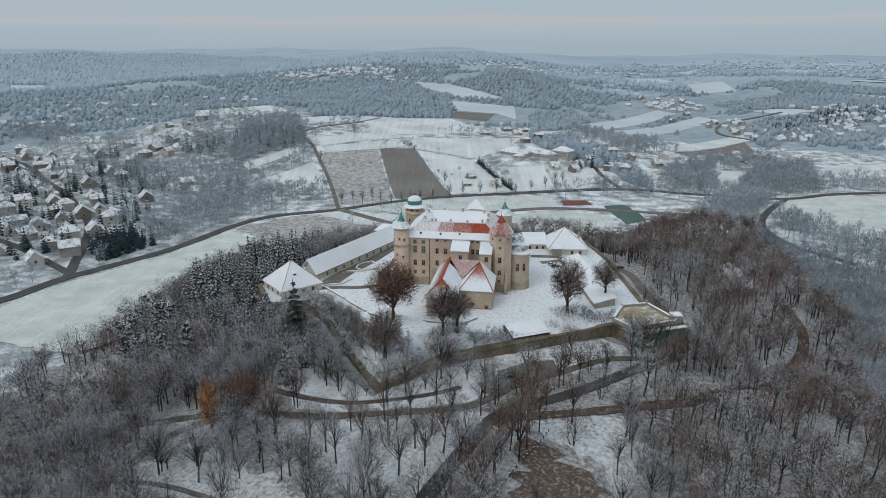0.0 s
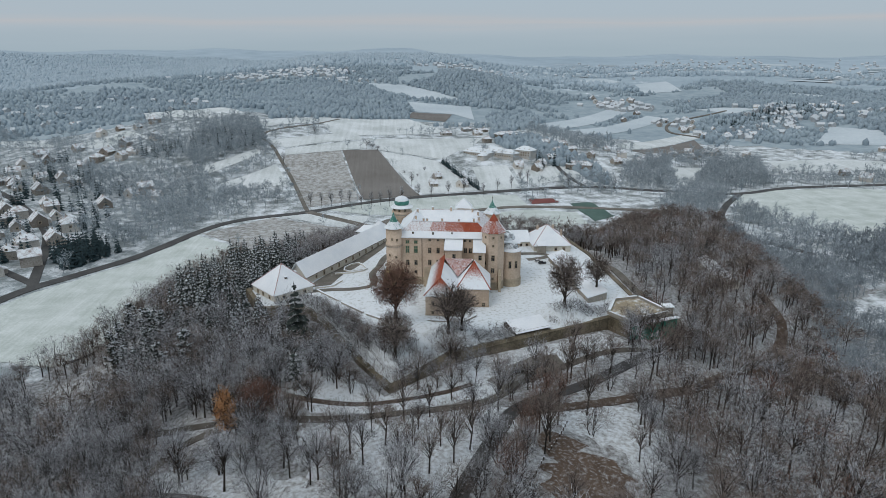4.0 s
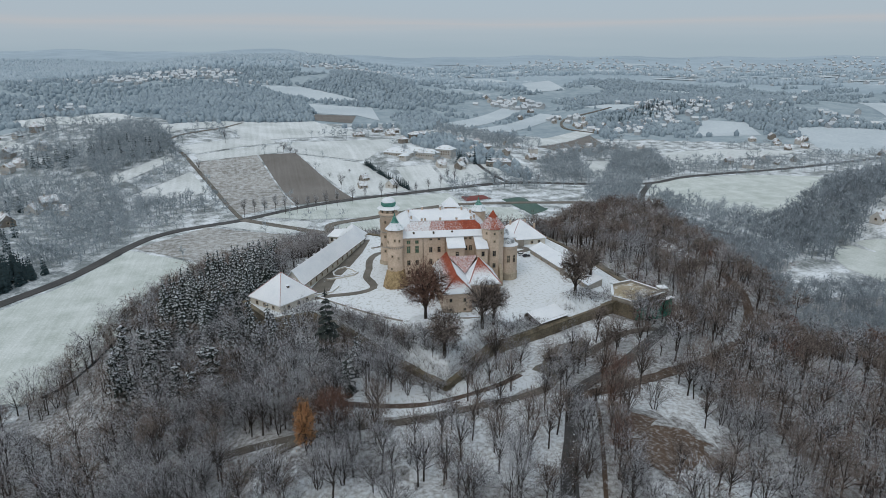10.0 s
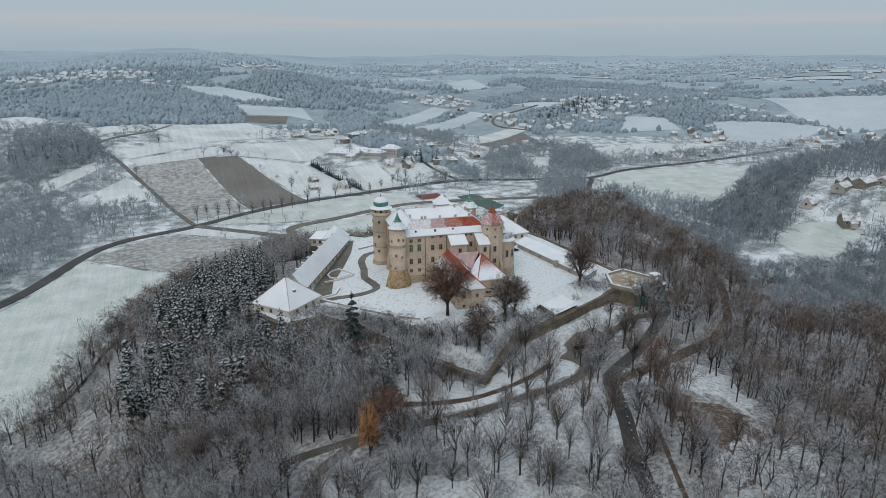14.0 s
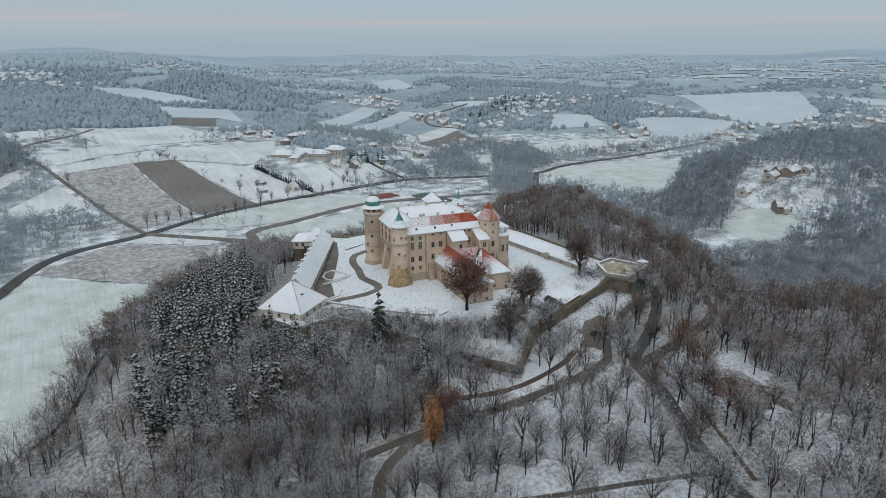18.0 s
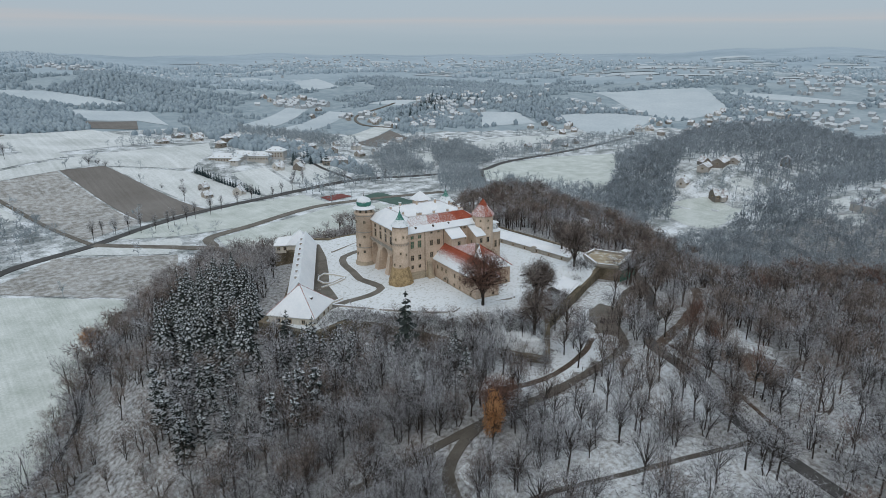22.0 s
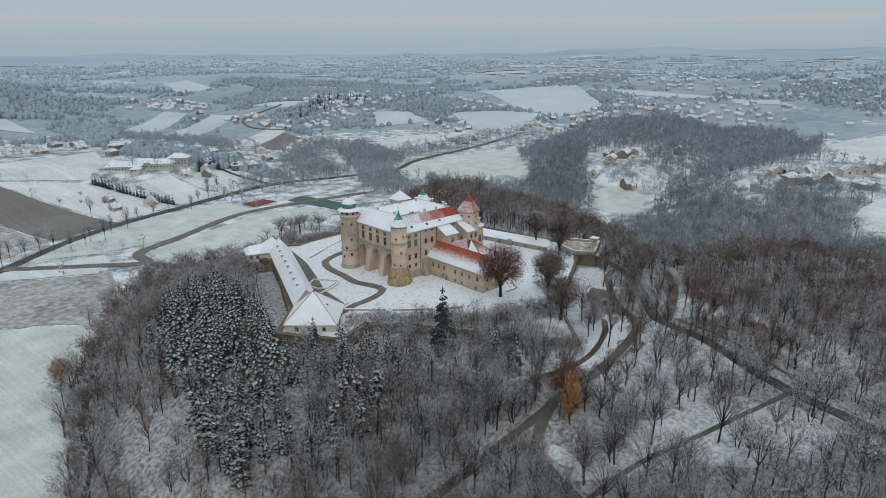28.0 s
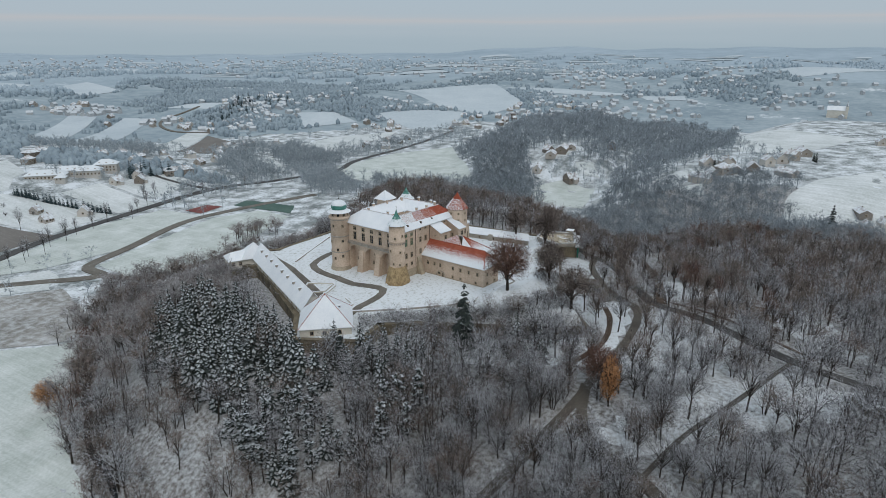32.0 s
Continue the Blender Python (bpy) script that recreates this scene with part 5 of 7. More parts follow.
def tube(a, b, ra, rb, n=3):
    d = norm(b - a)
    u = norm(np.cross(d, (0.3, 0.2, 0.93) if abs(d[2]) < 0.9 else (1, 0, 0)))
    w = np.cross(d, u)
    ang = np.arange(n) * 2 * math.pi / n
    ringv = np.cos(ang)[:, None] * u + np.sin(ang)[:, None] * w
    v = np.concatenate([a + ringv * ra, b + ringv * rb])
    f = []
    for i in range(n):
        j = (i + 1) % n
        f += [(i, j, n + j), (i, n + j, n + i)]
    return v, np.array(f)


def join(pieces):
    vs, fs, o = [], [], 0
    for v, f in pieces:
        vs.append(v)
        fs.append(f + o)
        o += len(v)
    return np.concatenate(vs), np.concatenate(fs)


def blades(start, way, length, width, rg):
    """Thin triangular twigs."""
    side = np.cross(way, rg.normal(size=way.shape))
    side /= np.linalg.norm(side, axis=1, keepdims=True) + 1e-9
    v = np.stack([start - side * width[:, None] / 2, start + side * width[:, None] / 2, start + way * length[:, None]], 1).reshape(-1, 3)
    return v, np.arange(len(v)).reshape(-1, 3)


def crown_tree(seed, height=18.0, r=5.0, base=0.4, limbs=12, twigs=900, w=0.1, l=1.7, stems=1, thick=1.0, fine=True):
    """A leafless tree: bole, limbs that fan out from the fork, and lumps of fine twigs that make up a rounded crown."""
    rg = np.random.default_rng(seed)
    wood, st, wy, ends = [], [], [], []
    fork = height * base
    c, rz = np.array([0, 0, height * (1 + base * 0.75) / 2]), height * (1 - base * 0.75) / 2
    r0 = (0.10 + 0.011 * height) * thick * (0.72 if stems > 1 else 1.0)
    per = max(4, limbs // stems)
    for q in range(stems):
        a0 = q * 6.283 / stems + rg.uniform(0, 1)
        out = np.array([math.cos(a0), math.sin(a0), 0]) * (stems > 1)
        foot, top = out * 0.35 + (0, 0, -0.6), out * rg.uniform(0.7, 1.5) + rg.normal(0, 0.25, 3) * (1, 1, 0) + (0, 0, fork)
        wood.append(tube(foot, top, r0, r0 * 0.72, 5))
        peak = top + (c - top) * (0.9, 0.9, 1.25) + rg.normal(0, 0.4, 3)
        wood.append(tube(top, peak, r0 * 0.62, r0 * 0.22, 3))
        for i in range(per):
            a = a0 * (stems > 1) + (i * 2.4 if stems == 1 else rg.uniform(-1.4, 1.4)) + rg.uniform(-0.35, 0.35)
            u = rg.uniform(-0.45, 0.2) if i % 5 < 2 else rg.uniform(0.15, 0.97)
            h = math.sqrt(1 - u * u)
            e = c + np.array([math.cos(a) * h * r, math.sin(a) * h * r, u * rz]) * rg.uniform(0.72, 0.97)
            b = foot + (top - foot) * rg.uniform(0.75, 1.0) if u < 0 else top + (peak - top) * rg.uniform(0, 0.7) * max(0.1, u)
            m = b + (e - b) * 0.5 + np.array([0, 0, 0.10 * np.linalg.norm(e - b) * (1 if u < 0.5 else 0)]) + rg.normal(0, 0.25, 3)
            if fine:
                wood.append(tube(b, m, r0 * 0.46, r0 * 0.26, 3))
            else:
                st.append(b), wy.append(((m - b) * 1.3, r0 * 0.8))
            ends.append((m, e))
            st.append(m), wy.append((e - m, r0 * 0.5))
            for _ in range(3 if fine else 1):
                p = m + (e - m) * rg.uniform(-0.5, 0.7)
                st.append(p), wy.append((norm((e - b) + rg.normal(0, 0.55, 3) * np.linalg.norm(e - b)) * rg.uniform(0.25, 0.45) * r, r0 * 0.3))
    way = np.array([x[0] for x in wy])
    ln = np.linalg.norm(way, axis=1)
    wood.append(blades(np.array(st), way / ln[:, None], ln, np.maximum(0.06, np.array([x[1] for x in wy])), rg))
    k = rg.integers(0, len(ends), twigs)
    m, e = np.array([q[0] for q in ends])[k], np.array([q[1] for q in ends])[k]
    p = m + (e - m) * rg.uniform(0.0, 1.12, (twigs, 1)) ** 0.8 + rg.normal(0, 1, (twigs, 3)) * (r * 0.19, r * 0.19, r * 0.15)
    low = c - (0, 0, rz * 0.55)
    d = (p - low) / np.linalg.norm(p - low, axis=1, keepdims=True) * (1.15, 1.15, 0.9) + rg.normal(0, 0.5, (twigs, 3)) + (0, 0, 0.08)
    d /= np.linalg.norm(d, axis=1, keepdims=True)
    return join(wood), blades(p - d * l * 0.45, d, rg.uniform(0.5, 1.15, twigs) * l, rg.uniform(0.6, 1.3, twigs) * w, rg)


def spruce(seed, height=15.0, width=2.9, layers=13, per=8, bare=0.08):
    """Stem, the dark drooping boughs tier by tier, and the snow pads that lie on them."""
    rg = np.random.default_rng(seed)
    wood = tube(np.array([0, 0, -0.6]), np.array([0, 0, height * 0.95]), 0.2, 0.03, 5)
    dark, pad = [], []
    for k in range(layers):
        f = (k + 0.25) / layers
        r = width * (1 - f) ** 0.8 * rg.uniform(0.88, 1.1) + 0.25
        n = max(4, int(per * (1.05 - 0.5 * f)))
        for i in range(n):
            a = 2 * math.pi * (i + rg.uniform(-0.25, 0.25)) / n + k * 1.9
            z = height * (bare + (1 - bare) * f) + rg.normal(0, 0.012 * height)
            rr, dz = r * rg.uniform(0.7, 1.15), rg.uniform(0.25, 0.6)
            out, side = np.array([math.cos(a), math.sin(a), 0]), np.array([-math.sin(a), math.cos(a), 0])
            w = 0.34 + 0.32 * rr
            root_p, mid, tip = np.array([0, 0, z + 0.1 * rr]), out * rr * 0.58 + (0, 0, z - rr * dz * 0.35), out * rr + (0, 0, z - rr * dz)
            lf, rt = mid - side * w - (0, 0, 0.22 * rr), mid + side * w - (0, 0, 0.22 * rr)
            dark += [root_p, lf, mid, root_p, mid, rt, mid, lf, tip, mid, tip, rt]
            if rg.random() < 0.86:
                g, lift = rg.uniform(0.45, 0.85), np.array([0, 0, 0.13])
                s0 = root_p + (mid - root_p) * rg.uniform(0.25, 0.6) + lift
                e0 = mid + (tip - mid) * rg.uniform(0.55, 0.98) + lift
                pl, pr = mid + (lf - mid) * g * rg.uniform(0.6, 1) + lift, mid + (rt - mid) * g * rg.uniform(0.6, 1) + lift
                pad += [s0, pl, mid + lift * 1.5, s0, mid + lift * 1.5, pr, mid + lift * 1.5, pl, e0, mid + lift * 1.5, e0, pr]
    dark += [np.array([0.3, 0, height * 0.88]), np.array([-0.25, 0.2, height * 0.88]), np.array([0, 0, height * 1.02]), np.array([0, 0.3, height * 0.88]), np.array([0.1, -0.3, height * 0.88]), np.array([0, 0, height * 1.0])]
    v, w = np.array([np.asarray(p, float) for p in dark]), np.array([np.asarray(p, float) for p in pad])
    return wood, (v, np.arange(len(v)).reshape(-1, 3)), (w, np.arange(len(w)).reshape(-1, 3))


def pine(seed, height=15.0):
    """Bare stem, crooked limbs, tufts of needles and a cushion of snow on each."""
    rg = np.random.default_rng(seed)
    wood = [tube(np.array([0, 0, -0.6]), np.array([rg.normal(0, 0.4), rg.normal(0, 0.4), height * 0.92]), 0.24, 0.05, 5)]
    st, wy, ps, pw = [], [], [], []
    for k in range(30):
        f = rg.uniform(0.34, 1.0)
        a = k * 2.4
        c = np.array([math.cos(a), math.sin(a), 0.1]) * rg.uniform(0.7, 3.4) * (1.2 - f * 0.75) + (0, 0, height * f)
        wood.append(tube(np.array([0, 0, height * f - 0.9]), c, 0.08, 0.03))
        for _ in range(13):
            st.append(c + rg.normal(0, 0.35, 3) * (1, 1, 0.6)), wy.append(norm(rg.normal(0, 1, 3) * (1, 1, 0.5) + (0, 0, 0.1)))
        for _ in range(9):
            ps.append(c + rg.normal(0, 0.42, 3) * (1, 1, 0.3) + (0, 0, 0.42)), pw.append(norm(rg.normal(0, 1, 3) * (1, 1, 0.12)))
    n, m = len(st), len(ps)
    way = np.array(pw)
    side = np.stack([-way[:, 1], way[:, 0], np.zeros(m)], 1) * rg.uniform(0.2, 0.42, (m, 1))
    ps = np.array(ps)
    cushion = np.stack([ps - side, ps + side, ps + way * rg.uniform(0.5, 1.0, (m, 1))], 1).reshape(-1, 3)
    return join(wood), blades(np.array(st), np.array(wy), rg.uniform(0.7, 1.3, n), rg.uniform(0.35, 0.7, n), rg), (cushion, np.arange(3 * m).reshape(-1, 3))


def tri_mesh(name, parts, mats, smooth=False):
    """One mesh from several (vertices, triangles), each with its material."""
    v = np.concatenate([p[0] for p in parts])
    f, m, o = [], [], 0
    for i, (pv, pf) in enumerate(parts):
        f.append(pf + o)
        m.append(np.full(len(pf), i))
        o += len(pv)
    f, m = np.concatenate(f).astype(np.int32), np.concatenate(m).astype(np.int32)
    me = bpy.data.meshes.new(name)
    me.vertices.add(len(v))
    me.vertices.foreach_set("co", v.astype(np.float32).ravel())
    me.loops.add(len(f) * 3)
    me.loops.foreach_set("vertex_index", f.ravel())
    me.polygons.add(len(f))
    me.polygons.foreach_set("loop_start", np.arange(0, len(f) * 3, 3, dtype=np.int32))
    me.polygons.foreach_set("loop_total", np.full(len(f), 3, dtype=np.int32))
    me.polygons.foreach_set("material_index", m)
    if smooth:
        me.polygons.foreach_set("use_smooth", np.ones(len(f), dtype=bool))
    for mt in mats:
        me.materials.append(mt)
    me.update(calc_edges=True)
    return me


def strew(pv, places, rg, lo=0.8, hi=1.2):
    """Copies of (vertices, triangles) at places (x, y, z), each turned and scaled by chance."""
    v, f = pv
    n = len(places)
    a, s = rg.uniform(0, 6.283, n), rg.uniform(lo, hi, n)
    c, d = np.cos(a)[:, None], np.sin(a)[:, None]
    wide = s * rg.uniform(0.9, 1.15, n)
    x = (v[None, :, 0] * c - v[None, :, 1] * d) * wide[:, None] + places[:, 0:1]
    y = (v[None, :, 0] * d + v[None, :, 1] * c) * wide[:, None] + places[:, 1:2]
    z = v[None, :, 2] * s[:, None] + places[:, 2:3]
    return np.stack([x, y, z], -1).reshape(-1, 3), (f[None] + (np.arange(n) * len(v))[:, None, None]).reshape(-1, 3)


def seg_dist(x, y, path):
    return min(float(from_line(x, y, *a, *b)) for a, b in zip(path, path[1:]))


def scattered(region, gap, seed, keep=None):
    """Uneven points about gap apart inside a region."""
    rg = random.Random(seed)
    xs, ys = [p[0] for p in region], [p[1] for p in region]
    out, y, odd = [], min(ys), 0
    while y < max(ys):
        x = min(xs) + (gap / 2 if odd else 0)
        while x < max(xs):
            px, py = x + rg.uniform(-0.45, 0.45) * gap, y + rg.uniform(-0.45, 0.45) * gap
            if inside(px, py, region) and (keep is None or keep(px, py, rg)):
                out.append((px, py))
            x += gap
        y += gap * 0.87
        odd = 1 - odd
    return out


FIELD_BOX = [(min(q[0] for q in f), min(q[1] for q in f), max(q[0] for q in f), max(q[1] for q in f), f) for f in FIELDS]


def off_fields(x, y):
    return not any(b[0] < x < b[2] and b[1] < y < b[3] and inside(x, y, b[4]) for b in FIELD_BOX)


OUTER_WALL = [(-22, 390), (-38, 386), (-36, 366), (-80, 305), (-93, 292), (-80, 264), (-60, 266)]
near_roads = [(p, h) for p, h in ROADS if min(abs(q[0]) + abs(q[1] - 200) for q in p) < 330]
FORT_OUT = [(1.04 * x, 1.04 * (y - 290) + 290) for x, y in FORT]


MOAT = [(-66, 268), (-56, 254), (-37, 214), (-25, 193), (-2, 208)]


def free(x, y, rg, edge=2.2):
    if inside(x, y, FORT_OUT) or any(inside(x, y, c) for c in CLEAR):
        return False
    if edge > 2 and (seg_dist(x, y, MOAT) < 4.5 or (x + 58.6) ** 2 + (y - 232) ** 2 < 130):
        return False
    if seg_dist(x, y, OUTER_WALL) < (6.5 if edge > 2 else 3) or not off_fields(x, y):
        return False
    if edge > 2 and (any(inside(x, y, c) for c in THIN) and rg.random() < 0.45 or (x + 74) ** 2 + (y - 164) ** 2 < 90):
        return False
    if edge > 2 and x > 20 and rg.random() < 0.10:
        return False
    return all(seg_dist(x, y, p) > h + edge for p, h in near_roads)


CONIFER_STANDS = [[(-118, 345), (-126, 318), (-128, 290), (-117, 268), (-104, 262), (-96, 285), (-80, 318), (-73, 345), (-83, 353), (-100, 353)], [(-110, 350), (-98, 370), (-70, 372), (-70, 354)], [(-100, 262), (-84, 258), (-76, 244), (-88, 236), (-104, 250)],
                  [(-142, 277), (-142, 258), (-137, 244), (-118, 238), (-112, 245), (-118, 262), (-128, 277)], [(-60, 216), (-50, 210), (-48, 198), (-62, 204)], [(-116, 240), (-100, 244), (-96, 226), (-112, 222)]]
forest = scattered(HILL, 7.3, 21, lambda x, y, r: free(x, y, r) and not any(inside(x, y, c) and r.random() < q for c, q in zip(CONIFER_STANDS, (0.88, 0.8, 0.5, 0.6, 0.6, 0.4))))
rg_f = np.random.default_rng(5)
forest += scattered([(-135, 262), (-120, 215), (-118, 150), (-60, 150), (-50, 180), (-72, 240), (-92, 258)], 9.0, 22, free)
SHAPES = ((11, 18.5, 6.2, 0.27, 17), (12, 20.5, 5.6, 0.34, 16), (13, 16.5, 7.0, 0.22, 18), (14, 19.5, 4.4, 0.36, 15), (15, 16.0, 6.4, 0.16, 18), (16, 13.5, 5.8, 0.17, 15), (17, 21.0, 5.4, 0.32, 16), (18, 17.5, 7.0, 0.17, 18))
KINDS = [crown_tree(*q, 1150, 0.09, 1.8, 3 if q[0] in (15, 18) else 1) for q in SHAPES]
BULK = [crown_tree(q[0], q[1], q[2] * 1.04, q[3], 11, 470, 0.155, 1.9, 3 if q[0] in (15, 18) else 1, 1.0, False) for q in SHAPES]
LABELS = {"grey": "leafless deciduous tree with frosted grey twigs", "brown": "leafless deciduous tree with bare brown twigs", "red": "deciduous tree still holding dry russet leaves"}
TWIGS = {"grey": TWIG_GREY, "brown": TWIG_BROWN, "red": TWIG_RED}
MESHES = {}


def tree_at(kind, key, x, y, z, turn, size, label="", wide=1.0):
    """A tree of its own: an Empty with trunk and crown."""
    if (kind, key) not in MESHES:
        wood, twig = KINDS[kind]
        MESHES[kind, key] = tri_mesh("trunk", [wood], [BARK]), tri_mesh("crown", [twig], [TWIGS[key]])
    t = root("tree", pose(x, y, z, 0, 0, turn), label or LABELS[key], "tree", "trees of the castle park")
    t.scale = (size * wide, size * wide, size)
    part("trunk", MESHES[kind, key][0], None, t)
    part("crown", MESHES[kind, key][1], None, t)
    return t


def tint(x, y, rg):
    east = smooth_step(-60, 110, x + 60 * noise.noise((x / 70, y / 70, 3)))
    k = rg.random()
    return "red" if k < 0.02 + 0.03 * east else "brown" if k < (0.34 if x < -90 else 0.14) + 0.62 * east else "grey"


rt = random.Random(31)
bulk = {key: [[] for _ in BULK] for key in TWIGS}
single = 0
back = {"grey": [], "brown": [], "red": [], "far": []}
for x, y in forest:
    key, kind, z = tint(x, y, rt), rt.randrange(len(BULK)), land(x, y) - 0.1
    if -125 < x < 60 and 118 < y < 212 and single < 300:
        single += 1
        tree_at(kind, key, x, y, z, rt.uniform(0, 360), rt.uniform(0.72, 1.08))
    elif x > 150 or y > 345:
        back["far" if x > 205 or (x > 175 and y < 260) else key].append((x, y))
    else:
        bulk[key][kind].append((x, y, z))
for key, lists in bulk.items():
    wood, twig = [], []
    for kind, places in zip(BULK, lists):
        if places:
            p = np.array(places)
            st = np.random.default_rng(len(p))
            wood.append(strew(kind[0], p, st, 0.72, 1.14))
            twig.append(strew(kind[1], p, np.random.default_rng(len(p)), 0.72, 1.14))
    tagged(new("woodland", tri_mesh("woodland", [join(wood), join(twig)], [BARK, TWIGS[key]])), {"grey": "dense leafless wood with frosted grey twigs on the castle hill", "brown": "dense leafless brown wood on the castle hill", "red": "scattered trees with dry russet leaves in the wood"}[key], "woodland", "", "stuff")

# undergrowth
bush = crown_tree(41, 2.6, 1.9, 0.06, 6, 42, 0.12, 1.1, 1, 0.35, False)
p = np.array([(x, y, land(x, y)) for x, y in scattered(HILL, 8.2, 77, lambda x, y, r: r.random() < (0.8 if x < -40 else 0.25) and free(x, y, r, 1.0))])
tagged(new("undergrowth", tri_mesh("undergrowth", [strew(bush[0], p, rg_f, 0.5, 1.3), strew(bush[1], p, np.random.default_rng(6), 0.5, 1.3)], [BARK, TWIG_GREY])), "low frosted bushes and saplings under the trees", "undergrowth", "", "stuff")
edge_strip = [(-78, 268.5), (-63, 271), (-53, 256.5), (-34, 214.8), (-22.3, 194.5), (-1, 212.8), (30, 226), (24, 231), (2, 228), (-8, 214), (-20, 218), (-34, 244), (-48, 268), (-60, 282)]
p = np.array([(x, y, court(x, y)) for x, y in scattered(edge_strip, 1.9, 78)] + [(x, y, court(x, y)) for x, y in scattered([(42, 233), (69, 242.5), (74, 254), (66, 250), (48, 241)], 2.2, 79)])
tagged(new("shrubs", tri_mesh("shrubs", [strew(bush[0], p, np.random.default_rng(3), 0.7, 1.8), strew(bush[1], p, np.random.default_rng(3), 0.7, 1.8)], [BARK, TWIG_SHRUB])), "frosted shrubs along the edge of the bastion", "shrubs", "", "stuff")
for i, (x, y) in enumerate(scattered([(-54, 262), (-50, 256), (-36, 222), (-24, 200), (-14, 207), (-30, 228), (-40, 250)], 5.6, 83)):
    tree_at((2, 4, 5, 7)[i % 4], ("grey", "grey", "brown")[i % 3], x, y, court(x, y) - 0.1, i * 77, 0.46 + 0.12 * (i % 3))

rk = random.Random(44)
for i, (x, y) in enumerate(scattered([(-64, 262), (-57, 251), (-38, 209), (-24, 189), (-30, 186), (-46, 205), (-66, 246)], 5.2, 84)):
    tree_at((4, 5, 7, 2)[i % 4], ("grey", "grey", "brown")[i % 3], x, y, land(x, y) - 0.1, i * 57, 0.5 + 0.13 * (i % 3))
for i, (x, y) in enumerate(((-24, 160), (-20, 152), (-14, 166), (-8, 156), (-3, 163), (3, 168), (-12, 145), (-40, 166), (-34, 158), (-44, 156), (-28, 168), (-22, 143), (-36, 146), (-5, 148), (6, 158), (22, 126), (32, 122), (44, 130), (48, 148), (38, 160), (14, 142), (-18, 172), (-50, 166), (-30, 152), (-16, 158), (0, 153))):
    tree_at((3, 6, 0, 1, 4)[i % 5], ("brown", "brown", "grey")[i % 3], x, y, land(x, y) - 0.1, rk.uniform(0, 360), rk.uniform(0.72, 0.98))
for i, (x, y) in enumerate(((-66, 187), (-48, 184), (-18, 182.5), (-2, 184), (14, 188), (30, 203), (47, 214), (34, 183), (12, 175), (-10, 173), (57, 200), (70, 213), (28, 176), (16, 160), (4, 146), (-6, 130), (40, 172), (-84, 190), (84, 228.5), (90, 231), (101, 229), (92, 222), (86, 214), (98, 222), (79, 226.5), (104, 236), (74, 226))):
    tree_at((1, 6, 3, 0)[i % 4], ("brown", "brown", "grey")[i % 3], x, y, land(x, y) - 0.1, rk.uniform(0, 360), rk.uniform(0.8, 1.02))

for i, (x, y) in enumerate(((16, 150), (13.5, 144), (19, 155), (22, 161), (10.5, 138), (26, 165), (7.5, 131), (21, 150), (4, 124), (29, 166), (24, 156))):
    tree_at((1, 6, 3)[i % 3], ("red", "brown", "brown")[i % 3], x, y, land(x, y) - 0.1, i * 61, 0.85 + 0.07 * (i % 4), "", 0.8)

# single trees of the courtyard
def round_tree(seed, height, r, limbs, leaves, w, l, low=0.16, bole=0.8):
    """A broad lone tree: short trunk, limbs that fan out into a full round crown, twigs or dry leaves all through it."""
    rg = np.random.default_rng(seed)
    top = np.array([rg.normal(0, 0.5), rg.normal(0, 0.5), height * 0.7])
    fork = np.array([0, 0, height * low])
    wood = [tube(np.array([0, 0, -0.6]), fork, bole, bole * 0.75, 6), tube(fork, top, bole * 0.7, 0.12, 5)]
    c, rz = np.array([0, 0, height * (0.5 + low / 2)]), height * (0.5 - low / 2)
    st, wy, ln = [], [], []
    for k in range(limbs):
        a, u = k * 2.4 + rg.uniform(-0.3, 0.3), rg.uniform(-0.55, 0.98)
        e = c + np.array([math.cos(a) * math.sqrt(1 - u * u) * r, math.sin(a) * math.sqrt(1 - u * u) * r, u * rz]) * rg.uniform(0.8, 1.0)
        b = fork + (top - fork) * rg.uniform(0, 0.75)
        m = b + (e - b) * 0.5 + np.array([0, 0, 0.12 * np.linalg.norm(e - b)])
        wood += [tube(b, m, 0.24, 0.15), tube(m, e, 0.15, 0.04)]
        for _ in range(7):
            p = m + (e - m) * rg.uniform(-0.3, 0.9)
            d = norm((p - c) / (r, r, rz) + rg.normal(0, 0.7, 3))
            st.append(p), wy.append(d), ln.append(rg.uniform(1.5, 3.2))
    wood.append(blades(np.array(st), np.array(wy), np.array(ln), np.full(len(st), 0.16), rg))
    d = rg.normal(size=(leaves, 3))
    d /= np.linalg.norm(d, axis=1, keepdims=True)
    rad = rg.uniform(0.1, 1.0, leaves) ** 0.5 * (0.92 + 0.12 * np.sin(d[:, 0] * 7 + seed) * np.cos(d[:, 2] * 6) + 0.10 * np.sin(d[:, 1] * 11 + 2 * seed) * np.cos(d[:, 0] * 9) + rg.normal(0, 0.05, leaves))
    keep = d[:, 2] > -0.8
    d, rad = d[keep], rad[keep]
    way = d * 0.8 + rg.normal(0, 0.9, d.shape) + (0, 0, 0.15)
    way /= np.linalg.norm(way, axis=1, keepdims=True)
    return join(wood), blades(c + d * rad[:, None] * (r, r, rz) - way * l * 0.6, way, rg.uniform(0.6, 1.2, len(d)) * l, rg.uniform(0.6, 1.2, len(d)) * w, rg)


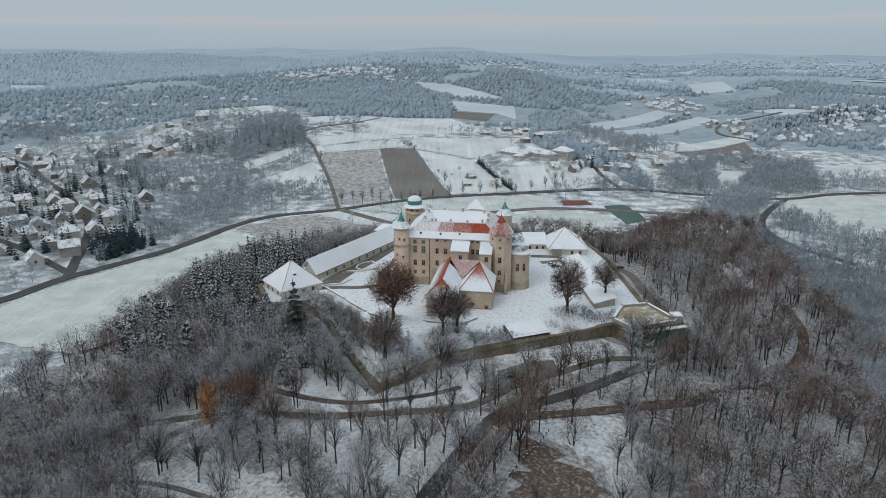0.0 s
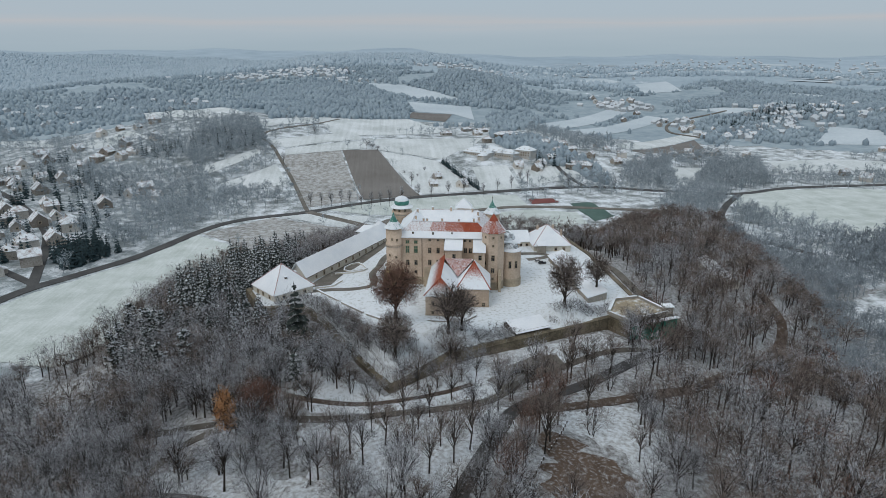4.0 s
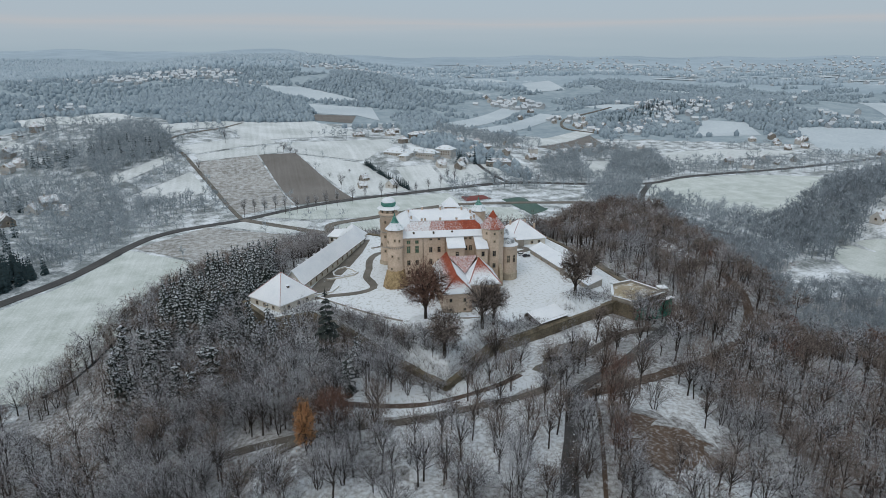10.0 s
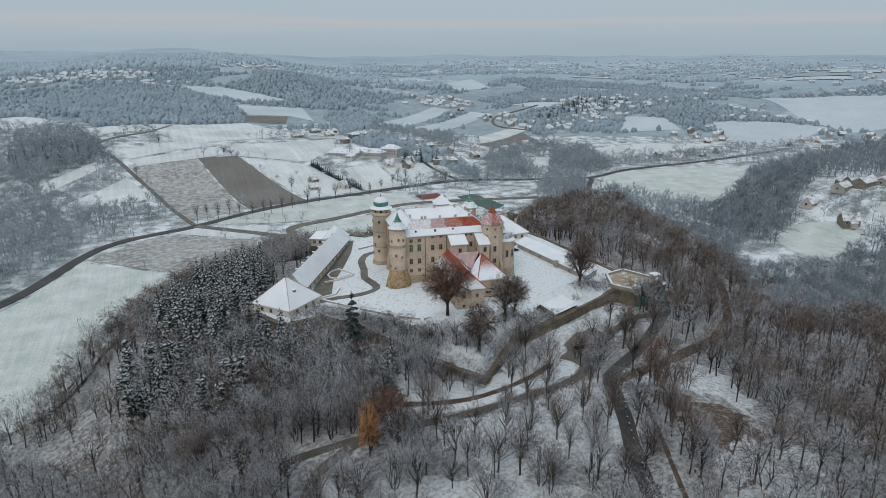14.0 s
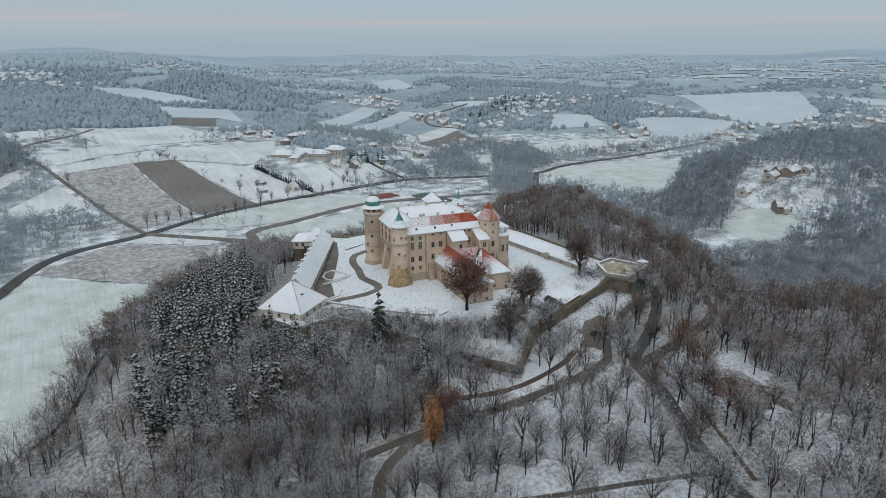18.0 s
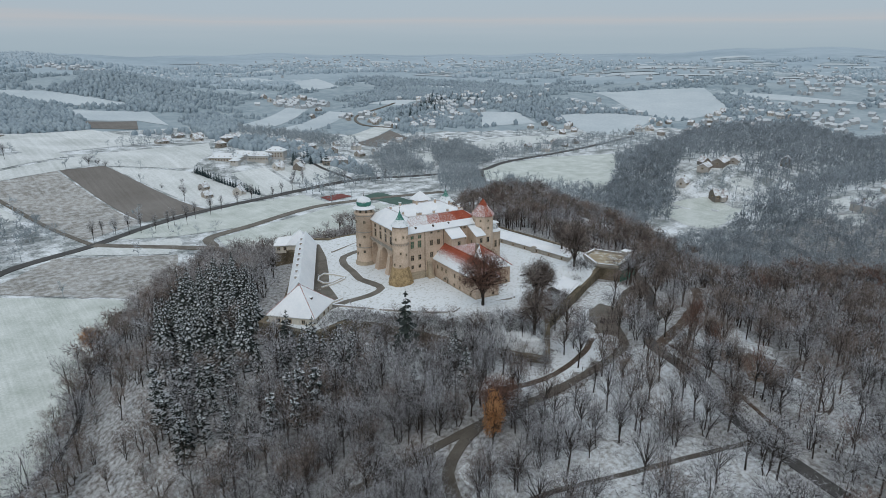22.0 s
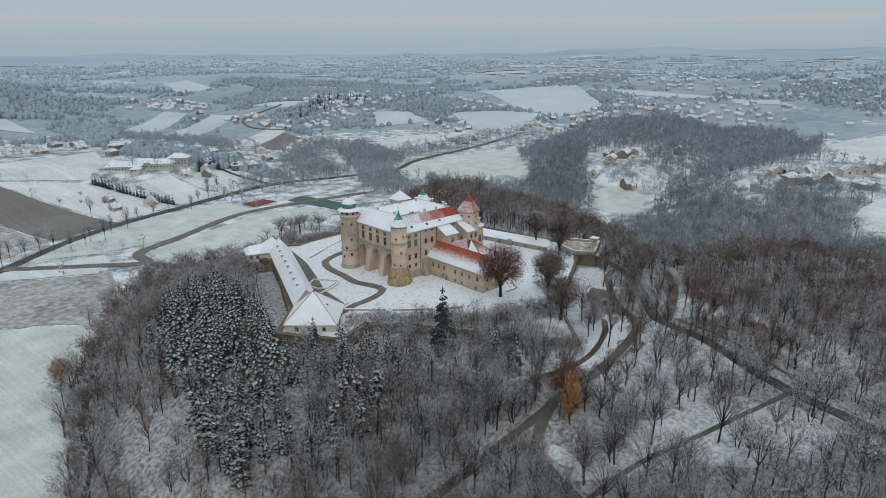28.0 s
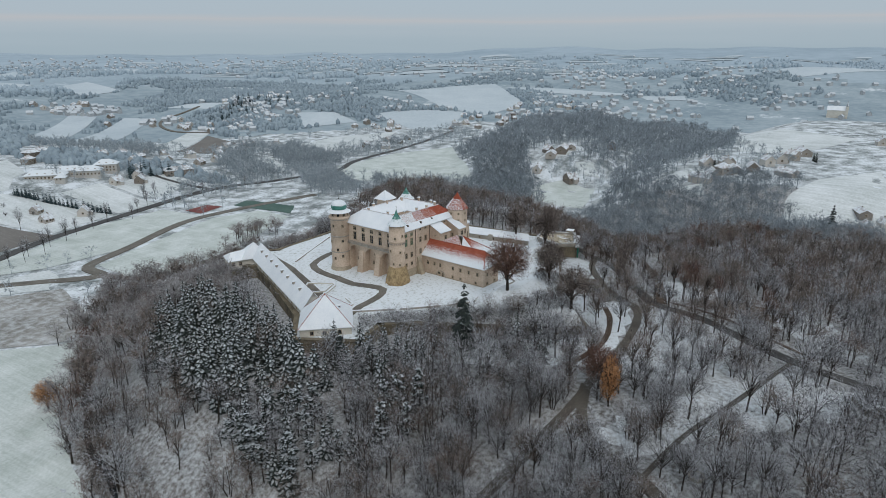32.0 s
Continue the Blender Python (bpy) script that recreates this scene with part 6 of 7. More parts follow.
KINDS += [round_tree(51, 25.0, 10.8, 70, 13500, 0.16, 1.1, 0.14), round_tree(52, 21.0, 8.2, 46, 4600, 0.13, 1.5, 0.16), round_tree(53, 20.0, 7.8, 46, 6000, 0.16, 1.2, 0.14), round_tree(54, 17.0, 3.2, 26, 2600, 0.17, 1.2, 0.03, 0.3)]
tree_at(8, "red", -19.7, 231.3, court(-19.7, 231.3) - 0.1, 20, 1.0, "broad copper beech with dry russet leaves on the lawn")
tree_at(9, "brown", 0.0, 219.6, court(0, 219.6) - 0.1, 70, 1.0, "broad leafless tree with dark limbs beside the annex")
tree_at(9, "brown", 5.4, 221.6, court(5.4, 221.6) - 0.1, 200, 0.85, "leafless tree with dark limbs beside the annex")
tree_at(10, "brown", -20.4, 202.0, court(-20.4, 202) - 0.1, 140, 0.95, "broad leafless tree at the tip of the bastion")
tree_at(10, "brown", 51.0, 241.2, court(51, 241.2) - 0.1, 10, 1.22, "tall dense-twigged tree near the casemates", 0.86)
tree_at(9, "brown", 73.5, 268.0, 1.0, 110, 0.9, "gnarled leafless tree beside the casemate row")
tree_at(10, "grey", 38.0, 382.0, land(38, 382), 10, 1.0)
TWIGS["orange"] = TWIG_ORANGE
tree_at(11, "orange", -71.6, 171.0, land(-71, 171), 0, 1.12, "slender larch with orange autumn needles")
for i, (x, y) in enumerate(((-160, 318), (-158, 326), (-150, 334), (-156, 341), (-147, 352), (-140, 352), (-137, 366), (-128, 372), (-124, 386), (-114, 390), (-112, 402), (-100, 408), (-97, 421), (-84, 428), (-76, 440), (-66, 440), (-62, 452), (-168, 300), (-164, 308), (-174, 288), (-160, 262), (-150, 255), (-165, 280), (-148, 290), (-155, 300), (-172, 268), (-144, 300), (-152, 270), (-142, 282))):
    tree_at((4, 7, 3)[i % 3], "brown", x, y, land(x, y) - 0.1, i * 67, 0.62 + 0.09 * (i % 4), "slender multi-stemmed alder beside the stream", 0.75)
TWIGS["rust"] = TWIG_RED
tree_at(8, "rust", -63.0, 177.0, land(-64, 176), 50, 0.68, "spreading tree with dry russet leaves beside the larch")
tree_at(10, "orange", -140.0, 383.0, land(-140, 383), 90, 0.72, "tree with rusty autumn leaves at the field's edge")

# conifers
CONS = [spruce(1, 17.0, 4.3, 9, 8), spruce(2, 14.5, 4.0, 8, 8), spruce(3, 19.5, 4.6, 10, 8), spruce(4, 11.0, 3.4, 7, 7), pine(5, 18.0), pine(6, 21.0)]
CON_MESH = [(tri_mesh("trunk", [c[0]], [BARK]), tri_mesh("foliage", list(c[1:]), [NEEDLE_DARK, NEEDLE]), tri_mesh("foliage", list(c[1:]), [NEEDLE_DARK, NEEDLE_DARK])) for c in CONS]


def conifer(k, x, y, size, z=None, dark=False):
    t = root("conifer", pose(x, y, (land(x, y) if z is None else z) - 0.1, 0, 0, (x * 37 + y * 11) % 360), "dark spruce with snow on its drooping boughs" if k < 4 else "tall pine with snow-laden needle clumps", "conifer", "conifers on the castle slope")
    t.scale = (size, size, size)
    part("trunk", CON_MESH[k][0], None, t)
    part("foliage", CON_MESH[k][2 if dark else 1], None, t)


conifer(2, -58.6, 232.1, 1.38, -4.0, True)
conifer(1, -92.1, 266.0, 1.1, -7.0, True)
for x, y, k, s in ((159, 333, 0, 0.9), (-38, 222, 3, 0.8), (-70, 262, 1, 0.8), (-48, 218, 0, 0.75), (-78, 250, 2, 0.8), (-66, 240, 0, 0.7), (-84.7, 241.2, 2, 0.9), (-79.3, 238.2, 2, 0.85), (-50.2, 213.2, 2, 0.85), (-72.6, 208.5, 0, 0.8), (-88, 272, 2, 0.9), (-73.2, 246.6, 0, 0.85)):
    conifer(k, x, y, s, None, x > 0)
for x, y, sz in ((290, 103, 1.15), (268, 86, 0.5), (264, 80, 0.6), (262, 92, 0.45), (505, 120, 0.6), (498, 118, 0.7), (362, 212, 0.4), (366, 216, 0.35), (352, 210, 0.4), (348, 214, 0.35), (410, 204, 0.7), (437, 300, 0.6), (460, 262, 0.7), (470, 280, 0.6)):
    conifer(1, x, y, sz, None, True)
conifer(1, -80.0, 266.0, 1.0)
rc = random.Random(12)
for poly, gap, kinds in zip(CONIFER_STANDS, (5.9, 6.0, 6.5, 6.2, 6.2, 7.0), ((0, 1, 2, 0), (0, 1, 2), (0, 1, 3), (4, 5, 4, 0), (1, 3), (5, 4, 4, 1))):
    for x, y in scattered(poly, gap, int(gap * 100), lambda x, y, r: not inside(x, y, FORT_OUT)):
        if x < -118 + rc.uniform(0, 14) or y > 300 or rc.random() < 0.8:
            conifer(rc.choice(kinds), x, y, rc.uniform(0.62, 1.1))

# ---- valley and distant trees ----
PUFF = [crown_tree(71, 14, 4.8, 0.3, 6, 58, 0.44, 2.7, 1, 1.0, False), crown_tree(72, 17, 4.4, 0.36, 6, 58, 0.44, 2.9, 1, 1.0, False), crown_tree(73, 11, 4.6, 0.2, 6, 54, 0.44, 2.5, 1, 1.0, False)]
FARKIND_TALL = [crown_tree(66, 17.5, 6.4, 0.30, 9, 300, 0.23, 2.1, 1, 1.0, False), crown_tree(67, 19.5, 5.8, 0.36, 9, 300, 0.23, 2.1, 1, 1.0, False), crown_tree(68, 16.0, 6.8, 0.24, 9, 300, 0.23, 2.1, 1, 1.0, False), crown_tree(69, 18.0, 5.8, 0.3, 9, 300, 0.23, 2.1, 2, 1.0, False)]
FARCON = [(w, join([a, b])) for w, a, b in (spruce(64, 13.0, 2.8, 7, 5), spruce(65, 10.0, 2.5, 6, 5))]


def tiny(seed, h, r, n):
    """A tree more than a kilometre off: an uneven rounded crown that reaches the ground."""
    rg = np.random.default_rng(seed)
    a = np.arange(n) * 2 * math.pi / n + rg.uniform(-0.3, 0.3, n)
    q = r * rg.uniform(0.75, 1.2, n)
    mid = np.stack([np.cos(a) * q, np.sin(a) * q, h * rg.uniform(0.42, 0.68, n)], 1)
    low = np.stack([np.cos(a) * q * 0.8, np.sin(a) * q * 0.8, np.zeros(n)], 1)
    v = np.concatenate([[[rg.uniform(-0.2, 0.2) * r, rg.uniform(-0.2, 0.2) * r, h]], mid, low])
    f = []
    for i in range(n):
        j = (i + 1) % n
        f += [(0, 1 + i, 1 + j), (1 + i, 1 + n + i, 1 + n + j), (1 + i, 1 + n + j, 1 + j)]
    return v, np.array(f)


TINY = [tiny(1, 10, 5.0, 4), tiny(2, 12, 4.8, 4), tiny(3, 8, 5.4, 5)]


def off_roads(x, y):
    return all(seg_dist(x, y, p) > h + 3 for p, h in ROADS)


def grove(name, label, points, kinds, mats, seed, lo=0.7, hi=1.2):
    rg = random.Random(seed)
    lists = [[] for _ in kinds]
    for x, y in points:
        lists[rg.randrange(len(kinds))].append((x, y, land(x, y) - 0.2))
    wood, twig = [], []
    for i, (k, pl) in enumerate(zip(kinds, lists)):
        if pl:
            wood.append(strew(k[0], np.array(pl), np.random.default_rng(seed + i), lo, hi))
            twig.append(strew(k[1], np.array(pl), np.random.default_rng(seed + i), lo, hi))
    return tagged(new(name, tri_mesh(name, [join(wood), join(twig)], mats)), label, "trees", "", "stuff")


def on_land(x, y, r):
    return off_fields(x, y) and off_roads(x, y)


EAST = [(400, 440), (470, 520), (560, 590), (760, 520), (1000, 380), (960, 290), (840, 262), (690, 200), (520, 200), (505, 225), (470, 250), (440, 300), (425, 330), (450, 352), (500, 345), (520, 372), (480, 402), (440, 412), (400, 402)]
EAST3 = [(290, 215), (300, 240), (330, 270), (400, 300), (470, 250), (505, 225), (470, 205), (430, 222), (395, 228), (330, 252)]
EAST4 = [(285, 350), (300, 345), (372, 352), (372, 392), (392, 452), (330, 440), (240, 425)]
EAST2 = [(300, 340), (340, 350), (372, 390), (390, 450), (330, 440), (290, 400)]
SOUTH = [(300, 280), (350, 290), (400, 250), (330, 225), (300, 250)]
# grey and far groups use the twig colours with haze in them
for key, pts in back.items():
    grove("woodland", {"grey": "leafless frosted wood behind the castle, paled with painted haze", "brown": "leafless brown wood behind the castle", "red": "trees with russet leaves behind the castle", "far": "grey wood in the hollow east of the hill, haze in its colour"}[key], pts, FARKIND_TALL, [TWIG_FAR, TWIG_FAR] if key == "far" else [BARK, {"red": TWIG_RED, "brown": TWIG_BROWN, "grey": TWIG_BACK}[key]], 120, 0.7, 1.15)
# stems too take the haze-coloured twig material
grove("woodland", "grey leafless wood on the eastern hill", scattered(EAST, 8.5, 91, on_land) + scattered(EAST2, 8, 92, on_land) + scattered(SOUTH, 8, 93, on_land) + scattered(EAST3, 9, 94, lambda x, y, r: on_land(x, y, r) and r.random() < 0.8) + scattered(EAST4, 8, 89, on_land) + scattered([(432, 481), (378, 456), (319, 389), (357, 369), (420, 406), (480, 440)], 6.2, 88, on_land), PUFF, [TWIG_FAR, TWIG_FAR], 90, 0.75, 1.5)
groups = []
def plant(poly, gap):
    groups.extend(scattered(poly, gap, int(abs(poly[0][0])) + int(gap), on_land))


plant([(-271, 819), (-262, 893), (-205, 920), (-172, 847), (-163, 780), (-204, 774), (-225, 727), (-249, 741)], 6.5)
plant([(-208, 710), (-165, 749), (-152, 746), (-176, 710), (-200, 692)], 6)
plant([(-320, 800), (-180, 862), (-165, 790), (-222, 742), (-320, 752)], 10)
plant([(-200, 662), (-112, 668), (-104, 610), (-190, 600)], 9)
plant([(-290, 560), (-190, 600), (-130, 585), (-180, 540), (-215, 470), (-260, 480)], 12)
plant([(-340, 640), (-230, 720), (-205, 680), (-290, 600)], 12)
plant([(220, 551), (314, 670), (389, 776), (471, 810), (399, 657), (343, 630), (272, 522), (253, 497), (236, 542)], 5.6)
plant([(256, 739), (344, 805), (291, 645), (243, 645)], 6)
plant([(286, 521), (322, 560), (303, 490), (340, 457), (316, 423), (303, 460)], 6)
plant([(171, 718), (228, 692), (215, 632), (161, 646)], 7)
plant([(-279, 632), (-205, 631), (-178, 556), (-239, 544)], 8)
plant([(-417, 744), (-219, 725), (-203, 643), (-300, 628)], 9)
plant([(-667, 979), (-340, 807), (-235, 738), (-270, 814), (-363, 868), (-475, 905), (-634, 1072), (-741, 1095)], 9)
plant([(400, 700), (600, 700), (590, 678), (470, 660), (400, 675)], 8)
plant([(215, 632), (300, 640), (330, 690), (400, 800), (380, 850), (300, 760), (230, 690)], 11)
plant([(230, 830), (330, 900), (320, 960), (220, 1060), (190, 1000)], 10)
plant([(260, 520), (330, 590), (310, 620), (262, 560)], 8)
plant([(250, 420), (310, 450), (350, 470), (300, 560), (270, 520)], 9)
plant([(530, 640), (640, 720), (800, 700), (700, 600)], 12)
plant([(-230, 470), (-210, 500), (-180, 540), (-200, 560), (-250, 500)], 9)
plant([(300, 760), (330, 850), (480, 880), (420, 790)], 12)
plant([(-90, 585), (-30, 612), (-28, 606), (-86, 580)], 13)
plant([(-110, 605), (-20, 632), (-18, 640), (-112, 612)], 14)
plant([(60, 655), (180, 690), (182, 680), (66, 648)], 13)
plant([(330, 350), (400, 372), (440, 352), (470, 330), (420, 300), (330, 300)], 11)
plant([(-420, 900), (-220, 940), (-200, 900), (-380, 860)], 12)
plant([(430, 230), (560, 200), (470, 130), (400, 180)], 15)
groups += [(x, y) for x, y in scattered([(-620, 420), (-620, 1000), (-200, 1000), (420, 960), (700, 900), (700, 600), (420, 640), (100, 560), (-250, 380), (-330, 330)], 11, 95, lambda x, y, r: r.random() < (0.26 if x < -120 else 0.02) + 2.2 * noise.noise((x / 75, y / 48, 2)) and on_land(x, y, r) and math.hypot(x, y) < 1050)]
NORTH_SLOPE = [(-108, 436), (-84, 466), (-58, 474), (-30, 486), (2, 486), (26, 480), (58, 500), (104, 512), (112, 490), (60, 462), (24, 446), (-14, 436), (-44, 424), (-76, 418)]
slope = scattered(NORTH_SLOPE, 8.5, 141, lambda x, y, r: off_roads(x, y) and r.random() < 0.9)
grove("slope_trees", "leafless brown trees below the north wing", slope[::2], FARKIND_TALL, [BARK, TWIG_BROWN], 142, 0.65, 1.0)
grove("slope_trees", "leafless grey trees below the north wing", slope[1::2], FARKIND_TALL, [BARK, TWIG_BACK], 143, 0.65, 1.0)
# valley stems and twigs share one colour lightened for haze
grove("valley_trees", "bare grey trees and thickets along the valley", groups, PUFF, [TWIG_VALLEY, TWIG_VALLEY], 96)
cons = scattered([(-268, 458), (-252, 497), (-225, 462), (-241, 421)], 5.5, 102, on_land) + scattered([(-330, 790), (-200, 830), (-185, 800), (-300, 765)], 12, 97) + scattered([(560, 1110), (800, 1250), (830, 1140), (700, 1100), (580, 1090)], 13, 98, lambda x, y, r: r.random() < 0.7)
cons += scattered([(-560, 420), (-560, 820), (-400, 760), (-280, 640), (-262, 470), (-275, 420)], 15, 99, lambda x, y, r: on_land(x, y, r) and r.random() < 0.55 + 1.2 * noise.noise((x / 40, y / 40, 4))) + scattered([(140, 735), (230, 735), (200, 770), (150, 765)], 16, 100)
cons += [(x + rc.uniform(-5, 5), y + rc.uniform(-6, 6)) for x, y in ((-690, 1068), (-704, 1133), (-600, 973), (-397, 576), (-403, 607), (-356, 529), (-337, 532), (-364, 604), (-337, 656), (-286, 645), (-275, 562), (-270, 530), (-412, 797), (-316, 649), (-309, 447), (-285, 445), (-258, 455), (-241, 439), (-245, 469), (-236, 470), (-228, 464), (-381, 700)) for _ in range(4)]
hedge = [(42 + 31 * k / 46 + (k % 2), 757 - 94 * k / 46) for k in range(47) if k not in (12, 13, 31, 32)]
grove("clipped_hedge", "dark clipped conifer hedge in a snowy garden", hedge, FARCON, [NEEDLE_FAR, NEEDLE_FAR], 104, 0.6, 0.85)
for i, (x, y) in enumerate(((-87, 600), (-78, 598), (-60, 594), (-49, 592), (-39, 591), (-22, 597), (74, 634), (122, 683), (129, 676), (-144, 746), (-119, 858), (2, 675), (216, 645), (169, 655), (-68, 597), (-31, 602), (-10, 612), (6, 618), (20, 628), (38, 634), (55, 640), (92, 652), (108, 660), (-96, 588))):
    tree_at((3, 6)[i % 2], "grey", x, y, land(x, y) - 0.1, i * 70, 0.85 + 0.1 * (i % 3), "tall slender roadside tree, leafless", 0.6)
for i, (x, y) in enumerate(((-50, 812), (-36, 802), (-42, 808), (19, 732), (-5, 720), (10, 712), (26, 700))):
    tree_at((2, 5)[i % 2], "grey", x, y, land(x, y) - 0.1, i * 70, (0.9, 0.65, 0.6, 0.4, 0.4, 0.35, 0.4)[i], "rounded leafless tree standing in a snowy field")
grove("conifer_rows", "dark conifers in hedges and village gardens", cons, FARCON, [BARK, NEEDLE_FAR], 101, 0.85, 1.45)

rd = random.Random(61)
far = [[[], [], []], [[], [], []]]


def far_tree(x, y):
    # trees past about 1850 m go to the woods coloured with more haze
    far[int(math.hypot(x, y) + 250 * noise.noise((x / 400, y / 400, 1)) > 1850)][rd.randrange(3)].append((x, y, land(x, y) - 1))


def plant_far(poly, gap):
    for x, y in scattered(poly, gap, int(gap + poly[0][1]), lambda x, y, r: off_fields(x, y)):
        far_tree(x, y)


for gap, poly in ((8.5, [(-711, 1215), (-689, 1299), (-625, 1385), (-549, 1438), (-451, 1397), (-340, 1016), (-466, 1206), (-581, 1195)]),
                  (8.5, [(-191, 931), (-230, 1096), (-330, 1400), (-200, 1480), (-87, 1440), (10, 1340), (26, 1165), (14, 1054), (-118, 1014)]),
                  (10, [(21, 1446), (105, 1585), (120, 1760), (260, 1800), (300, 1560), (266, 1415), (221, 1257), (164, 1250), (97, 1300)]),
                  (8, [(154, 1162), (250, 1264), (265, 1130), (160, 978), (122, 890), (150, 1061)]),
                  (7.5, [(118, 860), (189, 947), (208, 822), (232, 727), (223, 668), (184, 722), (157, 786), (127, 817)]),
                  (10, [(555, 1172), (621, 1182), (716, 1117), (686, 1035), (616, 964), (541, 1003), (480, 936), (494, 1037)]),
                  (9.5, [(579, 1388), (809, 1478), (940, 1349), (848, 1213), (664, 1207), (596, 1289)]),
                  (8, [(789, 1060), (860, 1009), (942, 860), (831, 774), (757, 859), (756, 994)]),
                  (9, [(1227, 822), (1247, 735), (1178, 581), (1101, 561), (1164, 746)]),
                  (11, [(840, 1748), (1092, 1481), (1139, 1217), (932, 1074), (801, 1521)]),
                  (16, [(-2300, 2800), (-1900, 3300), (-1400, 3500), (-560, 3350), (-520, 2300), (-560, 1800), (-800, 1600), (-1050, 1750), (-1350, 2000)]),
                  (14, [(-450, 2000), (-100, 2150), (250, 2300), (300, 2700), (-480, 2800)])):
    plant_far(poly, gap)


def wooded(x, y, r):
    """Whether woods or hedgerows stand there; closed woods to the north-west, open farmland to the north-east."""
    west = smooth_step(18, -8, math.degrees(math.atan2(x, y)))
    return noise.noise((x / 330, y / 170, 5)) + 0.45 * noise.noise((x / 70, y / 50, 9)) > 0.10 - 0.38 * west and r.random() < 0.9 and off_fields(x, y)


SECTOR = [(-1150, 1000), (-800, 700), (-620, 1000), (-200, 1040), (300, 1000), (720, 900), (1000, 560), (1080, 150), (1700, 100), (1900, 700), (1500, 1500), (700, 2000), (-300, 2000), (-1200, 1700)]
BEYOND = [(-1200, 1700), (-300, 2000), (700, 2000), (1500, 1500), (1900, 700), (1800, -100), (3300, -100), (3200, 1500), (2400, 2500), (1000, 3200), (-500, 3300), (-1500, 2600)]
for x, y in scattered(SECTOR, 13.5, 131, wooded) + scattered(BEYOND, 26, 132, wooded):
    far_tree(x, y)
# nearer and farther woods, both with haze painted into the colour
for lists, mt, size in zip(far, (FARWOOD, FARTHER_WOOD), (0.84, 1.3)):
    tagged(new("far_woods", tri_mesh("far_woods", [join([strew(k, np.array(pl), np.random.default_rng(i), 0.75 * size, 1.3 * size) for i, (k, pl) in enumerate(zip(TINY, lists))])], [mt], True)), "distant woods on the rolling hills, haze in their colour", "woods", "", "stuff")

# ---- houses ----
HOUSEWALL = material("rendered_house_wall", (0.20, 0.175, 0.15), (0.56, 0.53, 0.49), 0.9, 0.05, 1.0, 0.3, rand=1.4)
# far houses: walls greyed and snowy roofs dimmed by haze in the colour
FARWALL = material("haze_greyed_far_house_wall", (0.34, 0.36, 0.38), (0.48, 0.50, 0.51), 0.9, 0.02, 0.4, 0.5)
FARROOF = material("haze_dimmed_far_roof", (0.46, 0.50, 0.54), (0.66, 0.69, 0.71), 0.85, 0.02, 0.4, 0.5)
HOUSEROOF = material("snowy_house_roof", (0.14, 0.085, 0.07), (0.27, 0.17, 0.14), 0.85, 0.2, 1.5, 0.5, snow=0.61, snow_size=0.3, rand=0.6, gain=5.0)


CREAM = material("cream_rendered_wall", (0.42, 0.40, 0.37), (0.55, 0.53, 0.50), 0.9, 0.2, 1.5, 0.4)
HOTELROOF = material("snow_dusted_brown_roof", (0.22, 0.13, 0.10), (0.32, 0.20, 0.16), 0.85, 0.2, 1.5, 0.5, snow=0.66, snow_size=0.3)


def house(w, d, h, pitch, hip=0.0, wing_part=False):
    t = root("house", pose(0, 0, -60), "rendered family house under a snowy pitched roof", "house", "houses of the valley")
    rise = d / 2 * pitch
    s = Shape().box(-w / 2, -d / 2, -1.5, w / 2, d / 2, h)
    if hip < 0.1:
        s.add([(x, y, z) for x in (-w / 2, w / 2) for y, z in ((-d / 2, h), (d / 2, h), (0, h + rise))], [(0, 2, 1), (3, 4, 5)])
    part("wall", s, HOUSEWALL, t)
    o, k = 0.5, w / 2 * hip
    e = h - o * pitch + 0.15
    r = Shape()
    r.slab([(-w / 2 - o, -d / 2 - o, e), (w / 2 + o, -d / 2 - o, e), (w / 2 + o - k, 0, h + rise + 0.2), (-w / 2 - o + k, 0, h + rise + 0.2)], 0.25)
    r.slab([(w / 2 + o, d / 2 + o, e), (-w / 2 - o, d / 2 + o, e), (-w / 2 - o + k, 0, h + rise + 0.2), (w / 2 + o - k, 0, h + rise + 0.2)], 0.25)
    if hip > 0.1:
        r.slab([(w / 2 + o, -d / 2 - o, e), (w / 2 + o, d / 2 + o, e), (w / 2 + o - k, 0, h + rise + 0.2)], 0.25)
        r.slab([(-w / 2 - o, d / 2 + o, e), (-w / 2 - o, -d / 2 - o, e), (-w / 2 - o + k, 0, h + rise + 0.2)], 0.25)
    part("roof", r, HOUSEROOF, t)
    part("chimney", Shape().box(w * 0.15, -0.4, h, w * 0.15 + 0.8, 0.4, h + rise + 1.1), STONE, t)
    for x in (-w * 0.3, w * 0.05, w * 0.32):
        window(t, x, -d / 2, h * 0.55, 0, 1.3, 1.4)
    window(t, -w / 2, 0, h * 0.6, -90, 1.3, 1.4)
    window(t, w / 2, 0, h + rise * 0.25, 90, 1.2, 1.3)
    part("door", Shape().box(w * 0.18, -d / 2 - 0.08, 0, w * 0.18 + 1.0, -d / 2 + 0.05, 2.1), DARKWOOD, t)
    if wing_part:
        part("porch", Shape().box(-w * 0.1, -d / 2 - 2.4, -1, w * 0.25, -d / 2, 2.6), HOUSEWALL, t)
        part("porch_roof", Shape().slab([(-w * 0.15, -d / 2 - 2.9, 2.6), (w * 0.3, -d / 2 - 2.9, 2.6), (w * 0.3, -d / 2, 3.6), (-w * 0.15, -d / 2, 3.6)], 0.2), HOUSEROOF, t)
    return t


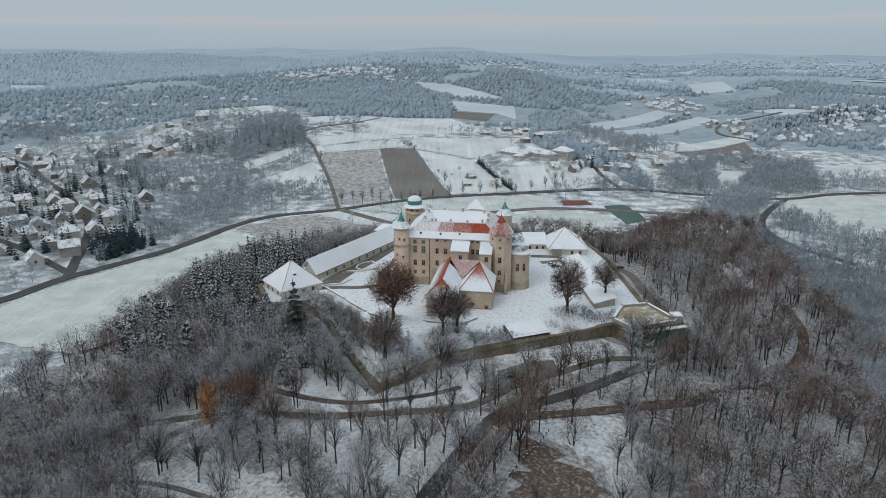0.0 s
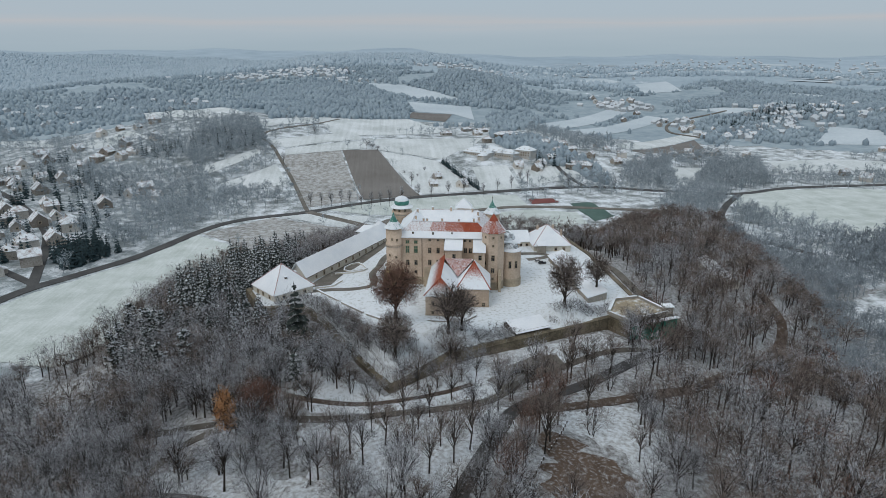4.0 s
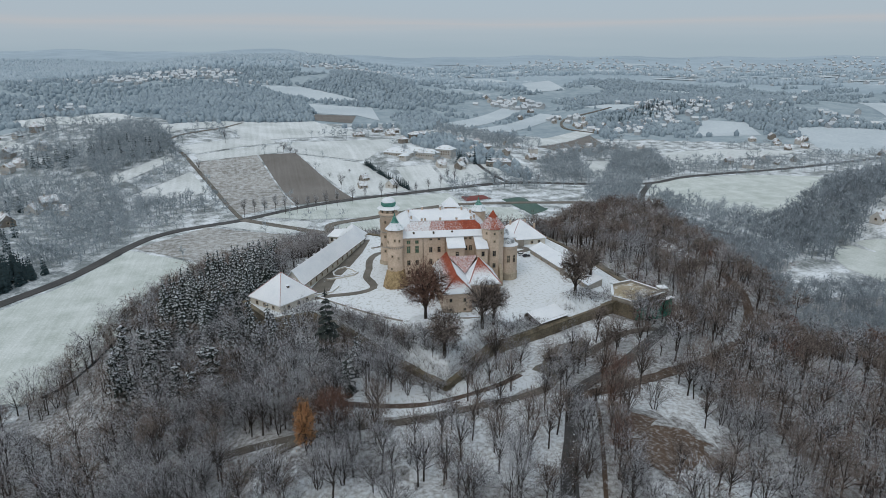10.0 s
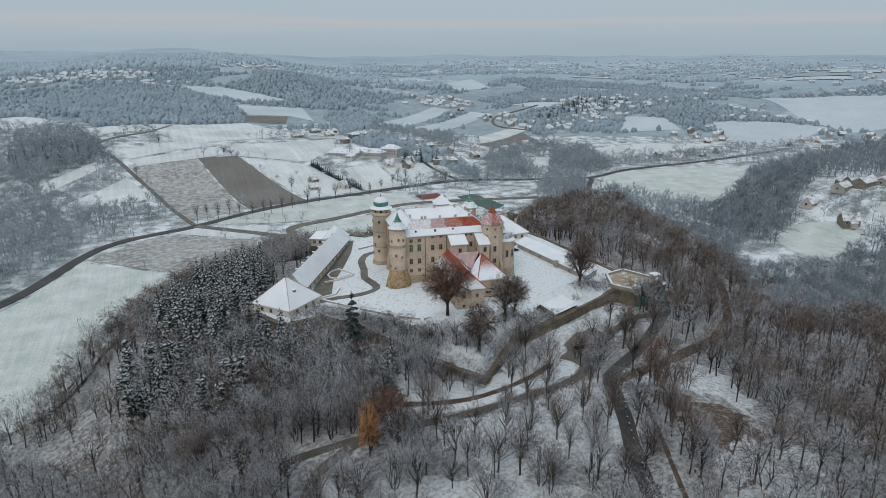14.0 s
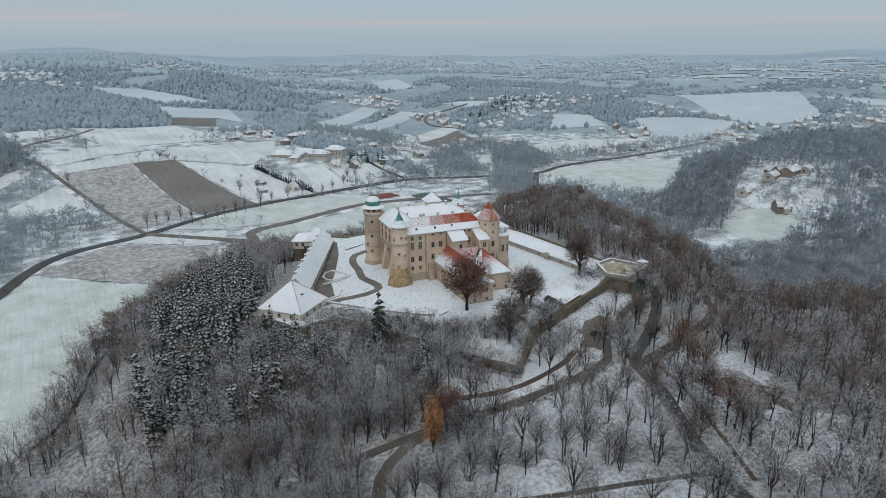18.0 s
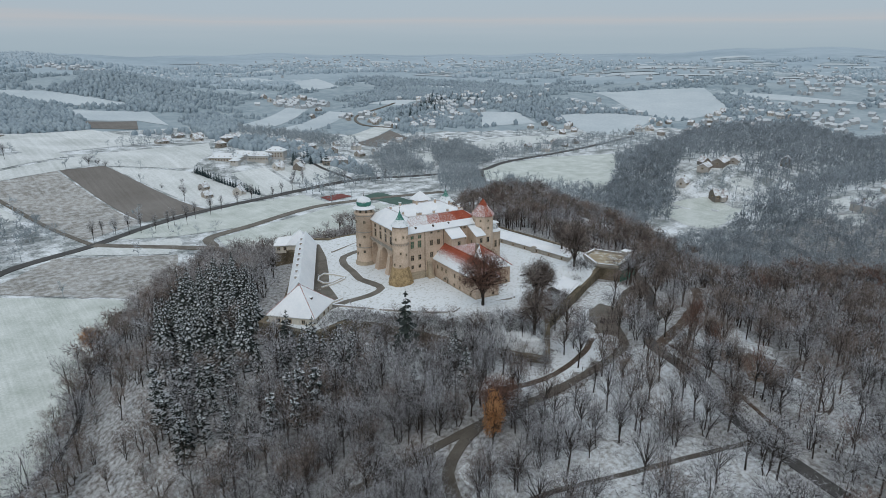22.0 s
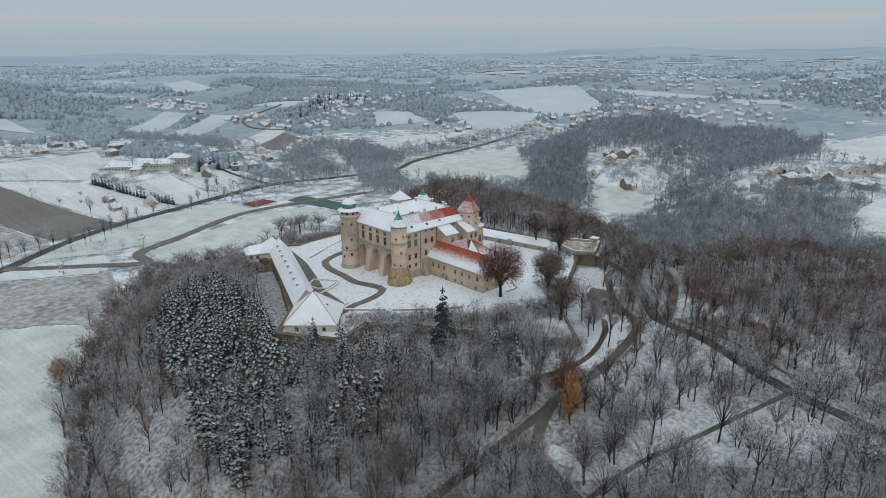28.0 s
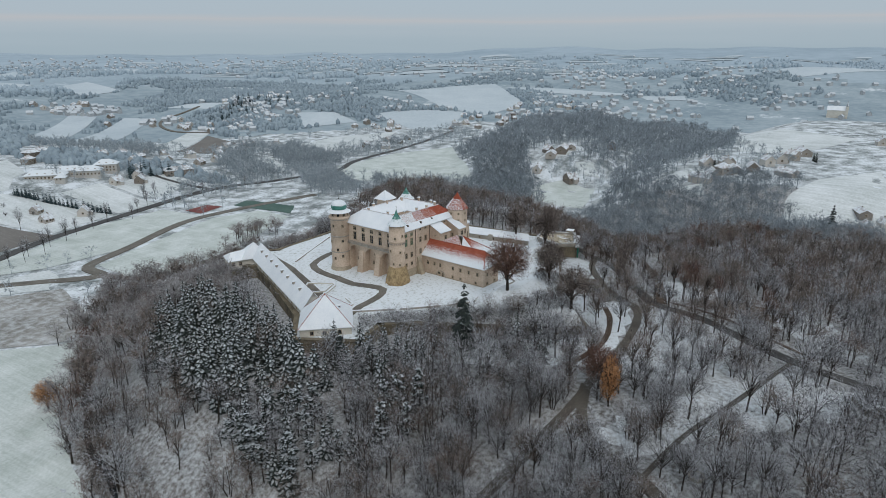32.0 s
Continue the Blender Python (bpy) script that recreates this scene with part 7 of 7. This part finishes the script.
PROTO = [house(11, 9, 4.2, 0.95, wing_part=True), house(10, 8.5, 5.6, 0.75), house(13, 9, 3.4, 0.9), house(10.5, 10, 5.8, 0.6, 0.75), house(9, 7.5, 3.2, 1.0), house(16, 9, 3.6, 0.55)]
BARN = house(22, 10, 4.0, 0.6)
HALL = house(30, 14, 6.5, 0.5, 0.4)
used = set()


def put_house(k, x, y, turn, size=1.0):
    p = (PROTO + [BARN, HALL])[k]
    m = pose(x, y, land(x, y) + 0.3, 0, 0, turn)
    if k not in used:
        used.add(k)
        p.matrix_basis = m
        h = p
    else:
        h = copy_thing(p, m)
    h.scale = (size, size, size)
    if k == 6:
        tagged(h, "long barn under a snowy roof", "barn")
    if k == 7:
        tagged(h, "large hotel wing with cream walls and snowy hipped roof", "hotel")


rh = random.Random(17)
SPOTS = []


def street(path, gap, off, skip=0.15):
    for (ax, ay), (bx, by) in zip(path, path[1:]):
        d = math.hypot(bx - ax, by - ay)
        ang = math.degrees(math.atan2(by - ay, bx - ax))
        for i in range(int(d / gap)):
            for side in (-1, 1):
                if rh.random() < skip:
                    continue
                k = (i + rh.uniform(0.3, 0.7)) / max(1, int(d / gap)) if int(d / gap) else 0.5
                w = off + rh.uniform(0, 7)
                x, y = ax + (bx - ax) * k - (by - ay) / d * w * side, ay + (by - ay) * k + (bx - ax) / d * w * side
                if all((x - p) ** 2 + (y - q) ** 2 > 15 ** 2 for p, q in SPOTS) and off_fields(x, y) and all(seg_dist(x, y, r) > h + 8 for r, h in ROADS):
                    SPOTS.append((x, y))
                    put_house(rh.choice((0, 0, 1, 2, 3, 4)), x, y, ang + rh.choice((0, 90, 180)) + rh.uniform(-8, 8), rh.uniform(1.0, 1.25))


for i, (x, y) in enumerate(((-314, 537), (-340, 557), (-359, 572), (-384, 601), (-431, 653), (-354, 506), (-328, 496), (-290, 472), (-279, 490), (-270, 438), (-282, 415), (-489, 770), (-541, 820), (-581, 874), (-510, 825), (-441, 740), (-455, 785), (-429, 705), (-367, 647), (-350, 681), (-289, 605), (-270, 658), (-433, 800), (-537, 1110), (-369, 698), (-549, 789), (-498, 742), (-382, 564), (-421, 602), (-723, 1088), (-685, 1080))):
    SPOTS.append((x, y))
    put_house((0, 3, 2, 1, 0, 5)[i % 6], x, y, 125 + 90 * (i % 2) + rh.uniform(-6, 6), rh.uniform(1.1, 1.35))
street([(-262, 405), (-290, 500), (-330, 560), (-370, 610), (-440, 690), (-500, 765), (-580, 840)], 19, 15)
street([(-262, 408), (-320, 452), (-380, 480), (-460, 500)], 19, 14)
street([(-300, 430), (-345, 520), (-400, 590), (-480, 670)], 20, 12, 0.25)
street([(-300, 560), (-270, 620), (-262, 660)], 24, 12, 0.3)
street([(-420, 640), (-360, 740), (-330, 860)], 24, 12, 0.35)
street([(-500, 765), (-420, 860), (-360, 960)], 26, 12, 0.35)
def stand_house(k, x, y, turn):
    SPOTS.append((x, y))
    put_house(k, x, y, turn, 1.2 if x > 330 else 1.0)


stand_house(3, 111, 859, 20)
stand_house(1, 193, 798, 30)
stand_house(0, 152, 730, 40)
stand_house(0, 57, 677, 50)
stand_house(4, 26, 680, 10)
stand_house(4, 32, 705, 30)
stand_house(2, 109, 937, 15)
stand_house(5, 99, 985, 20)
stand_house(7, 145, 905, 15)
stand_house(5, 217, 822, 20)
stand_house(7, 204, 735, -24)
stand_house(0, 160, 745, 40)
stand_house(0, 131, 738, 10)
stand_house(2, 178, 770, 30)
stand_house(5, 62, 935, 10)
stand_house(5, 121, 974, 20)
stand_house(1, 190, 850, 0)
stand_house(1, 235, 790, 50)
stand_house(2, 262, 770, 20)
for k, x, y, turn in ((4, 396, 383, 10), (0, 390, 342, -30), (5, 432, 381, 15), (4, 446, 390, 60), (6, 455, 376, 12), (5, 476, 373, 20), (1, 508, 333, 20), (2, 357, 198, 20), (5, 345, 206, 70), (1, 420, 196, 25), (0, 416, 212, 30), (5, 395, 184, 15), (3, 380, 192, 40),
                      (6, 544, 131, 15), (1, 500, 140, 60), (0, 474, 150, 20), (4, 436, 194, 35), (2, 413, 170, 10), (5, 398, 140, 50), (1, 450, 160, 30), (0, 672, 51, 10), (5, 313, 83, 15), (4, 296, 80, 10), (2, 285, 90, 20), (4, 307, 68, 30)):
    stand_house(k, x, y, turn)
for cx, cy, n, sx, sy in ((780, 820, 14, 60, 26), (500, 1400, 10, 50, 30), (490, 1170, 8, 40, 40), (800, 1235, 9, 60, 30), (560, 1040, 8, 60, 30), (900, 720, 14, 90, 30), (1090, 640, 14, 90, 40), (420, 880, 7, 40, 20), (290, 830, 6, 40, 40), (600, 700, 5, 40, 20)):
    for _ in range(n * 3):
        x, y = cx + rh.gauss(0, sx), cy + rh.gauss(0, sy)
        if n > 0 and off_fields(x, y) and all((x - p) ** 2 + (y - q) ** 2 > 16 ** 2 for p, q in SPOTS):
            SPOTS.append((x, y))
            n -= 1
            put_house(rh.choice((0, 1, 2, 3, 4)), x, y, rh.uniform(0, 360), rh.uniform(0.9, 1.15))

hotel = root("hotel", pose(72, 797, land(90, 785), 0, 0, -44), "rambling cream hotel with snowy hipped roofs and dormers", "hotel")
for u, v, w, d, h in ((0, 0, 37, 14, 4.2), (43, 12, 24, 13, 5.0), (57, 32, 22, 14, 7.6), (24, 14, 26, 12, 5.8), (30, -11, 9, 9, 3.0)):
    block = part("block", Shape().box(u, v, -4, u + w, v + d, h), CREAM, hotel)
    o, rise, k = 0.9, d * 0.34, min(w, d) * 0.5
    a, b, c, e = (u - o, v - o, h), (u + w + o, v - o, h), (u + w + o, v + d + o, h), (u - o, v + d + o, h)
    p, q = (u + k, v + d / 2, h + rise), (u + w - k + 0.01, v + d / 2, h + rise)
    for face in ((a, b, q, p), (b, c, q), (c, e, p, q), (e, a, p)):
        part("roof_slope", Shape().slab(list(face), 0.3), HOTELROOF, block)
    for i in range(int(w / 3.4)):
        for z in range(1, int(h / 3) + 1):
            window(hotel, u + 2 + i * 3.4, v, z * 3.0 - 1.4, 0, 1.2, 1.5)
        if i % 2 and w > 20:
            part("dormer", Shape().box(u + 1.2 + i * 3.4, v + 1.2, h + 0.3, u + 2.8 + i * 3.4, v + 4, h + 2.0), CREAM, block)

# villages far off
walls, roofs = Shape(), Shape()
for cx, cy, n, s in ((-311, 1701, 90, 70), (-206, 1677, 60, 50), (-110, 1534, 12, 40), (350, 2160, 80, 110), (385, 1960, 50, 70), (479, 1377, 22, 28), (495, 1327, 16, 22), (480, 1180, 14, 30), (709, 1190, 26, 60), (728, 1118, 24, 50), (553, 1024, 12, 34), (1600, 2900, 160, 330), (1250, 2700, 90, 300), (100, 2160, 24, 120),
                     (2300, 2500, 130, 330), (2400, 2050, 120, 300), (1787, 1315, 120, 210), (848, 875, 26, 60), (1068, 635, 34, 70), (1110, 530, 30, 80), (1193, 438, 30, 90), (668, 1088, 20, 40), (836, 1072, 16, 40), (1201, 637, 20, 80), (1491, 584, 60, 170), (1510, 309, 50, 170), (1468, 182, 40, 150), (1844, 868, 90, 200),
                     (-650, 1250, 20, 70), (-1080, 1700, 26, 70), (-420, 1330, 10, 40), (-700, 1060, 20, 60), (1300, 2200, 60, 300), (2300, 1100, 100, 350), (2400, 500, 70, 300)):
    for _ in range(n):
        x, y = cx + rh.gauss(0, s), cy + rh.gauss(0, s * 0.7)
        if off_fields(x, y):
            z, w, d, h, a = land(x, y) + 0.5, rh.uniform(9, 13), rh.uniform(7, 9.5), rh.uniform(3, 5.5), rh.uniform(0, 3.14)
            c, t = math.cos(a), math.sin(a)

            def put(q):
                return [(x + c * u - t * v, y + t * u + c * v, z + k) for u, v, k in q]
            walls.add(put([(-w / 2, -d / 2, -3), (w / 2, -d / 2, -3), (w / 2, d / 2, -3), (-w / 2, d / 2, -3), (-w / 2, -d / 2, h), (w / 2, -d / 2, h), (w / 2, d / 2, h), (-w / 2, d / 2, h), (-w / 2, 0, h + 3), (w / 2, 0, h + 3)]), [(0, 1, 5, 4), (1, 2, 6, 9, 5), (2, 3, 7, 6), (3, 0, 4, 8, 7)])
            roofs.add(put([(-w / 2 - 0.6, -d / 2 - 0.6, h - 0.2), (w / 2 + 0.6, -d / 2 - 0.6, h - 0.2), (w / 2 + 0.6, 0, h + 3.4), (-w / 2 - 0.6, 0, h + 3.4), (w / 2 + 0.6, d / 2 + 0.6, h - 0.2), (-w / 2 - 0.6, d / 2 + 0.6, h - 0.2)]), [(0, 1, 2, 3), (3, 2, 4, 5)])
# village in the wall and roof colours that include haze
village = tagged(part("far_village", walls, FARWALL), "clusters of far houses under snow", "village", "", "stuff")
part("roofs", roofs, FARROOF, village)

# church on the far slope
church = root("church", pose(1224, 90, land(1224, 90)), "white church with two small towers on the far slope", "church")
church.scale = (0.8, 0.8, 1.0)
part("nave", Shape().box(-10, -20, -2, 10, 20, 14), WHITE, church)
part("roof", Shape().add([(-11, -21, 14), (11, -21, 14), (11, 21, 14), (-11, 21, 14), (0, -21, 22), (0, 21, 22)], [(0, 1, 4), (1, 2, 5, 4), (2, 3, 5), (3, 0, 4, 5)]), SNOW, church)
for x in (-8, 8):
    part("tower", Shape().box(x - 3, -24, -2, x + 3, -18, 22), WHITE, church)
    part("spire", Shape().lathe(x, -21, [(3.6, 22), (2.6, 24), (1.2, 26), (0.2, 32)], 8), LEAD, church)

# ---- cars ----
def car(x, y, z, turn, paint, label):
    c = root("car", pose(x, y, z, 0, 0, turn), label, "car", "parked cars")
    body = Shape().prism([(-2.1, -0.85), (2.1, -0.85), (2.1, 0.85), (-2.1, 0.85)], 0.3, 0.85)
    part("body", body, paint, c)
    part("cabin", Shape().add([(-1.7, -0.8, 0.85), (1.0, -0.8, 0.85), (1.0, 0.8, 0.85), (-1.7, 0.8, 0.85), (-1.3, -0.65, 1.4), (0.4, -0.65, 1.4), (0.4, 0.65, 1.4), (-1.3, 0.65, 1.4)], [(0, 1, 5, 4), (1, 2, 6, 5), (2, 3, 7, 6), (3, 0, 4, 7)]), GLASS, c)
    part("roof", Shape().box(-1.3, -0.65, 1.4, 0.4, 0.65, 1.46), paint, c)
    for u in (-1.3, 1.3):
        for v in (-0.85, 0.85):
            wheel = Shape()
            wheel.add([(u + 0.33 * math.cos(a * 0.6283), v + s, 0.33 + 0.33 * math.sin(a * 0.6283)) for s in (-0.1, 0.1) for a in range(10)], [(i, (i + 1) % 10, 10 + (i + 1) % 10, 10 + i) for i in range(10)] + [tuple(range(10)), tuple(range(19, 9, -1))])
            part("wheel", wheel, DARKWOOD, c)


DARKPAINT = material("dark_car_paint", (0.015, 0.018, 0.022), (0.03, 0.032, 0.036), 0.25, 0.5, 3.0, 0.2)
WHITEPAINT = material("white_car_paint", (0.6, 0.6, 0.6), (0.75, 0.75, 0.75), 0.3, 0.5, 3.0, 0.2)
car(24.0, 203.0, land(24, 203) + 0.25, 20, DARKPAINT, "dark car parked on the gravel by the moat")
car(97.5, 330.0, land(97, 330) + 0.5, 15, DARKPAINT, "dark car parked on the lane outside the gate")
car(58.5, 312.5, court(58, 312) + 0.1, 5, DARKPAINT, "dark car parked inside the gate")
car(57.0, 316.0, court(57, 316) + 0.1, 5, WHITEPAINT, "white car parked inside the gate")


# ---- park furniture ----
post_mesh = Shape().prism([(-0.14, -0.14), (0.14, -0.14), (0.14, 0.14), (-0.14, 0.14)], -0.3, 1.15).mesh("post", DARKWOOD)
cap_mesh = Shape().prism([(-0.18, -0.18), (0.18, -0.18), (0.18, 0.18), (-0.18, 0.18)], 1.15, 1.26).mesh("snow_cap", SNOW)


def post_row(path, gap, label):
    line = root("post_fence", pose(0, 0, 0), label, "fence", "post rows of the park")
    for (ax, ay), (bx, by) in zip(path, path[1:]):
        d = math.hypot(bx - ax, by - ay)
        for k in range(int(d / gap)):
            x, y = ax + (bx - ax) * k * gap / d, ay + (by - ay) * k * gap / d
            q = part("post", post_mesh, None, line, at=pose(x, y, land(x, y)))
            part("snow_cap", cap_mesh, None, q)


post_row([(32, 166.5), (26, 156), (20, 147), (14, 137), (6, 124), (2, 113), (-4, 101), (-8, 92)], 2.2, "row of dark timber posts with snow caps beside the park road")
post_row([(-30, 173.5), (-19, 173.8), (-6, 174.6), (8, 178)], 3.0, "row of dark timber posts along the park road")
post_row([(19, 172), (11, 160), (4, 150), (-1, 141), (-8, 127)], 3.4, "widely spaced dark posts along the lawn")
hut = root("park_kiosk", pose(-33.0, 97.0, land(-33, 97), 0, 0, 25), "small brick kiosk with a flat snowy roof beside the path", "kiosk")
part("wall", Shape().box(-4.5, -3, -0.5, 4.5, 3, 2.6), BASTION, hut)
part("roof", Shape().box(-5.0, -3.5, 2.6, 5.0, 3.5, 2.9), COPING, hut)
part("roof_edge", Shape().box(-5.1, -3.6, 2.3, 5.1, -3.5, 2.7), DARKWOOD, hut)
window(hut, -1.5, -3, 1.3, 0, 1.2, 1.0)
long_shed = root("woodland_shed", pose(156.0, 312.0, land(156, 312), 0, 0, 84), "long low shed with a snow-covered roof among the trees", "shed")
part("wall", Shape().box(-19, -4, -1, 19, 4, 3.4), WHITE, long_shed)
part("roof_slope", Shape().slab([(-19.6, -4.8, 3.2), (19.6, -4.8, 3.2), (19.6, 0, 6.4), (-19.6, 0, 6.4)], 0.25), SNOW, long_shed)
part("roof_slope", Shape().slab([(19.6, 4.8, 3.2), (-19.6, 4.8, 3.2), (-19.6, 0, 6.4), (19.6, 0, 6.4)], 0.25), SNOW, long_shed)
for k in range(6):
    window(long_shed, -15 + 6 * k, -4, 1.8, 0, 1.2, 1.2)
for x, y in ((-42, 168), (-24, 176), (2, 176.5), (24, 168), (12, 150)):
    lamp = root("park_lamp", pose(x, y, land(x, y)), "slender dark park lamp post with a small lantern", "lamp post", "lamps of the park")
    part("pole", Shape().lathe(0, 0, [(0.12, -0.3), (0.09, 0.6), (0.06, 4.2)], 6), DARKWOOD, lamp)
    part("lantern", Shape().lathe(0, 0, [(0.1, 4.2), (0.24, 4.7), (0.05, 4.95)], 6), GLASS, lamp)
basin = root("round_basin", pose(-91.0, 140.0, land(-91, 140)), "small round stone basin in the snowy lawn", "basin")
part("rim", Shape().lathe(0, 0, [(2.3, -0.5), (2.3, 0.5), (1.8, 0.5), (1.8, -0.2), (0.05, -0.2)], 20), STONE, basin)
